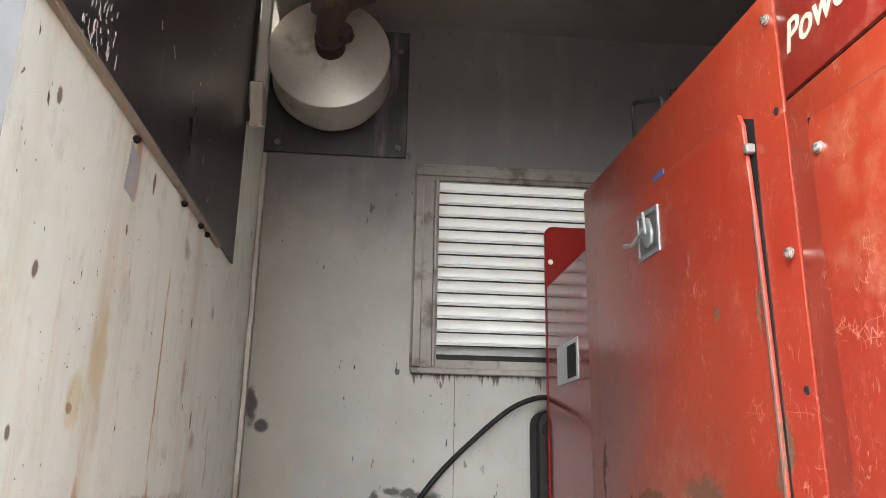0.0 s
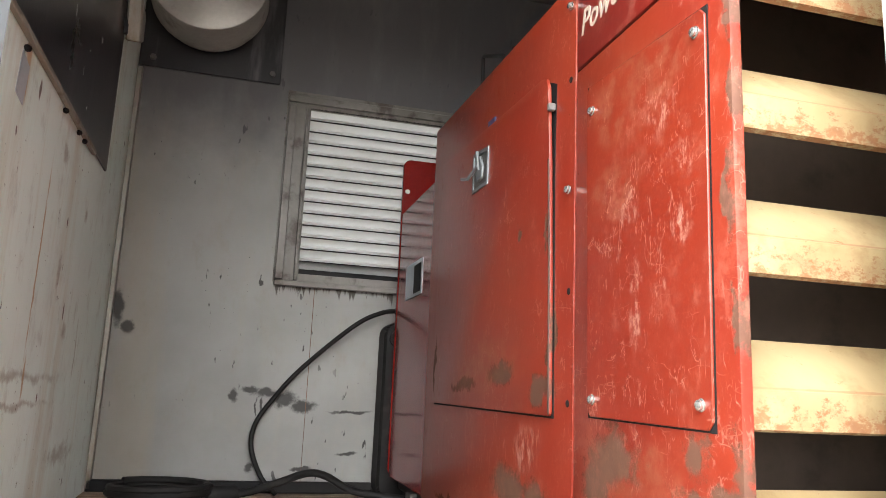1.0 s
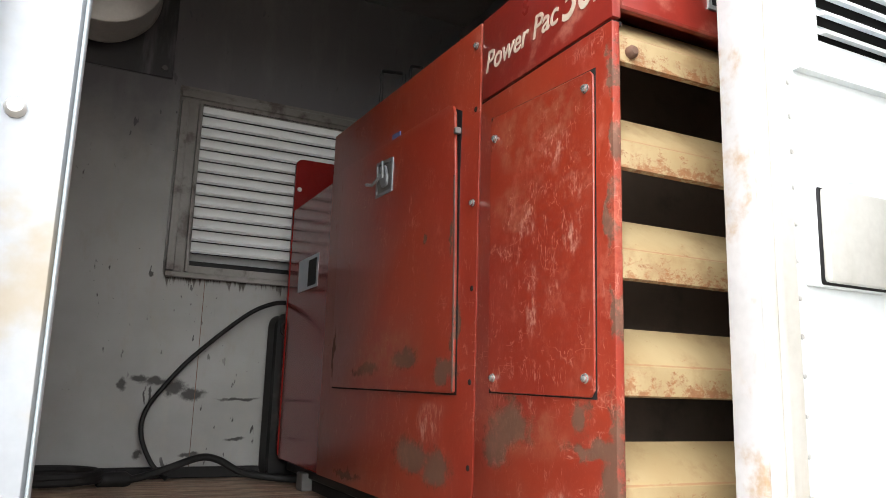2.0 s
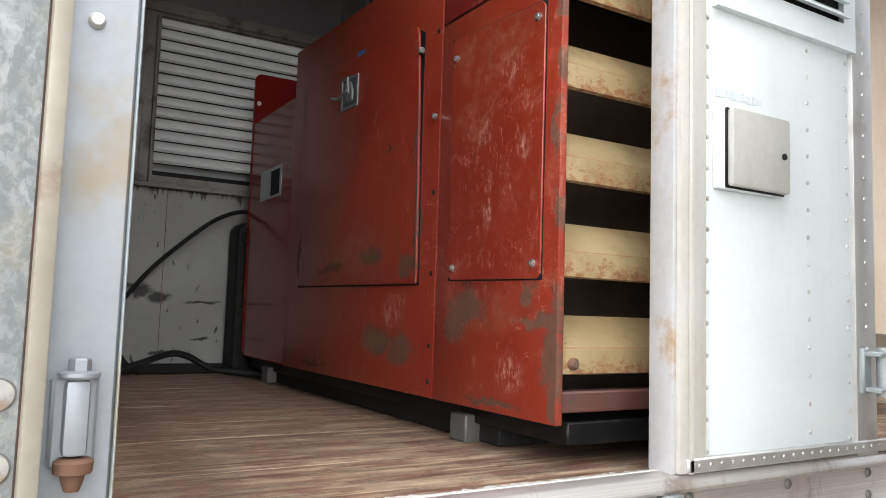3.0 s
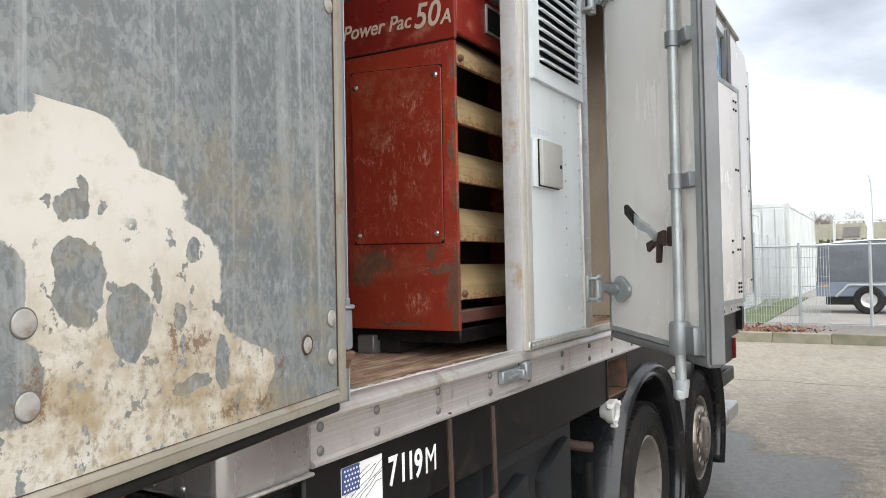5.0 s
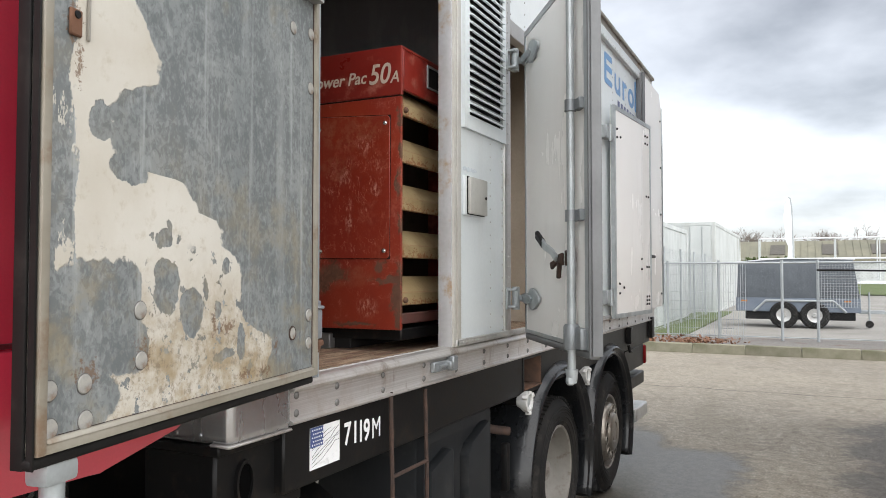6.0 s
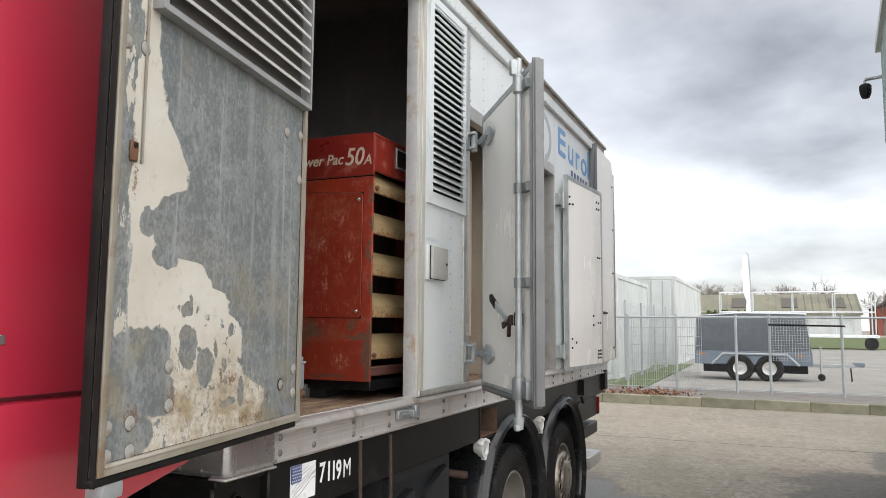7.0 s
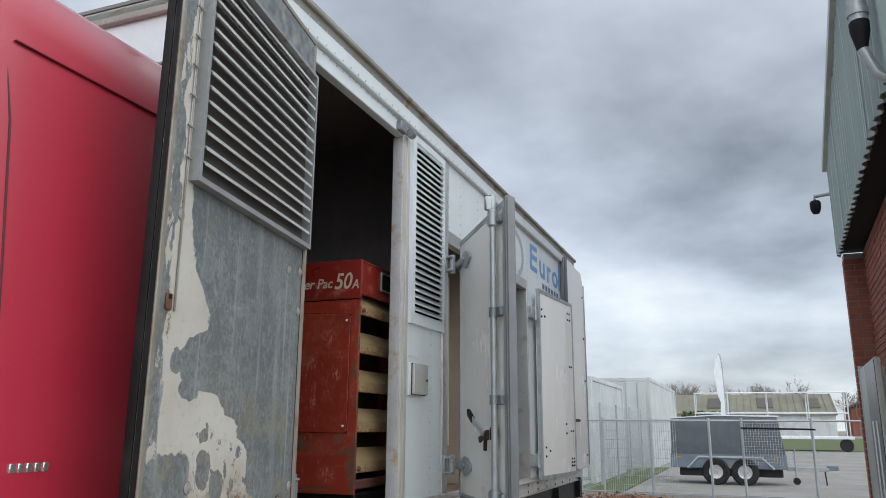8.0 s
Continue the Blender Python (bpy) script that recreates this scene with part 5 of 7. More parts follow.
part("brake_arm", box(1.845, 1.885, 0.05, 0.09, 0.50, 0.74, 0.012, seg=2), BLACK_STEEL, truck)

# wheels and mudguards
WHEEL_R = 0.43


def wheel(x, dished):
    c = (x, 0.03, WHEEL_R)
    rim = [(-0.004, 0.268), (-0.012, 0.262), (-0.004, 0.252), (0.03, 0.246), (0.16, 0.232), (0.20, 0.20), (0.205, 0.10), (0.205, 0.0001)] if dished else [(-0.004, 0.268), (-0.012, 0.262), (-0.004, 0.252), (0.05, 0.245), (0.07, 0.0001)]
    w = part("wheel", lathe(rim, 44, "y", c, caps=False), RIM, truck, "dirty steel truck wheel")
    prof_t = [(0.012, 0.262), (-0.006, 0.270), (-0.016, 0.285), (-0.024, 0.31), (-0.026, 0.335), (-0.022, 0.37), (-0.008, 0.40), (0.010, 0.418), (0.03, 0.427), (0.14, 0.43), (0.25, 0.427), (0.28, 0.40), (0.30, 0.33), (0.28, 0.26)]
    part("tyre", lathe(prof_t, 56, "y", c, caps=False), TYRE, w, "worn black tyre")
    for r, y in ((0.29, -0.0185), (0.318, -0.0255), (0.345, -0.0262), (0.362, -0.0245), (0.376, -0.0205)):
        part("sidewall_ring", lathe([(y + 0.002, r - 0.004), (y - 0.003, r - 0.001), (y - 0.003, r + 0.001), (y + 0.002, r + 0.004)], 56, "y", c, caps=False), TYRE, w)
    b = bmesh.new()
    for k in range(72):
        box(-0.007, 0.007, 0.0, 0.05, 0.424, 0.434, 0.0, b, m=Matrix.Translation(c) @ Matrix.Rotation(2 * math.pi * k / 72, 4, "Y"))
    tagged(part("tread_block", b, TYRE, w), kind="stuff")
    if dished:
        part("axle_hub", lathe([(0.06, 0.0001), (0.06, 0.055), (0.09, 0.085), (0.21, 0.09)], 24, "y", c, caps=False), RIM, w)
        nut = mesh_of("wheel_nut", lathe([(-0.03, 0.0001), (-0.03, 0.012), (0.01, 0.016)], 6), RUST)
        for k in range(10):
            a = 2 * math.pi * k / 10
            piece("wheel_nut", nut, w, Matrix.Translation((x + 0.14 * math.cos(a), 0.235, WHEEL_R + 0.14 * math.sin(a))))
    else:
        b = lathe([(0.06, 0.215), (0.0, 0.210), (-0.02, 0.200), (-0.028, 0.192), (-0.027, 0.142), (-0.030, 0.138), (-0.046, 0.132), (-0.052, 0.124), (-0.052, 0.075), (-0.046, 0.07), (-0.044, 0.064), (-0.050, 0.06), (-0.050, 0.0001)], 44, "y", c, caps=False)
        part("hub_cover", b, HUBCAP, w, "dull silver hub cover with round holes")
        ring = mesh_of("hole_rim", lathe([(0.0, 0.032), (-0.007, 0.031), (-0.007, 0.026), (0.0, 0.025)], 18, caps=False), HUBCAP)
        # black discs on the cover carry the holes' inner shade as colour
        hole = mesh_of("hub_hole_shade", lathe([(-0.003, 0.0001), (-0.003, 0.026), (0.004, 0.026)], 16), VOID)
        for k in range(10):
            a = 2 * math.pi * k / 10 + 0.2
            m = Matrix.Translation((x + 0.166 * math.cos(a), 0.03 - 0.0275, WHEEL_R + 0.166 * math.sin(a)))
            piece("hub_hole_shade", hole, w, m)
            piece("hole_rim", ring, w, m)
    return w


def mudguard(x):
    b = bmesh.new()
    prof_g = [(0.50, 0.552), (0.02, 0.556), (0.004, 0.560), (-0.006, 0.566), (-0.010, 0.574), (-0.006, 0.584), (-0.002, 0.590), (-0.010, 0.600), (-0.022, 0.606), (-0.028, 0.613), (-0.024, 0.622), (-0.012, 0.628), (0.004, 0.640), (0.03, 0.650), (0.50, 0.654)]
    angles = [-28 + 236 * k / 40 for k in range(41)]
    rows = []
    for a in angles:
        c, s = math.cos(radians(a)), math.sin(radians(a))
        rows.append([b.verts.new((x + c * r * 1.02, y, WHEEL_R + s * (r if s > 0 else r * 0.98))) for y, r in prof_g])
    for p, q in zip(rows, rows[1:]):
        for k in range(len(prof_g) - 1):
            b.faces.new((p[k], p[k + 1], q[k + 1], q[k]))
    g = part("mudguard", b, GUARD, truck, "black plastic mudguard")
    g.modifiers.new("thick", "SOLIDIFY").thickness = 0.006
    return g


W1, W2 = 2.60, 3.86
wheel(W1, True), wheel(W2, False)
mudguard(W1), mudguard(W2)

# rear end
tl = part("tail_lamp", box(4.40, 5.16, 0.02, 0.16, 0.78, 0.965, 0.008), BLACK_STEEL, truck, "black tail lamp box with a red lens")
part("lens", box(5.16, 5.20, 0.0, 0.14, 0.79, 0.955, 0.01), RED_LENS, tl)
part("buffer", box(4.45, 5.18, 0.02, 0.14, 0.62, 0.73, 0.01), BLACK_STEEL, truck)
part("under_run_bar", box(4.75, 5.22, 0.0, 2.4, 0.335, 0.45, 0.012), ALU, truck, "aluminium under-run bar")
part("twist_lock", box(4.45, 4.55, -0.02, 0.06, 1.02, 1.15, 0.008), BLACK_STEEL, truck)
part("twist_lock", box(5.38, 5.50, -0.02, 0.06, 1.0, 1.19, 0.008), BLACK_STEEL, truck)
part("lash_hook", tube([(4.35, -0.02, 1.02), (4.36, -0.03, 0.97), (4.42, -0.03, 0.96)], 0.012, 8), BLACK_STEEL, truck)

# ---- front door, swung open ----
D1 = Matrix.Translation((0.005, -0.083, 1.305)) @ Matrix.Rotation(radians(-169.75), 4, "Z")
# in the door's own axes x runs from the hinge, +y is the inner face side turned to the viewer
DW, DH = 0.954, 1.90
leaf = part("door", box(-0.02, DW, -0.030, 0.0, 0.0, DH, 0.002), ZINC, truck, "open door, zinc sheet with peeling cream paint and rust", D1)
b = box(DW - 0.018, DW, 0.0, 0.012, 0.0, DH, 0.004, seg=2)
box(-0.026, -0.005, -0.02, 0.010, 0.0, DH, 0.004, b, seg=2)
box(-0.01, DW, 0.0, 0.010, 0.0, 0.016, 0.003, b, seg=2)
prism([(0.0, 0.0155), (0.0, 0.024), (0.008, 0.0225), (0.0125, 0.0155)], DW - 0.02, "x", 0.0, 0.0015, b)
box(-0.01, DW, 0.0, 0.012, DH - 0.02, DH, 0.004, b, seg=2)
part("edge_strip", b, DOOR_TRIM, leaf, "", D1)
b = box(-0.0048, -0.0030, 0.0, 0.0025, 0.03, DH - 0.02, 0.0)
box(0.0, DW - 0.026, 0.0, 0.0012, 0.0242, 0.0250, 0.0, b)
box(DW - 0.0205, DW - 0.0185, 0.0, 0.0015, 0.03, DH - 0.02, 0.0, b)
part("dirty_joint", b, OLD_RUST, leaf, "", D1)
b = box(DW + 0.001, DW + 0.007, -0.034, -0.010, -0.02, DH + 0.01, 0.003, seg=2)
box(DW + 0.001, DW + 0.005, -0.008, 0.007, -0.02, DH + 0.01, 0.002, b)
part("rubber_seal", b, RUBBER, leaf, "", D1)
part("foot_seal", box(-0.01, DW + 0.007, -0.034, 0.004, -0.020, -0.001, 0.008, seg=3), RUBBER, leaf, "", D1)
STUD_CREAM = surface("stud_cream", (0.35, 0.34, 0.31), (0.24, 0.24, 0.23), 0.5, scale=45, dirt=(0.2, 0.12, 0.065), dirt_amount=0.7, dirt_scale=40)
stud = mesh_of("stud", lathe([(0.0022, 0.0001), (0.0022, 0.0130), (0.0018, 0.0150), (0.0, 0.0162), (-0.001, 0.0162)], 24), STUD_CREAM)
stud_rusty = mesh_of("stud_rim", lathe([(0.0, 0.0130), (0.0016, 0.0135), (0.0028, 0.0155), (0.0028, 0.0175), (0.0, 0.0190)], 24, caps=False), OLD_RUST)
stud_rim = mesh_of("stud_rim", lathe([(0.0, 0.0160), (0.0007, 0.0163), (0.0007, 0.0176), (0.0, 0.0180)], 24, caps=False), BOLT_DARK)
for s, z in ((0.711, 1.515), (0.707, 1.424), (0.923, 1.400), (0.848, 1.401), (0.921, 1.341), (0.845, 1.341), (0.017, 1.471), (0.017, 1.396), (0.112, 1.429), (0.116, 2.225), (0.922, 2.222), (0.857, 2.228), (0.012, 2.24), (0.012, 2.09)):
    piece("stud", stud, leaf, D1 @ Matrix.Translation((s, 0.001, z - 1.305)))
    piece("stud_rim", stud_rusty if (s, z) == (0.112, 1.429) else stud_rim, leaf, D1 @ Matrix.Translation((s, 0.0005, z - 1.305)))
VENT_BACK = surface("grey_louvre_backing", (0.13, 0.122, 0.122), (0.10, 0.095, 0.095), 0.6)
VENT_FRAME = surface("worn_vent_frame", (0.34, 0.35, 0.355), (0.25, 0.255, 0.255), 0.5, 0.3, dirt=(0.14, 0.085, 0.05), dirt_amount=0.75, dirt_scale=9)
vent = part("door_louvre", ring_plate(rect(-0.005, 0.838, 1.024, 1.735), rect(0.008, 0.822, 1.040, 1.722), 0.032, "y", 0.0), VENT_FRAME, leaf, "louvre vent in a riveted frame", D1)
part("vent_back", box(0.025, 0.81, 0.002, 0.004, 1.05, 1.71, 0.0), VENT_BACK, leaf, "", D1)
b = prism([(0.036, 0.0045), (0.031, 0.0075), (0.010, 0.020), (0.008, 0.017), (0.028, 0.0045), (0.033, -0.005), (0.036, -0.005)], 0.785, "x", 0.0, 0.0)
slat = mesh_of("vent_slat", b, SLAT)
for k in range(14):
    piece("vent_slat", slat, leaf, D1 @ Matrix.Translation((0.025, 0.0, 1.0800 + 0.0457 * k)))
part("top_sheet", box(-0.005, 0.84, 0.0, 0.008, 1.745, 1.88, 0.002), surface("peeling_zinc_sheet", (0.25, 0.27, 0.275), (0.13, 0.145, 0.15), 0.5, 0.3, scale=26, grain=70, dirt=(0.42, 0.40, 0.34), dirt_amount=0.7, dirt_scale=12), leaf, "", D1)
b = box(DW - 0.104, DW - 0.096, 0.001, 0.006, 0.66, DH, 0.003)
for k in range(8):
    box(DW - 0.108, DW - 0.077, 0.006, 0.012, 1.08 + 0.09 * k, 1.086 + 0.09 * k, 0.001, b)
part("edge_bead", b, ALU_WORN, leaf, "", D1)
b = box(DW - 0.10, DW - 0.03, -0.045, 0.0, -0.055, -0.018, 0.010, seg=2)
tube([(DW - 0.065, -0.022, -0.05), (DW - 0.065, -0.022, -0.15)], 0.019, 12, b)
box(DW - 0.10, DW - 0.03, -0.035, 0.012, -0.125, -0.085, 0.01, b)
part("lock_rod_foot", b, GALV, leaf, "zinc-plated lock rod foot", D1)
part("rust_bracket", box(0.870, 0.898, 0.0, 0.007, 0.660, 0.705, 0.003), RUST, leaf, "", D1)
part("bracket_hole", lathe([(0.0095, 0.0001), (0.0095, 0.006), (0.006, 0.007)], 12, "y", (0.884, 0.0, 0.695)), DARK, leaf, "", D1)
b = box(0.040, 0.088, -0.050, -0.034, 1.385, 1.486, 0.004)
box(0.052, 0.078, -0.072, -0.036, 1.400, 1.484, 0.008, b, seg=2)
lathe([(0.0, 0.019), (0.003, 0.022), (0.007, 0.022), (0.009, 0.018)], 18, "z", (0.066, -0.058, 1.484), b)
lathe([(0.0, 0.012), (0.013, 0.012), (0.015, 0.010)], 6, "z", (0.066, -0.058, 1.492), b)
hingeA = part("door_hinge", b, BRIGHT_ALU, truck, "painted hinge with a bolt")
part("hinge_foot", lathe([(-0.036, 0.008), (-0.024, 0.012), (-0.018, 0.013), (-0.016, 0.020), (-0.004, 0.021), (0.0, 0.016)], 12, "z", (0.066, -0.058, 1.398)), RUST, hingeA)
for z in (1.90, 2.4, 2.9):
    part("jamb_bolt", lathe([(-0.010, 0.0001), (-0.010, 0.007), (-0.004, 0.010), (0.0, 0.010)], 10, "y", (0.060, -0.034, z)), LAMP_WHITE, truck)
b = box(0.98, 1.06, -0.035, -0.004, 3.20, 3.255, 0.005)
lathe([(-0.02, 0.024), (0.02, 0.024)], 14, "x", (1.095, -0.04, 3.215), b)
part("door_catch", b, DARK_ZINC, truck, "zinc-plated upper door catch")

# ---- middle door, swung open ----
D2 = Matrix.Translation((1.80, -0.05, 1.255)) @ Matrix.Rotation(radians(-146.1), 4, "Z")
# x from the hinge, +y towards the front of the truck's opening side (outer face is -y)
E2W, E2H = 0.975, 1.50
GREY_RUBBER = surface("grey_rubber", (0.17, 0.175, 0.18), (0.13, 0.134, 0.138), 0.5)
leaf2 = part("door", box(0.065, E2W, 0.0, 0.04, 0.055, E2H, 0.003), WARM_WHITE, truck, "open white door with a galvanised lock rod", D2)
b = ring_plate(rect(0.06, E2W + 0.005, 0.050, E2H + 0.005), rect(0.078, E2W - 0.035, 0.066, E2H - 0.022), 0.05, "y", -0.004)
part("door_frame", b, GALV, leaf2, "", D2)
part("edge_seal", box(E2W + 0.006, E2W + 0.022, -0.008, 0.03, 0.03, E2H + 0.02, 0.008, seg=2), GREY_RUBBER, leaf2, "", D2)
part("edge_seal", box(E2W + 0.023, E2W + 0.034, 0.0, 0.04, 0.03, E2H + 0.01, 0.005, seg=2), GREY_RUBBER, leaf2, "", D2)
part("foot_seal", box(0.065, E2W + 0.02, -0.006, 0.036, 0.018, 0.049, 0.012, seg=3), GREY_RUBBER, leaf2, "", D2)
RODX = 0.875
b = tube([(RODX, -0.035, -0.03), (RODX, -0.035, E2H + 0.05)], 0.0155, 14)
rod = part("lock_rod", b, GALV, leaf2, "galvanised lock rod", D2)
for z in (2.678, 2.217, 1.801):
    b = lathe([(-0.022, 0.0175), (-0.022, 0.022), (0.022, 0.022), (0.022, 0.0175)], 16, "z", (RODX, -0.035, z - 1.255))
    box(RODX + 0.012, RODX + 0.065, -0.024, 0.0, z - 1.255 - 0.022, z - 1.255 + 0.022, 0.004, b)
    part("rod_clamp", b, DARK_ZINC, leaf2, "", D2)
b = lathe([(-0.05, 0.018), (-0.05, 0.028), (-0.03, 0.031), (0.035, 0.031), (0.045, 0.024), (0.045, 0.018)], 16, "z", (RODX, -0.035, 1.351 - 1.255))
box(RODX + 0.02, RODX + 0.085, -0.03, 0.0, 0.05, 0.13, 0.008, b, seg=2)
part("rod_guide", b, DARK_ZINC, leaf2, "", D2)
b = lathe([(-0.05, 0.0001), (-0.05, 0.019), (-0.012, 0.024), (0.0, 0.024), (0.0, 0.016)], 12, "z", (RODX, -0.035, -0.028))
box(RODX - 0.008, RODX + 0.022, -0.058, -0.03, -0.085, -0.055, 0.006, b)
part("rod_cam", b, GALV, leaf2, "", D2)
b = lathe([(-0.05, 0.017), (-0.04, 0.026), (0.03, 0.026), (0.04, 0.017)], 14, "z", (RODX, -0.035, E2H - 0.065))
box(RODX - 0.012, RODX + 0.012, -0.075, -0.03, E2H - 0.03, E2H + 0.045, 0.006, b)
part("rod_cam", b, GALV, leaf2, "", D2)
DL = D2 @ Matrix.Translation((0.197, 0, 0.0)) @ Matrix.Diagonal((0.78, 1, 1, 1))
lever = part("lock_lever", prism([(0.36, 0.505), (0.37, 0.475), (0.50, 0.425), (0.62, 0.405), (0.70, 0.375), (0.72, 0.40), (0.64, 0.43), (0.52, 0.455)], 0.014, "y", -0.062, 0.004), GALV, leaf2, "rusty steel lever with a black grip", DL)
part("lever_grip", prism([(0.345, 0.515), (0.355, 0.475), (0.47, 0.435), (0.475, 0.468)], 0.022, "y", -0.066, 0.006), RUBBER, leaf2, "", DL)
b = prism([(0.66, 0.40), (0.76, 0.41), (0.76, 0.36), (0.72, 0.37), (0.705, 0.31), (0.68, 0.31), (0.69, 0.36)], 0.016, "y", -0.05, 0.004)
prism([(0.58, 0.375), (0.66, 0.385), (0.70, 0.37), (0.66, 0.36), (0.60, 0.345)], 0.014, "y", -0.054, 0.004, b)
box(0.74, 0.80, -0.03, 0.0, 0.36, 0.42, 0.004, b)
part("lever_bracket", b, OLD_RUST, leaf2, "", DL)


def strap_hinge(z):
    """A strap hinge from the trim on to the door's face, in the place's axes."""
    m0 = D2 @ Vector((0.31, -0.012, z - 1.255))
    m1 = D2 @ Vector((0.075, -0.012, z - 1.255))
    pin = Vector((1.715, -0.045, z))
    b = lathe([(-0.055, 0.014), (-0.055, 0.018), (0.055, 0.018), (0.055, 0.014)], 12, "z", pin)
    box(pin.x - 0.045, pin.x - 0.012, -0.022, -0.006, z - 0.052, z + 0.052, 0.004, b)
    for dz in (-0.040, 0.040):
        box(pin.x - 0.04, pin.x + 0.018, pin.y - 0.014, -0.006, z + dz - 0.006, z + dz + 0.006, 0.003, b)
    tube([pin, Vector((1.745, -0.075, z)), m1 * 0.9 + m0 * 0.1], 0.016, 8, b)
    h = part("strap_hinge", b, GALV, truck, "zinc-plated strap hinge")
    plate = [(0.07, -0.026), (0.16, -0.028), (0.185, -0.046), (0.215, -0.052), (0.262, -0.044), (0.335, -0.012), (0.338, 0.0), (0.335, 0.012), (0.262, 0.044), (0.215, 0.052), (0.185, 0.046), (0.16, 0.028), (0.07, 0.026)]
    strap = part("hinge_strap", prism([(u, v + z - 1.255) for u, v in plate], 0.014, "y", -0.016, 0.005, seg=2), GALV, h, "", D2)
    b = prism([(0.07, z - 1.275), (0.21, z - 1.272), (0.235, z - 1.255), (0.21, z - 1.238), (0.07, z - 1.235)], 0.010, "y", -0.025, 0.004, seg=2)
    part("strap_rib", b, GALV, h, "", D2)


strap_hinge(2.62), strap_hinge(1.468)

# ---- rear side door, folded back along the body ----
D3 = Matrix.Translation((3.715, -0.045, 1.285)) @ Matrix.Rotation(radians(-5.2), 4, "Z")
leaf3 = part("door", box(0.02, 0.92, -0.02, 0.02, 0.0, 1.51, 0.003), WARM_WHITE, truck, "folded-back white door with bolts", D3)
part("door_frame", ring_plate(rect(0.0, 0.94, -0.02, 1.53), rect(0.03, 0.91, 0.012, 1.498), 0.03, "y", -0.024), GALV, leaf3, "", D3)
pin3 = mesh_of("door_bolt", lathe([(-0.009, 0.0001), (-0.009, 0.007), (0.0, 0.010)], 8), DARK)
for u, v in ((0.06, 1.36), (0.06, 1.30), (0.14, 1.31), (0.78, 1.42), (0.84, 1.42), (0.78, 1.36), (0.84, 1.36), (0.8, 0.93), (0.86, 0.93), (0.8, 0.36), (0.86, 0.36), (0.66, 0.42), (0.66, 0.34), (0.1, 0.23), (0.1, 0.16), (0.2, 0.2), (0.8, 0.12), (0.86, 0.12), (0.8, 0.06), (0.86, 0.06), (0.8, 0.09), (0.86, 0.09)):
    piece("door_bolt", pin3, leaf3, D3 @ Matrix.Translation((u, -0.02, v)))
for z in (2.60, 1.42):
    b = box(3.57, 3.66, -0.045, -0.002, z - 0.05, z + 0.05, 0.006)
    lathe([(-0.06, 0.016), (0.06, 0.016)], 10, "z", (3.675, -0.045, z), b)
    box(3.68, 3.76, -0.06, -0.04, z - 0.035, z + 0.035, 0.005, b)
    part("block_hinge", b, GALV, truck)

# rear panel standing along the side
D4 = Matrix.Translation((4.88, -0.03, 1.285)) @ Matrix.Rotation(radians(-1.5), 4, "Z")
b = prism([(0.0, 0.0), (0.70, 0.0), (0.735, 0.04), (0.735, 1.86), (0.64, 2.0), (0.0, 2.03)], 0.03, "y", -0.03, 0.006)
leaf4 = part("rear_door", b, WARM_WHITE, truck, "white rear door folded along the side", D4)
part("door_frame", box(0.72, 0.745, -0.04, 0.004, 0.02, 1.88, 0.006), GALV, leaf4, "", D4)
for v in (0.12, 0.86, 1.3, 1.74):
    piece("door_bolt", pin3, leaf4, D4 @ Matrix.Translation((0.66, -0.03, v)))
part("rear_handle", box(4.93, 5.2, -0.09, -0.065, 1.73, 1.755, 0.006), RUBBER, leaf4)
b = box(4.845, 4.895, -0.045, -0.001, 2.88, 3.33, 0.008)
tube([(4.87, -0.055, 2.8), (4.87, -0.055, 3.33)], 0.016, 10, b)
part("hinge_post", b, GREY_RUBBER, truck)

# faded marks of the side: an arc, blue rounded shapes, small dark bars
def arc(cu, cv, r, w, a0, a1, n=16, ru=1.0):
    o = [(cu + ru * r * math.cos(radians(a0 + (a1 - a0) * k / n)), cv + r * math.sin(radians(a0 + (a1 - a0) * k / n))) for k in range(n + 1)]
    i = [(cu + ru * (r - w) * math.cos(radians(a0 + (a1 - a0) * k / n)), cv + (r - w) * math.sin(radians(a0 + (a1 - a0) * k / n))) for k in range(n + 1)]
    return o + i[::-1]


marks = part("body_marking", prism(arc(3.25, 3.03, 0.19, 0.045, -70, 95, 20, 1.3), 0.001, "y", -0.002, 0.0), PALE_GREY, truck, "faded grey arc and blue shapes")
b = prism(round_rect(3.70, 3.76, 2.985, 3.215, 0.025), 0.001, "y", -0.002, 0.0)
for z0 in (2.985, 3.085, 3.17):
    prism(round_rect(3.74, 3.94, z0, z0 + 0.045, 0.02), 0.001, "y", -0.0025, 0.0, b)
prism(arc(4.12, 3.045, 0.065, 0.038, 180, 360, 14, 1.5), 0.001, "y", -0.002, 0.0, b)
prism(rect(4.025, 4.075, 3.04, 3.13), 0.001, "y", -0.0025, 0.0, b)
prism(rect(4.165, 4.215, 2.98, 3.13), 0.001, "y", -0.0025, 0.0, b)
prism(rect(4.30, 4.36, 2.98, 3.13), 0.001, "y", -0.002, 0.0, b)
prism(arc(4.40, 3.075, 0.055, 0.036, 40, 150, 8, 1.4), 0.001, "y", -0.0025, 0.0, b)
ring_plate(disc_points(4.62, 3.055, 0.12, 24, 0.078), disc_points(4.62, 3.055, 0.06, 24, 0.04), 0.001, "y", -0.002, b)
prism(round_rect(4.77, 4.83, 2.975, 3.24, 0.02), 0.001, "y", -0.002, 0.0, b)
part("blue_mark", b, BLUE, marks)
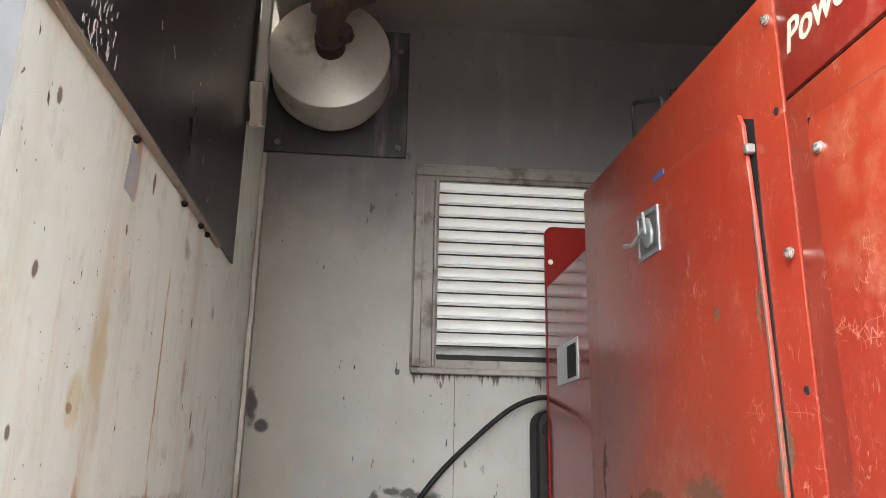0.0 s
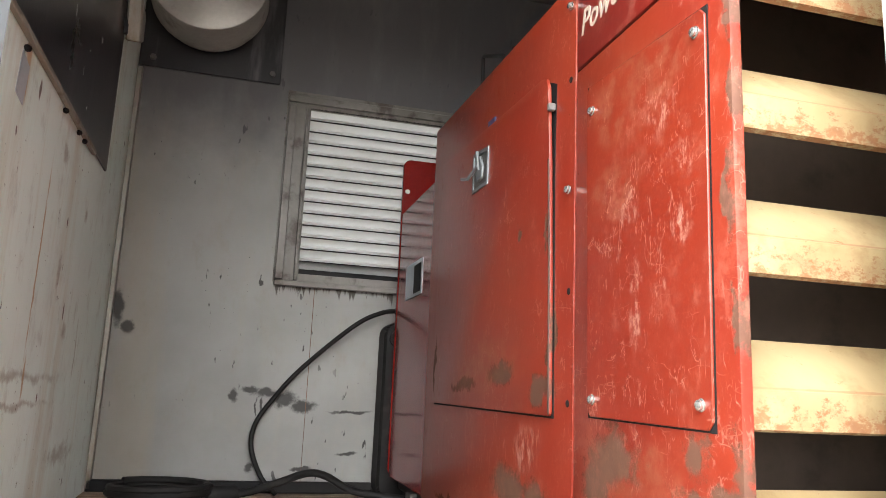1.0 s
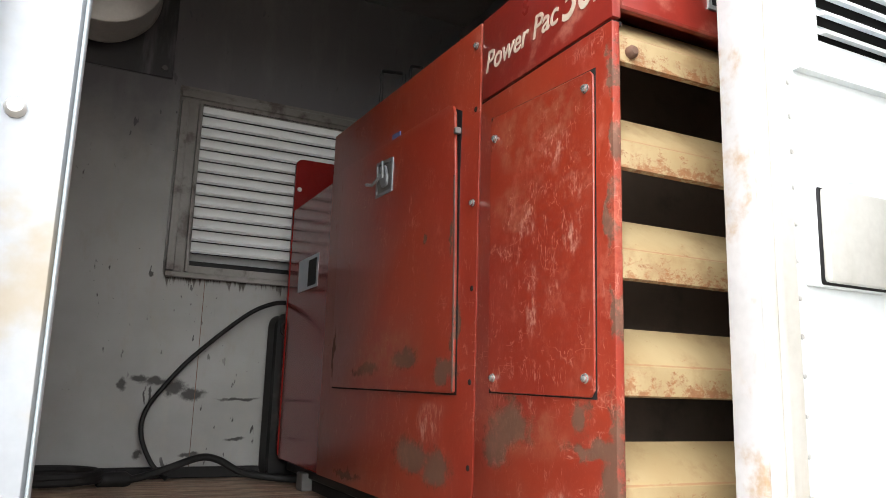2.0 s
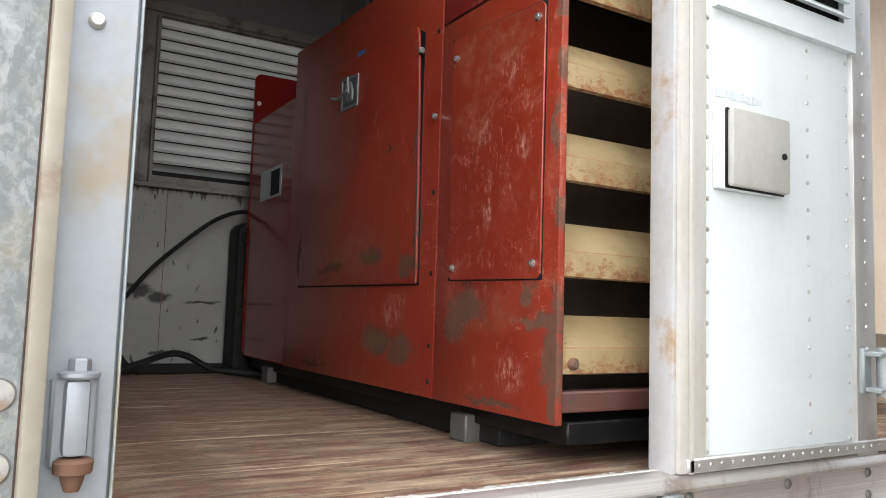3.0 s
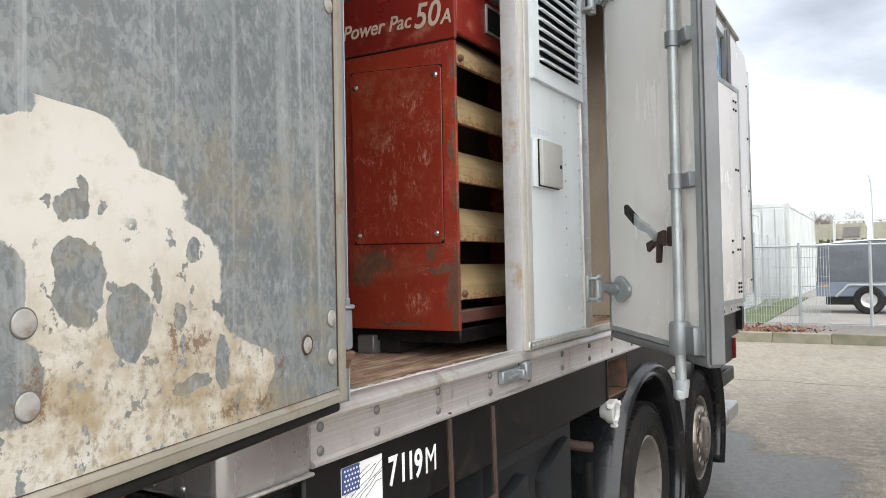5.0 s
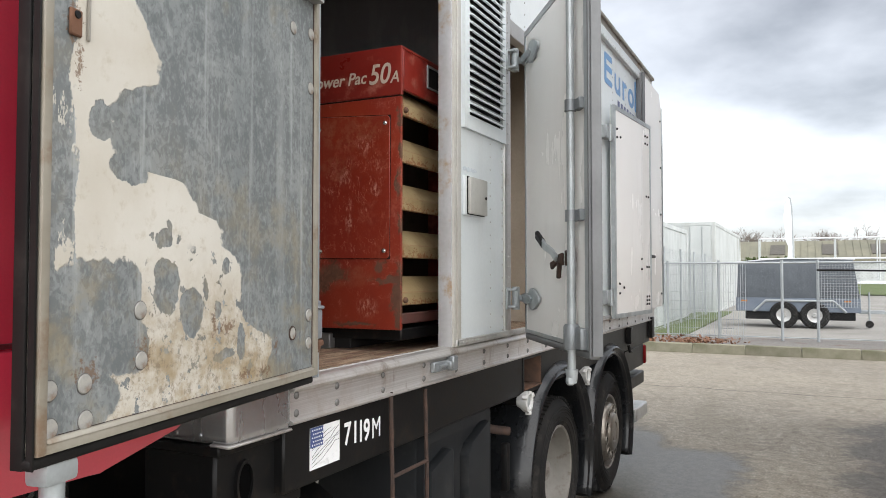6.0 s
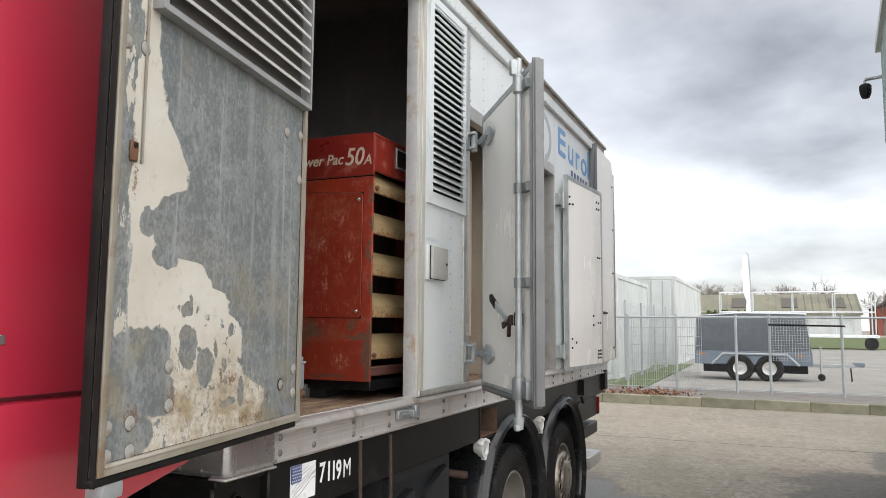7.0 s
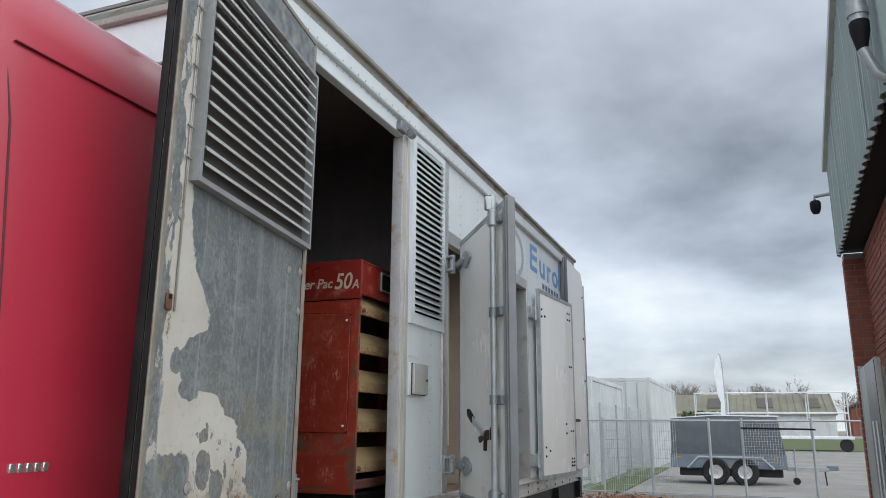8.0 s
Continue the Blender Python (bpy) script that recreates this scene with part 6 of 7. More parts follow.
for k in range(6):
    part("dark_bar", prism(rect(4.12 + 0.11 * k, 4.19 + 0.11 * k, 2.885, 2.935), 0.001, "y", -0.002, 0.0), NAVY, marks)

# ---- cab ----
b = bmesh.new()
sect = [(0.0, 1.22), (-0.015, 1.45), (0.0, 1.9), (0.02, 2.57), (0.045, 2.73), (0.11, 2.84), (0.27, 2.925), (1.25, 2.96), (2.22, 2.88), (2.38, 2.80), (2.45, 2.70), (2.48, 2.57), (2.5, 1.9), (2.515, 1.45), (2.5, 1.22)]
xs = [(-0.52, 0.985), (-0.56, 1.0), (-1.2, 1.0), (-2.2, 0.99), (-2.75, 0.93), (-2.85, 0.85)]
rows = [[b.verts.new((x, 1.25 + (y - 1.25) * k, 1.22 + (z - 1.22) * (1 - (1 - k) * 2.2))) for y, z in sect] for x, k in xs]
for p, q in zip(rows, rows[1:]):
    for k in range(len(sect) - 1):
        b.faces.new((p[k], p[k + 1], q[k + 1], q[k]))
b.faces.new(rows[0][::-1]), b.faces.new(rows[-1])
for p, q in zip(rows, rows[1:]):
    b.faces.new((p[0], q[0], q[-1], p[-1]))
cab = part("cab", b, CAB_RED, truck, "glossy red truck cab")
cab.modifiers.new("soft", "BEVEL").width = 0.02
cab.modifiers["soft"].limit_method = "ANGLE"
part("cab_seam", box(-1.19, -0.56, 0.0165, 0.045, 2.608, 2.612, 0.001), surface("seam_red", (0.12, 0.006, 0.013), (0.14, 0.008, 0.015), 0.5), cab)
part("cab_seam", tube([(-1.118, -0.012, 1.5), (-1.142, 0.001, 1.9), (-1.178, 0.0145, 2.4), (-1.21, 0.025, 2.58), (-1.25, 0.053, 2.70)], 0.0035, 8), surface("seam_shade", (0.07, 0.004, 0.007), (0.08, 0.005, 0.008), 0.5), cab)
part("cab_skirt", prism([(-1.6, 1.18), (-0.62, 1.18), (-0.40, 1.235), (-0.42, 1.446), (-1.6, 1.446)], 0.12, "y", -0.03, 0.02, seg=2), CAB_RED, cab)
# dark red strip: the shade in the body crease put into colour
part("cab_seam", box(-1.6, -0.43, -0.020, 0.01, 1.447, 1.457, 0.002), surface("crease_shade", (0.06, 0.004, 0.007), (0.07, 0.005, 0.008), 0.5), cab)
b = bmesh.new()
for k in range(5):
    box(-1.075 + 0.023 * k, -1.058 + 0.023 * k, -0.016, -0.006, 1.566, 1.588, 0.002, b)
part("badge_bar", b, CHROME, cab, "chrome badge")
part("cab_mudguard", prism([(-2.4, 0.55), (-2.3, 1.05), (-1.9, 1.17), (-0.7, 1.17), (-0.9, 1.0), (-1.3, 0.55)], 0.5, "y", 0.02, 0.02), GUARD, truck)
part("fuel_tank", lathe([(-0.45, 0.0001), (-0.45, 0.24), (-0.42, 0.27), (0.42, 0.27), (0.45, 0.24), (0.45, 0.0001)], 28, "x", (0.1, 0.36, 0.60)), BLACK_STEEL, truck)
part("battery_box", box(-0.75, -0.36, 0.08, 0.55, 0.45, 0.9, 0.02, seg=2), BLACK_STEEL, truck)
for k in range(3):
    part("air_hose", tube(curve_points([(-0.55, 0.5 + 0.1 * k, 1.3), (-0.45, 0.45 + 0.1 * k, 0.95), (-0.32, 0.5 + 0.1 * k, 0.9), (-0.25, 0.55 + 0.1 * k, 1.1)]), 0.014, 8), RUBBER, truck)
fw = wheel(-2.05, False)

# ---- inside the box: the exhaust drum and its pipes ----
plate = part("steel_plate", box(-0.153, 0.411, 2.440, 2.4515, 2.930, 3.50, 0.003), BLACK_PANEL, truck, "dark steel plate behind the drum")
for u, v in ((0.375, 2.970), (0.375, 3.4), (-0.1, 2.970)):
    part("plate_bolt", lathe([(-0.012, 0.0001), (-0.012, 0.012), (0.0, 0.014)], 6, "y", (u, 2.44, v)), BOLT_DARK, plate)
DX, DZ = 0.102, 3.238
prof_d = [(2.17, 0.0001), (2.168, 0.05), (2.176, 0.10), (2.187, 0.212), (2.192, 0.226), (2.200, 0.230), (2.208, 0.227), (2.212, 0.228), (2.36, 0.228), (2.37, 0.234), (2.38, 0.228), (2.44, 0.21)]
drum = part("silencer_drum", lathe(prof_d, 44, "y", (DX, 0, DZ)), DRUM, truck, "round dull metal silencer drum with a rust-brown pipe")
part("drum_neck", lathe([(2.10, 0.045), (2.10, 0.055), (2.175, 0.055), (2.175, 0.045)], 24, "y", (DX + 0.005, 0, DZ + 0.01)), PIPE_CLAY, drum)
b = tube(curve_points([(DX + 0.005, 2.13, DZ + 0.01), (DX + 0.01, 2.05, DZ + 0.05), (DX + 0.05, 2.0, DZ + 0.10), (DX + 0.15, 1.96, DZ + 0.13)]), 0.05, 14)
for p in ((DX - 0.03, 2.02, DZ + 0.09), (DX + 0.07, 1.98, DZ + 0.10), (DX + 0.06, 2.08, DZ + 0.02)):
    lathe([(-0.03, 0.0001), (-0.02, 0.03), (0.02, 0.035), (0.03, 0.0001)], 9, "y", p, b)
part("exhaust_elbow", b, PIPE_CLAY, drum)
part("exhaust_pipe", tube([(DX + 0.13, 1.965, DZ + 0.125), (DX + 0.45, 1.84, DZ + 0.24), (1.2, 1.55, DZ + 0.25)], 0.035, 12), BEIGE, drum)
strut = part("hanger_strut", box(-0.13, -0.095, 2.02, 2.06, 2.93, 3.50, 0.004), ALU, truck, "bright metal hanger strut")
part("strut_leg", box(-0.152, -0.132, 2.00, 2.02, 2.86, 3.50, 0.003), BLACK_PANEL, strut)
part("strut_shoe", prism([(1.97, 2.99), (2.08, 2.97), (2.09, 2.87), (2.02, 2.84)], 0.05, "x", -0.14, 0.006), ALU_WORN, strut)

# ---- generator set ----
gen = thing("generator", (1.3, 1.1, FLOOR), "scratched red generator set with cream end blades", "generator")
GX, GY0, GY1, GZ0, GZ1, GXR = 0.917, 0.145, 1.695, 1.36, 2.500, 1.72
SEAM_Y, SEAM_Z = 0.612, 2.298
skid = part("skid_frame", box(0.97, 1.68, 0.17, 2.26, 1.315, 1.362, 0.004), BLACK_STEEL, gen, "black skid frame")
for y in (0.50, 1.95):
    part("skid_foot", box(0.945, 1.02, y, y + 0.07, FLOOR, 1.335, 0.004), BOLT_DARK, gen)
    part("skid_foot", box(1.62, 1.68, y, y + 0.07, FLOOR, 1.335, 0.004), BOLT_DARK, gen)
part("skid_skirt", box(0.985, 1.66, 0.42, 2.24, FLOOR + 0.002, 1.317, 0.003), DARK, gen)
front = part("front_panel", box(GX, GX + 0.025, SEAM_Y + 0.003, GY1, GZ0, GZ1, 0.005, seg=2), RED, gen, "scratched red side panel")
end_panel = part("end_panel", box(GX, GX + 0.018, GY0, SEAM_Y - 0.003, GZ0, SEAM_Z - 0.003, 0.004, seg=2), RED, gen, "scratched red panel with a service door")
part("panel_gap", box(GX + 0.006, GX + 0.03, SEAM_Y - 0.004, SEAM_Y + 0.004, GZ0 + 0.01, GZ1 - 0.01, 0.0), DARK, gen)
# the long panel rises a little towards its far end
for v in front.data.vertices:
    if v.co.z > 2.4:
        v.co.z += 0.040 * (v.co.y - SEAM_Y) / (GY1 - SEAM_Y)
lid = part("top_panel", box(GX, GX + 0.02, GY0 - 0.002, SEAM_Y - 0.003, SEAM_Z + 0.003, GZ1, 0.005, seg=2), RED_LID, gen)
part("panel_gap", box(GX + 0.006, GX + 0.03, GY0 + 0.01, SEAM_Y, SEAM_Z - 0.004, SEAM_Z + 0.004, 0.0), DARK, gen)
part("hood", prism([(GY0 - 0.004, GZ1 - 0.012), (SEAM_Y, GZ1 - 0.012), (GY1 - 0.004, GZ1 + 0.025), (GY1 - 0.004, GZ1 + 0.037), (SEAM_Y, GZ1 - 0.001), (GY0 - 0.004, GZ1 - 0.001)], GXR - GX - 0.010, "x", GX + 0.010, 0.002), RED_LID, gen)
hood_end = part("hood_end", box(GX + 0.02, GXR, GY0, GY0 + 0.02, 2.325, GZ1, 0.004), RED_LID, gen)
part("gauge_window", ring_plate(rect(1.145, 1.30, 2.375, 2.475), rect(1.153, 1.292, 2.383, 2.467), 0.006, "y", GY0 - 0.006), GALV, hood_end)
part("window_glass", box(1.153, 1.292, GY0 - 0.002, GY0 + 0.001, 2.383, 2.467, 0.0), DARK, hood_end)
# filler block; the dimness behind the blades is put into its dark brown
part("core", box(GX + 0.04, GXR - 0.01, 0.42, GY1 - 0.01, GZ0, GZ1 - 0.02, 0.0), surface("brown_inner_shade", (0.085, 0.062, 0.045), (0.055, 0.04, 0.03), 0.7, dirt=(0.02, 0.015, 0.012), dirt_amount=0.6), gen)
part("back_panel", box(GXR - 0.02, GXR, GY0, GY1, GZ0, GZ1, 0.004), RED_LID, gen)
part("base_rail", box(GX + 0.02, GXR, GY0 + 0.01, GY0 + 0.05, 1.382, 1.424, 0.004), surface("dull_red_rail", (0.10, 0.03, 0.022), (0.06, 0.035, 0.03), 0.6, dirt=(0.06, 0.045, 0.035), dirt_amount=0.7, dirt_scale=12), gen)
door = part("service_door", prism([(0.697, 1.648), (0.703, 1.643), (1.562, 1.649), (1.568, 1.655), (1.566, 2.376), (1.560, 2.382), (0.752, 2.338), (0.728, 2.330), (0.716, 2.306), (0.708, 2.150)], 0.008, "x", GX - 0.0098, 0.0025, seg=2), RED, gen, "red lift-off service door, dented at a corner")
# the door's upper near corner stands off a little
bmd = bmesh.new()
bmd.from_mesh(door.data)
bmesh.ops.subdivide_edges(bmd, edges=[e for e in bmd.edges if e.calc_length() > 0.2], cuts=3)
bmd.to_mesh(door.data)
bmd.free()
for v in door.data.vertices:
    k = max(0.0, 1 - math.hypot((v.co.y - 0.715) / 0.30, (v.co.z - 2.30) / 0.42))
    v.co.x -= 0.004 * k
smooth_mesh(door.data, 25)
part("door_edge", tube([(GX - 0.011, 0.6965, 1.646), (GX - 0.012, 0.702, 1.95), (GX - 0.014, 0.7075, 2.15)], 0.0018, 6), OLD_RUST, door)
part("door_stop", box(GX - 0.018, GX - 0.002, 0.700, 0.712, 2.252, 2.268, 0.002), BOLT_DARK, gen)
# near-black sheet round the door's rim, its gap shadow painted as a part
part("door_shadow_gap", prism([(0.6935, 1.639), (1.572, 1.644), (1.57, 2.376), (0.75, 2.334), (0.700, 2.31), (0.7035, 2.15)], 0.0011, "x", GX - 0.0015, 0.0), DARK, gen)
part("plate_gap", prism([(0.1925, 1.6415), (0.5485, 1.6465), (0.5575, 2.2435), (0.190, 2.2225)], 0.0008, "x", GX - 0.0012, 0.0), DARK, gen)
part("service_plate", prism([(0.195, 1.656), (0.206, 1.6445), (0.535, 1.649), (0.546, 1.660), (0.555, 2.226), (0.545, 2.2405), (0.203, 2.220), (0.1925, 2.208)], 0.0045, "x", GX - 0.005, 0.0012), RED, gen)
pad = part("paddle_latch", ring_plate([(1.095, 2.200), (1.222, 2.203), (1.222, 2.312), (1.095, 2.300)], [(1.104, 2.209), (1.213, 2.212), (1.213, 2.302), (1.104, 2.291)], 0.006, "x", GX - 0.0155), DARK_ZINC, door, "zinc-plated paddle latch")
part("latch_dish", prism([(1.104, 2.209), (1.213, 2.212), (1.213, 2.302), (1.104, 2.291)], 0.002, "x", GX - 0.0125, 0.0), BOLT_DARK, pad)
b = prism([(1.125, 2.222), (1.16, 2.220), (1.19, 2.26), (1.175, 2.292), (1.14, 2.285), (1.12, 2.25)], 0.008, "x", GX - 0.022, 0.003)
tube([(GX - 0.022, 1.16, 2.262), (GX - 0.034, 1.205, 2.238), (GX - 0.040, 1.238, 2.246)], 0.005, 6, b)
tube([(GX - 0.022, 1.15, 2.25), (GX - 0.032, 1.135, 2.295)], 0.004, 6, b)
part("latch_handle", b, DARK_ZINC, pad)
part("type_label", prism([(1.078, 2.352), (1.135, 2.356), (1.135, 2.378), (1.078, 2.374)], 0.0022, "x", GX - 0.0035, 0.0), NAVY, door)
knob = mesh_of("panel_screw", lathe([(-0.009, 0.0001), (-0.009, 0.0045), (-0.007, 0.007), (-0.003, 0.007), (-0.002, 0.009), (0.0, 0.009)], 12, "x"), CHROME)
for y, z in ((0.214, 2.190), (0.532, 2.189), (0.526, 1.677), (0.218, 1.676), (0.630, 2.067)):
    piece("panel_screw", knob, end_panel if y < 0.6 else front, Matrix.Translation((GX - 0.004, y, z)))
piece("panel_screw", knob, front, Matrix.Translation((GX - 0.001, 0.632, 2.448)))
hole = mesh_of("screw_hole", lathe([(-0.0012, 0.0001), (-0.0012, 0.006), (0.0, 0.007)], 10, "x"), DARK)
for z in (2.292, 1.873, 1.668, 1.488, 1.40):
    piece("screw_hole", hole, front, Matrix.Translation((GX - 0.0002, 0.634, z)))
RIGHT_X = Matrix(((0, 0, -1, 0), (-1, 0, 0, 0), (0, 1, 0, 0), (0, 0, 0, 1)))


def gen_text(text, size, y, z, sx=1.0):
    lettering("lettering", text, size, LETTER, Matrix.Translation((GX - 0.0012, y, z)) @ RIGHT_X @ Matrix.Diagonal((sx, 1, 1, 1)), lid, 0.0006, 0.22)


gen_text("Power Pac", 0.070, 0.590, 2.362, 0.94)
gen_text("50", 0.115, 0.296, 2.354, 0.86)
gen_text("A", 0.066, 0.193, 2.352, 0.9)

# slanted end blades with a turned-down lip
prof_b = [(0.010, 0.0), (0.0, 0.003), (0.0, 0.050), (0.006, 0.056), (0.064, 0.117), (0.064, 0.112), (0.010, 0.054), (0.004, 0.048), (0.004, 0.008), (0.010, 0.004)]
b = prism(prof_b, 0.77, "x", 0.0, 0.0)
end_blade = mesh_of("end_blade", b, CREAM)
for z in (2.222, 2.030, 1.839, 1.647, 1.456):
    bl = piece("end_blade", end_blade, gen, Matrix.Translation((GX + 0.021, GY0 + 0.006, z)))
bhead = mesh_of("blade_bolt", lathe([(-0.014, 0.0001), (-0.014, 0.007), (-0.008, 0.012), (0.0, 0.012)], 10), RUST)
for z in (2.245, 1.478):
    piece("blade_bolt", bhead, gen, Matrix.Translation((GX + 0.045, GY0 + 0.006, z)))

# alternator end with the tall glossy panel
GLOSS_RED = surface("glossy_dark_red", (0.15, 0.010, 0.010), (0.18, 0.014, 0.011), 0.13, grain=150, strength=0.03, dirt=(0.12, 0.03, 0.025), dirt_amount=0.5, dirt_scale=4)
housing = part("alternator_housing", box(GX + 0.008, 1.66, GY1 + 0.002, 2.235, GZ0, 2.378, 0.006), GLOSS_RED, gen, "glossy dark red end housing")
tall = part("tall_panel", prism(round_rect(GX + 0.005, 1.55, GZ0, 2.605, 0.03, 4), 0.02, "y", 2.236, 0.003), GLOSS_RED, gen, "dark red end panel")
part("panel_edge", box(GX + 0.03, GX + 0.05, 1.74, 2.235, 2.372, 2.395, 0.006), RUBBER, housing)
part("panel_sticker", box(GX + 0.0055, GX + 0.0075, 1.83, 2.09, 2.01, 2.135, 0.0), PALE_GREY, housing, "torn grey sticker")
part("sticker_print", box(GX + 0.0035, GX + 0.0052, 1.85, 1.95, 2.02, 2.12, 0.0), DARK, housing)
part("panel_screw", lathe([(-0.005, 0.0001), (-0.005, 0.008), (0.0, 0.010)], 10, "y", (GX + 0.025, 2.236, 2.47)), LAMP_WHITE, tall)
b = tube([(1.0, 1.47, 2.50), (1.0, 1.47, 2.715), (1.0, 1.46, 2.722), (1.0, 1.28, 2.645), (1.0, 1.27, 2.635), (1.0, 1.27, 2.50)], 0.006, 8)
tube([(1.05, 1.34, 2.50), (1.05, 1.34, 2.69), (1.05, 1.33, 2.70), (1.05, 1.25, 2.665)], 0.005, 8, b)
part("lifting_loop", b, DARK, gen)

# black upright tank beside the far wall
tank = thing("black_tank", (1.0, 2.36, FLOOR), "tall black plastic tank beside the wall", "tank")
part("tank_body", prism(round_rect(0.895, 1.25, FLOOR, 1.945, 0.045, 5), 0.13, "y", 2.30, 0.01), RUBBER, tank)
part("tank_cap", lathe([(2.285, 0.0001), (2.285, 0.03), (2.30, 0.032)], 16, "y", (0.945, 0, 1.88)), RUBBER, tank)

# cables on the floor and wall
cable = thing("power_cable", (0.6, 2.35, FLOOR), "black power cable looping over the wall and floor", "cable")
part("cable_loop", tube(curve_points([(1.02, 2.20, 1.965), (0.95, 2.30, 1.99), (0.88, 2.35, 1.983), (0.774, 2.36, 1.922), (0.587, 2.37, 1.75), (0.486, 2.38, 1.626), (0.428, 2.37, 1.532), (0.421, 2.36, 1.441), (0.465, 2.34, 1.339), (0.52, 2.30, 1.286)], 6), 0.0095, 9), RUBBER, cable)
part("cable_tail", tube(curve_points([(0.33, 2.25, 1.285), (0.42, 2.24, 1.30), (0.52, 2.22, 1.335), (0.62, 2.20, 1.372), (0.69, 2.20, 1.362), (0.78, 2.20, 1.315), (0.90, 2.18, 1.295), (1.0, 2.15, 1.29)], 6), 0.014, 9), RUBBER, cable)
part("cable_plug", lathe([(-0.06, 0.012), (-0.05, 0.028), (0.04, 0.03), (0.06, 0.018)], 12, "x", (0.33, 2.25, 1.292)), RUBBER, cable)
clutter = thing("floor_hose", (0.1, 2.3, FLOOR), "coiled black hose lying in the corner", "hose")
part("hose_coil", tube([(0.12 + (0.17 - 0.003 * k / 12) * math.cos(0.52 * k), 2.25 + 0.12 * math.sin(0.52 * k), 1.288 + 0.0012 * k) for k in range(30)], 0.016, 8), RUBBER, clutter)
part("floor_skirting", box(-0.15, 0.9, 2.425, 2.449, FLOOR + 0.002, 1.315, 0.004), DARK, truck)

# ---- behind the fence ----
FX = 16.0
fence = thing("yard_fence", (FX, 0, 0.1), "galvanised wire mesh yard fence", "fence")
for y in (2.7, 1.55, 0.45, -0.83, -1.52, -2.93, -4.4, -6.0, -8.0, -10.0):
    part("fence_post", tube([(FX, y, 0.08), (FX, y, 1.90)], 0.03, 10), FENCE, fence)
part("top_rail", tube([(FX, 4.0, 1.84), (FX, -10, 1.84)], 0.022, 8), FENCE, fence)
part("bottom_rail", tube([(FX, 4.0, 0.24), (FX, -10, 0.24)], 0.012, 6), FENCE, fence)


def wires(lines, r):
    """Thin straight wires, three-sided, as one mesh."""
    b = bmesh.new()
    for p, q in lines:
        p, q = Vector(p), Vector(q)
        way = (q - p).normalized()
        s = way.orthogonal().normalized()
        u = way.cross(s)
        ring = [[b.verts.new(c + r * (math.cos(a) * s + math.sin(a) * u)) for a in (0, 2.094, 4.189)] for c in (p, q)]
        for k in range(3):
            b.faces.new((ring[0][k], ring[0][(k + 1) % 3], ring[1][(k + 1) % 3], ring[1][k]))
    return b


def diamond(y0, y1, z0, z1, cell):
    lines, h = [], z1 - z0
    k = y0 - h
    while k < y1:
        for s in (1, -1):
            a, c = (k, k + h) if s > 0 else (k + h, k)
            t0, t1 = 0.0, 1.0
            for bound, low in ((y0, True), (y1, False)):
                t = (bound - a) / (c - a)
                inside_start = a >= bound if low else a <= bound
                inside_end = c >= bound if low else c <= bound
                if not inside_start and not inside_end:
                    t0, t1 = 1.0, 0.0
                elif not inside_start:
                    t0 = max(t0, t)
                elif not inside_end:
                    t1 = min(t1, t)
            if t1 > t0:
                lines.append(((FX, a + (c - a) * t0, z0 + h * t0), (FX, a + (c - a) * t1, z0 + h * t1)))
        k += cell
    return lines


tagged(part("mesh_wire", wires(diamond(-10, 4.0, 0.22, 1.84, 0.075), 0.0010), WIRE, fence, smooth=False), kind="stuff")
grid = [((FX - 0.03, y, 0.15), (FX - 0.03, y, 1.82)) for y in np.arange(-0.1, 1.5, 0.05)] + [((FX - 0.03, -0.1, z), (FX - 0.03, 1.5, z)) for z in np.arange(0.2, 1.82, 0.2)]
tagged(part("bar_panel", wires(grid, 0.005), FENCE, fence, smooth=False), kind="stuff")
grid = [((FX - 0.03, y, 0.9), (FX - 0.03, y, 1.80)) for y in np.arange(-2.3, -1.5, 0.055)] + [((FX - 0.03, -2.3, z), (FX - 0.03, -1.5, z)) for z in np.arange(0.9, 1.82, 0.055)]
tagged(part("gate_panel", wires(grid, 0.005), FENCE, fence, smooth=False), kind="stuff")
part("gate_bar", tube([(FX - 0.03, -1.5, 1.68), (FX - 0.03, -3.0, 1.66)], 0.02, 6), DARK, fence)

rng = random.Random(9)
b = bmesh.new()
for k in range(420):
    y = rng.gauss(1.0, 0.45)
    x, z = 14.45 + abs(rng.gauss(0.35, 0.35)), 0.17 + abs(rng.gauss(0, 0.05))
    r = rng.uniform(0.025, 0.06)
    m = Matrix.Translation((x, y, z)) @ pose(0, 0, 0, rng.uniform(-60, 60), rng.uniform(-60, 60), rng.uniform(0, 360))
    b.faces.new([b.verts.new(m @ Vector(c)) for c in ((-r, 0, 0), (-0.3 * r, -0.5 * r, 0.1 * r), (r, 0, 0.2 * r), (-0.2 * r, 0.5 * r, 0.1 * r))])
tagged(part("leaf_litter", b, DEAD_LEAF, smooth=False), "brown dead leaves heaped against the fence", "leaves", kind="stuff")

side_fence = thing("side_fence", (17, 2.2, 0.1), "tall wire mesh fence beside the containers", "fence")
for k in range(7):
    part("fence_post", tube([(16.6 + 2.6 * k, 2.2 - 0.05 * k, 0.1), (16.6 + 2.6 * k, 2.2 - 0.05 * k, 2.35)], 0.03, 8), FENCE, side_fence)
lines = [((x, 2.2 - 0.02 * (x - 16.6), 0.15), (x, 2.2 - 0.02 * (x - 16.6), 2.3)) for x in np.arange(16.6, 32.3, 0.12)]
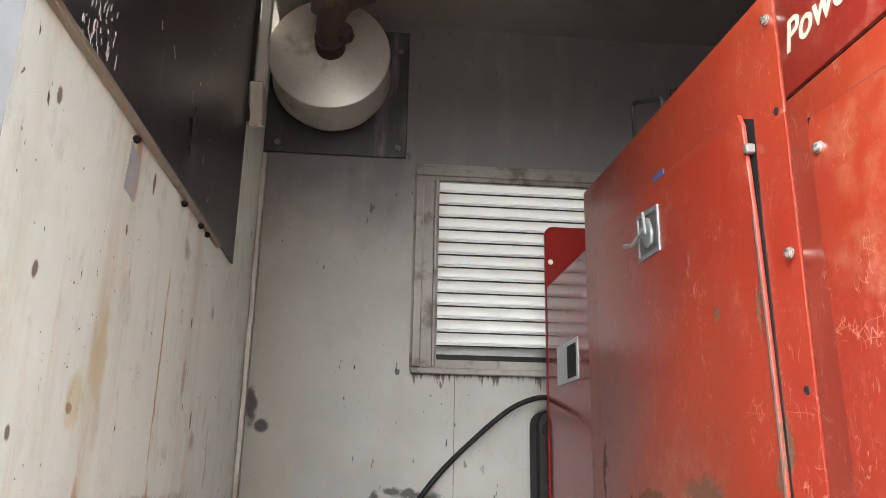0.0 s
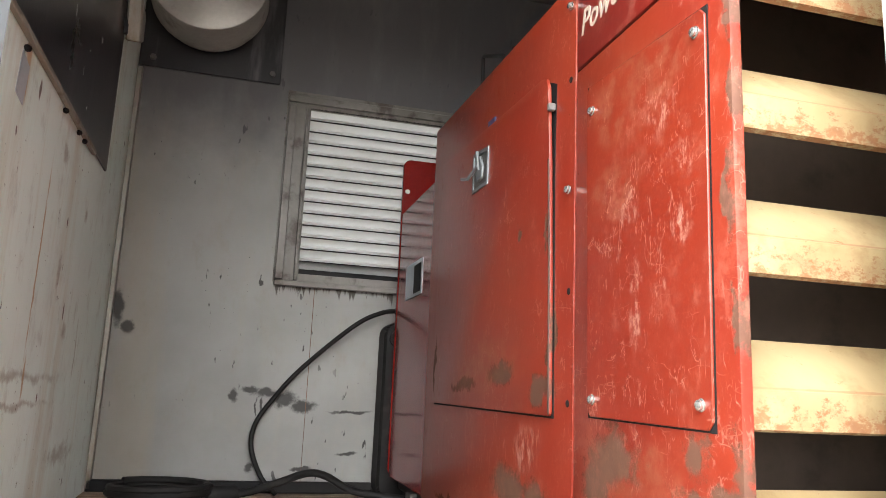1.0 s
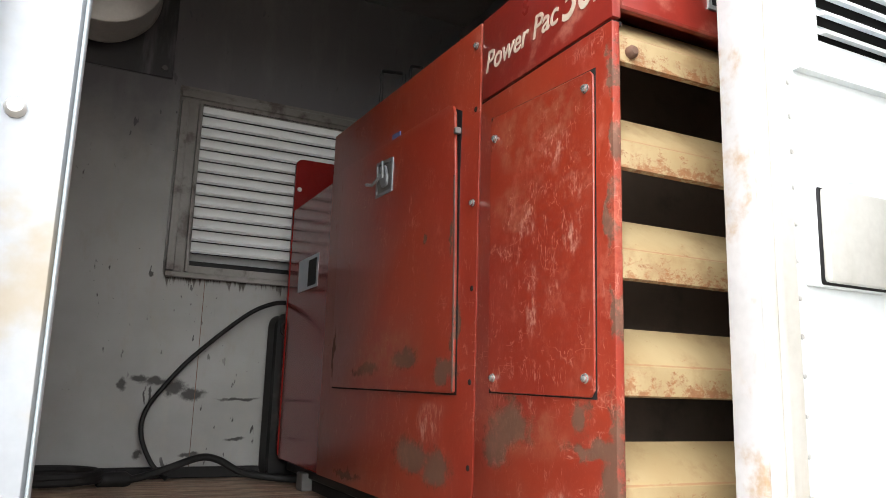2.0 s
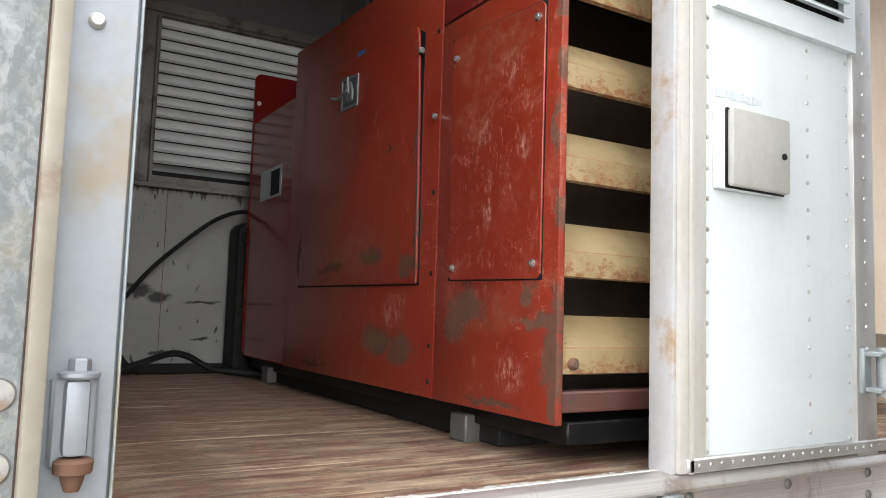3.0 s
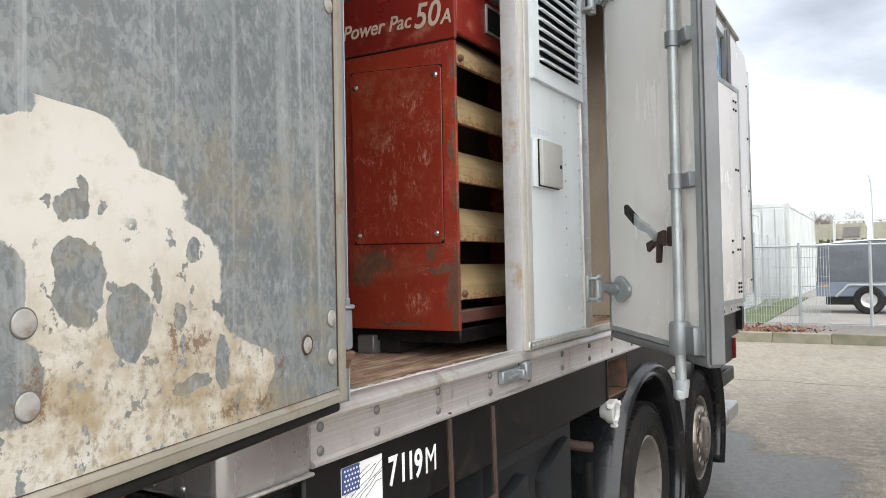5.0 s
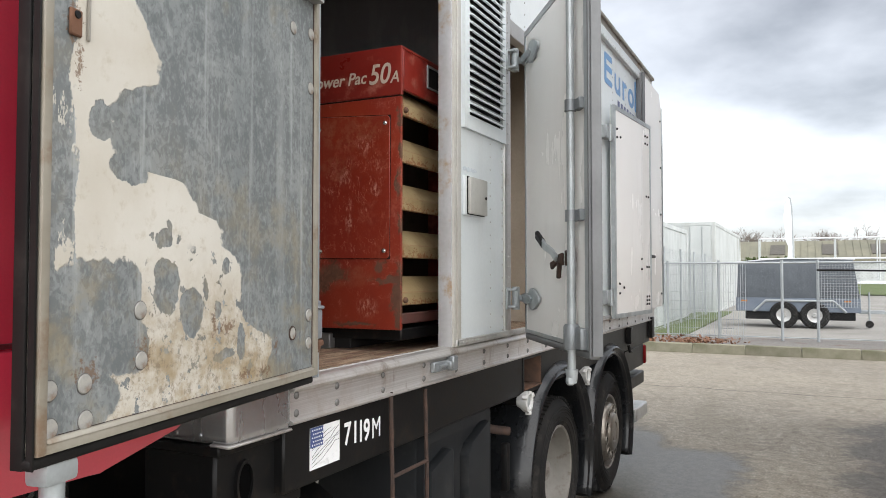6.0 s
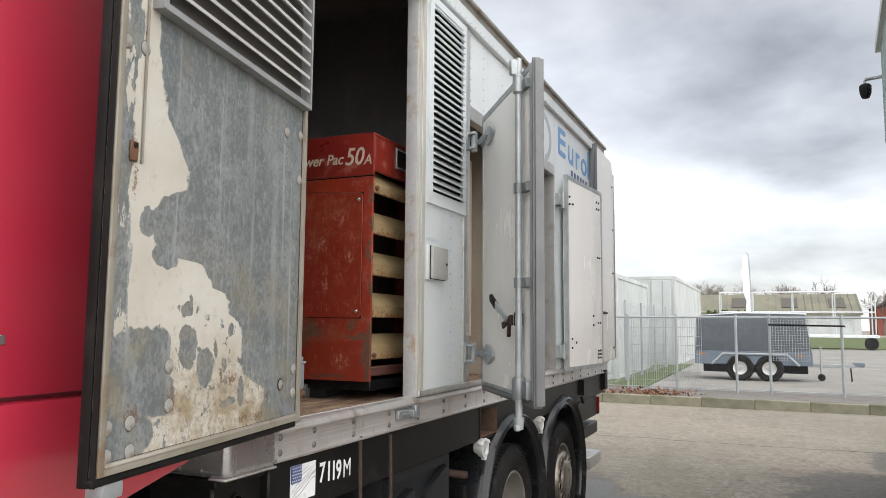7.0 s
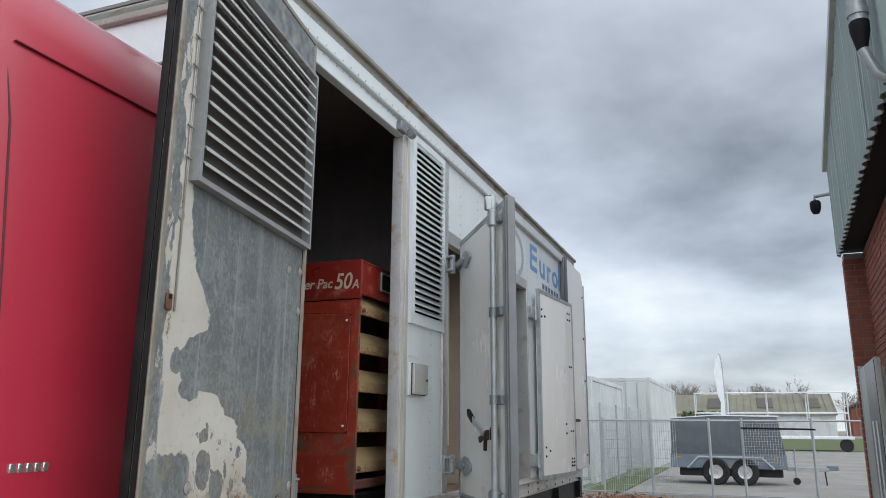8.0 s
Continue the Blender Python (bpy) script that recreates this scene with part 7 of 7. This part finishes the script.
lines += [((16.6, 2.2, z), (32.2, 1.9, z)) for z in np.arange(0.2, 2.31, 0.2)]
tagged(part("mesh_wire", wires(lines, 0.003), FENCE, side_fence, smooth=False), kind="stuff")


def container(name, x0, x1, y0, y1, h, label):
    c = thing(name, ((x0 + x1) / 2, (y0 + y1) / 2, 0.1), label, "container", "white containers")
    b = bmesh.new()
    n = int((x1 - x0) / 0.14)
    top = [(x0 + (x1 - x0) * k / n, y0 + (0.0 if (k // 2) % 2 else 0.025)) for k in range(n + 1)]
    prism(top + [(x1, y1), (x0, y1)], h - 0.3, "z", 0.25, 0.0, b)
    part("corrugated_body", b, CONTAINER, c)
    for z in (0.1, h - 0.06):
        part("frame_rail", box(x0 - 0.02, x1 + 0.02, y0 - 0.02, y0 + 0.1, z, z + 0.14, 0.01), CONTAINER, c)
        part("frame_rail", box(x0 - 0.02, x0 + 0.08, y0, y1, z, z + 0.14, 0.01), CONTAINER, c)
    part("container_roof", box(x0, x1, y0, y1, h - 0.02, h + 0.03, 0.0), CONTAINER, c)
    for x, y in ((x0, y0), (x1, y0), (x0, y1)):
        part("corner_post", box(x - 0.03, x + 0.1, y - 0.03, y + 0.1, 0.1, h + 0.08, 0.01), CONTAINER, c)
    for k in range(2):
        yy = y0 + (y1 - y0) * (0.27 + 0.46 * k)
        d = part("end_door", box(x0 - 0.035, x0 - 0.002, yy - 0.5, yy + 0.5, 0.3, h - 0.1, 0.01), CONTAINER, c)
        for dy in (-0.2, 0.25):
            part("door_rod", tube([(x0 - 0.06, yy + dy, 0.3), (x0 - 0.06, yy + dy, h - 0.1)], 0.018, 6), FENCE, d)
    return c


container("container", 19.6, 25.6, 2.45, 4.85, 3.05, "white weathered steel container behind the fence")
container("container", 28.9, 41.0, 1.85, 4.3, 3.55, "tall white steel container behind the fence")

# tandem trailer
TX = 21.4
trl = thing("trailer", (TX + 0.7, -1.1, 0.1), "blue tandem trailer with a grey tarpaulin", "trailer")
part("trailer_bed", box(TX, TX + 1.5, -2.62, 0.52, 0.55, 0.95, 0.02), TRAILER_BLUE, trl)
b = prism([(-2.60, 0.93), (0.50, 0.93), (0.46, 1.93), (-0.8, 2.02), (-2.45, 1.99)], 1.5, "x", TX, 0.03, seg=2)
bmesh.ops.subdivide_edges(b, edges=[e for e in b.edges if e.calc_length() > 0.6], cuts=3, use_grid_fill=True)
part("tarpaulin", b, TARP, trl, "grey tarpaulin cover")
part("tarp_roof", prism([(-2.5, 1.99), (-0.8, 2.025), (0.48, 1.94), (0.48, 1.965), (-0.8, 2.06), (-2.5, 2.03)], 1.52, "x", TX - 0.01, 0.004), FLAG_WHITE, trl)
for y in (-0.72, -1.50):
    w = part("wheel", lathe([(TX - 0.06, 0.0001), (TX - 0.06, 0.05), (TX - 0.02, 0.07), (TX - 0.02, 0.14), (TX - 0.035, 0.175), (TX - 0.045, 0.190), (TX + 0.16, 0.19)], 24, "x", (0, y, 0.46)), ALU, trl, "small wheel with a silver rim")
    part("tyre", lathe([(TX, 0.18), (TX - 0.05, 0.193), (TX - 0.07, 0.25), (TX - 0.065, 0.33), (TX - 0.02, 0.375), (TX + 0.15, 0.375), (TX + 0.18, 0.22)], 30, "x", (0, y, 0.46)), TYRE, w)
# dark box added under the bed to stand for the shadow there
part("under_bed_shade", box(TX + 0.25, TX + 1.3, -2.5, 0.3, 0.32, 0.56, 0.02), DARK, trl)
b = tube([(TX - 0.02, 0.05, 0.55), (TX - 0.02, -0.26, 0.86), (TX - 0.02, -1.96, 0.86), (TX - 0.02, -2.27, 0.55)], 0.035, 8)
part("wheel_guard", b, FENCE, trl)
part("drawbar", box(TX + 0.65, TX + 0.80, -3.7, -2.6, 0.50, 0.60, 0.01), FENCE, trl)
part("tow_hitch", box(TX + 0.66, TX + 0.78, -3.95, -3.65, 0.53, 0.66, 0.02), TRAILER_BLUE, trl)
part("jockey_wheel", lathe([(-0.04, 0.0001), (-0.04, 0.10), (0.04, 0.10), (0.04, 0.0001)], 18, "x", (TX + 0.6, -2.85, 0.22)), TYRE, trl)
part("jockey_post", tube([(TX + 0.6, -2.85, 0.25), (TX + 0.6, -2.85, 1.1)], 0.025, 8), FENCE, trl)
part("stay", tube([(TX + 0.7, -3.6, 0.5), (TX + 0.7, -3.62, 0.12)], 0.02, 6), DARK, trl)
for y in (0.3, -2.3):
    part("side_reflector", box(TX - 0.012, TX, y - 0.08, y + 0.08, 0.82, 0.87, 0.0), surface("amber_reflector", (0.5, 0.2, 0.02), (0.45, 0.16, 0.02), 0.3), trl)

# white frame trailer far off
far = thing("frame_trailer", (58, -6, 0.1), "white open frame trailer on the lawn", "trailer")
part("trailer_deck", box(58, 60.2, -8.6, 2.0, 0.95, 1.15, 0.02), FLAG_WHITE, far)
for y in (-8.4, -5.9, -3.2, -0.5, 1.8):
    part("frame_hoop", tube([(58.1, y, 1.1), (58.1, y, 4.2), (60.1, y, 4.2), (60.1, y, 1.1)], 0.05, 6), CONTAINER, far)
for z in (4.2, 2.75):
    part("frame_bar", tube([(58.1, -8.4, z), (58.1, 1.8, z)], 0.05, 6), FLAG_WHITE, far)
for y in (-8.1, -3.4):
    part("wheel", lathe([(57.9, 0.0001), (57.9, 0.25), (57.88, 0.4), (58.1, 0.45), (58.2, 0.0001)], 20, "x", (0, y, 0.55)), TYRE, far)

# long hall, hedge, flag, trees
hall = thing("long_hall", (154, -4, 0), "long low hall with a weathered sheet roof", "hall")
part("hall_wall", box(150, 168, -16.7, 30, 0, 4.6, 0.0), CONTAINER, hall)
roof = part("hall_roof", prism([(149.4, 4.3), (159, 8.1), (168.6, 4.3), (168.6, 4.0), (149.4, 4.0)], 47.3, "y", -17.0, 0.0), ROOF_SHEET, hall)
for y in np.arange(-16.75, 30, 1.25):
    part("roof_rib", tube([(149.4, float(y), 4.36), (159, float(y), 8.16)], 0.09, 4), ROOF_SHEET, roof)
for y in (-14.6, -6.6, 2.2):
    part("roof_light", box(-2.6, 2.6, y, y + 2.6, 0.0, 0.12, 0.0, m=Matrix.Translation((154.2, 0, 6.25)) @ Matrix.Rotation(radians(-21.6), 4, "Y")), surface("grey_roof_light", (0.10, 0.09, 0.075), (0.08, 0.072, 0.06), 0.6), roof)
b = bmesh.new()
for k in range(900):
    r = random.uniform(0.08, 0.20)
    m = Matrix.Translation((60 + random.uniform(-0.5, 0.5), random.uniform(-0.6, 2.8), random.uniform(0.3, 2.85))) @ pose(0, 0, 0, random.uniform(0, 360), random.uniform(0, 360), 0)
    bmesh.ops.create_cone(b, segments=4, radius1=r, radius2=0.02, depth=r, matrix=m)
tagged(part("hedge", b, HEDGE, smooth=False), "clipped dark green hedge", "hedge", kind="stuff")
flag_thing = thing("beach_flag", (40.5, -0.3, 0.1), "tall white feather flag on a pole", "flag")
part("flag_pole", tube(curve_points([(40.5, -0.72, 0.1), (40.5, -0.72, 3.9), (40.5, -0.66, 5.3), (40.5, -0.56, 5.55)]), 0.03, 6), FENCE, flag_thing)
part("flag_cloth", prism([(-0.71, 1.9), (-0.45, 2.4), (-0.50, 3.0), (-0.36, 3.4), (-0.34, 4.0), (-0.27, 4.5), (-0.34, 4.9), (-0.36, 5.2), (-0.54, 5.53), (-0.63, 5.3), (-0.70, 4.1)], 0.02, "x", 40.49, 0.004), FLAG_WHITE, flag_thing)


def bare_tree(x, y, h, seed):
    """A leafless tree: a tapered trunk that forks into finer and finer twigs."""
    rng = random.Random(seed)
    t = thing("tree", (x, y, 0), "bare leafless winter tree on the horizon", "tree", "bare trees on the horizon")
    tb, cb = bmesh.new(), bmesh.new()

    def limb(bmx, p, way, length, r, level):
        q = p + way * length
        s = way.orthogonal().normalized()
        u = way.cross(s)
        n = 5 if level < 2 else 3
        rows = [[bmx.verts.new(c + rr * (math.cos(2 * math.pi * k / n) * s + math.sin(2 * math.pi * k / n) * u)) for k in range(n)] for c, rr in ((p, r), (q, r * 0.6))]
        for k in range(n):
            bmx.faces.new((rows[0][k], rows[0][(k + 1) % n], rows[1][(k + 1) % n], rows[1][k]))
        if level < 5:
            for _ in range(3 if level > 0 else 4):
                turn = Vector((rng.uniform(-1, 1), rng.uniform(-1, 1), rng.uniform(-0.3, 0.8))).normalized()
                limb(cb, p + way * length * rng.uniform(0.6, 1.0), (way + turn * 0.75).normalized(), length * rng.uniform(0.6, 0.82), max(r * 0.58, 0.026), level + 1)

    limb(tb, Vector((x, y, 0)), Vector((rng.uniform(-0.05, 0.05), rng.uniform(-0.05, 0.05), 1)).normalized(), h * 0.30, h * 0.022, 0)
    part("trunk", tb, BARK, t, smooth=False)
    part("crown", cb, BARK, t, smooth=False)


for k, (y, h) in enumerate(((12.0, 18.5), (8.0, 15.5), (5.0, 15.0), (-3.5, 16.5), (-8.0, 16.0), (-11.0, 17.0), (-26.5, 14.5), (-29, 14), (-33, 15), (24, 15))):
    bare_tree(200, y, h, 40 + k)

# low far buildings, to close the horizon
for y0, y1, h, x in ((30, 90, 5.5, 190), (-70, -36, 4.5, 230), (-140, -75, 5.0, 240)):
    f = thing("far_building", (x + 10, (y0 + y1) / 2, 0), "low pale building on the horizon", "building")
    part("wall", box(x, x + 20, y0, y1, 0, h, 0.0), CONTAINER, f)
    part("roof", box(x - 0.5, x + 20.5, y0 - 0.5, y1 + 0.5, h, h + 0.5, 0.0), ROOF_SHEET, f)

brown = thing("far_building", (205, -30, 0), "brown brick building behind the hall", "building")
part("wall", box(200, 215, -44, -25, 0, 6.6, 0.0), BRICK, brown)
part("roof", prism([(-44.5, 6.4), (-24.6, 6.4), (-27.5, 8.0), (-41.5, 8.0)], 15.6, "x", 199.7, 0.0), OLD_RUST, brown)

# ---- brick building with sheet cladding ----
hallb = thing("brick_building", (4.5, -6.0, 0), "red brick building with grey-green sheet cladding", "building")
BD = Matrix.Translation((7.8, -2.885, 0)) @ Matrix.Rotation(radians(177.1), 4, "Z")
# own axes: x runs from the far corner along the lane, +y points into the building
BL, BH = 5.55, 3.78
part("core_wall", box(0.0, BL, 0.23, 9, 0, BH, 0.0), MORTAR, hallb, "", BD)
bx, bz = 0.22, 0.0735
course = mesh_of("brick", box(0.0, bx - 0.011, 0.0, 0.05, 0.0, bz - 0.011, 0.003), BRICK)
wallb = part("brick_wall", box(0.001, BL - 0.01, 0.210, 0.235, 0.0, BH - 0.01, 0.0), MORTAR, hallb, "red brick wall", BD)
joined = bmesh.new()
single = 0
for j in range(int(BH / bz)):
    for i in range(27):
        x = i * bx - (bx / 2 if j % 2 else 0)
        w0, w1 = max(x, 0.0), min(x + bx - 0.011, BL)
        if w1 - w0 < 0.03:
            continue
        dy = 0.2 + random.uniform(-0.002, 0.002)
        if single < 300 and i < 12 and 18 < j < 50:
            single += 1
            piece("brick", course, wallb, BD @ Matrix.Translation((w0, dy, j * bz)) @ Matrix.Diagonal(((w1 - w0) / (bx - 0.011), 1, 1, 1)))
        else:
            vs = [joined.verts.new(c) for c in ((w0, dy, j * bz), (w1, dy, j * bz), (w1, dy, j * bz + bz - 0.011), (w0, dy, j * bz + bz - 0.011), (w0, 0.24, j * bz), (w1, 0.24, j * bz), (w1, 0.24, j * bz + bz - 0.011), (w0, 0.24, j * bz + bz - 0.011))]
            for f in ((0, 1, 2, 3), (0, 4, 5, 1), (1, 5, 6, 2), (2, 6, 7, 3), (3, 7, 4, 0)):
                joined.faces.new([vs[q] for q in f])
pier = box(0.004, 0.207, -0.014, 0.22, 0.0, BH - 0.05, 0.0)
for f in pier.faces:
    f.material_index = 1
for j in range(int(BH / bz) - 1):
    w = 0.104 if j % 2 else 0.211
    z0, z1 = j * bz, j * bz + bz - 0.011
    box(0.0, w, -0.022, 0.085, z0, z1, 0.0, pier)
    if j % 2:
        box(0.115, 0.215, -0.022, 0.19, z0, z1, 0.0, pier)
    else:
        box(0.115, 0.215, 0.096, 0.20, z0, z1, 0.0, pier)
pier_ob = tagged(part("corner_pier", pier, BRICK, wallb, "", BD, smooth=False), kind="stuff")
pier_ob.data.materials.append(MORTAR)
tagged(part("bricks", joined, BRICK, wallb, "", BD, smooth=False), kind="stuff")
b = bmesh.new()
n = 112
rows = []
for k in range(n + 1):
    x = -0.05 + (BL + 0.05) * k / n
    rows.append((x, -0.03 if k % 4 in (0, 1) else -0.07, 3.74, 4.92 + 0.15 * x))
for (x0, o0, a0, t0), (x1, o1, a1, t1) in zip(rows, rows[1:]):
    b.faces.new([b.verts.new(c) for c in ((x0, o0, a0), (x1, o1, a1), (x1, o1, t1), (x0, o0, t0))])
clad = part("cladding", b, CLADDING, hallb, "grey-green profiled sheet cladding", BD, smooth=False)
clad.modifiers.new("thick", "SOLIDIFY").thickness = 0.01
# soffit in near-black: the overhang's shadow is put into its colour
part("shaded_soffit", box(-0.04, BL, -0.018, 0.4, 3.79, 3.83, 0.0), DARK, hallb, "", BD)
part("upper_wall", prism([(-0.04, 3.84), (BL, 3.84), (BL, 5.74), (-0.04, 4.9)], 9.0, "y", -0.012, 0.0), CLADDING, hallb, "", BD)
part("verge_trim", prism([(-0.10, 4.88), (-0.10, 4.98), (BL, 5.83), (BL, 5.73)], 0.06, "y", -0.12, 0.004), CONTAINER, hallb, "pale roof verge trim", BD)
part("drain_pipe", tube([(5.30, -0.16, 5.66), (5.30, -0.16, 4.16)], 0.055, 14), GALV, hallb, "", BD)
for z in (4.22, 4.60):
    part("pipe_collar", lathe([(-0.02, 0.058), (-0.02, 0.064), (0.02, 0.064), (0.02, 0.058)], 16, "z", (5.30, -0.16, z)), GALV, hallb, "", BD)
part("pipe_funnel", lathe([(0.0, 0.028), (0.03, 0.034), (0.14, 0.058), (0.20, 0.060), (0.21, 0.055)], 16, "z", (5.30, -0.16, 3.95)), DARK, hallb, "", BD)
part("drain_pipe", tube([(5.30, -0.16, 3.97), (5.30, -0.10, 3.80), (5.30, 0.12, 3.62), (5.30, 0.14, 0.0)], 0.035, 10), GALV, hallb, "", BD)
seccam = part("security_camera", lathe([(-0.11, 0.0001), (-0.105, 0.04), (-0.05, 0.062), (0.0, 0.066), (0.04, 0.066), (0.06, 0.05), (0.065, 0.0001)], 16, "z", (-0.06, -0.24, 4.44)), DARK, hallb, "dark dome camera on an arm", BD)
part("camera_arm", tube([(-0.06, -0.24, 4.50), (-0.06, -0.24, 4.56), (-0.04, -0.05, 4.57)], 0.022, 8), FENCE, hallb, "", BD)
board = thing("sign_board", (6.2, -2.7, 0.0), "pale upright sign board beside the brick wall", "sign")
SB = BD @ Matrix.Translation((1.50, -0.09, 0.0))
part("board_panel", box(0.0, 1.5, 0.0, 0.05, 0.25, 2.27, 0.008), SIGN, board, "", SB)
part("board_edge", box(-0.03, 0.0, -0.01, 0.055, 0.25, 2.30, 0.005), FENCE, board, "", SB)
part("dark_panel", box(0.62, 1.49, -0.006, 0.001, 0.27, 2.25, 0.001), BLACK_PANEL, board, "black panel with white bars", SB)
for u in (0.80, 1.12):
    part("plain_bar", prism(rect(u, u + 0.12, 0.5, 1.75), 0.002, "y", -0.009, 0.0), LETTER_WHITE, board, "", SB)
for u in (0.1, 1.35):
    part("board_post", box(u, u + 0.06, 0.052, 0.082, 0.0, 2.2, 0.004), FENCE, board, "", SB)
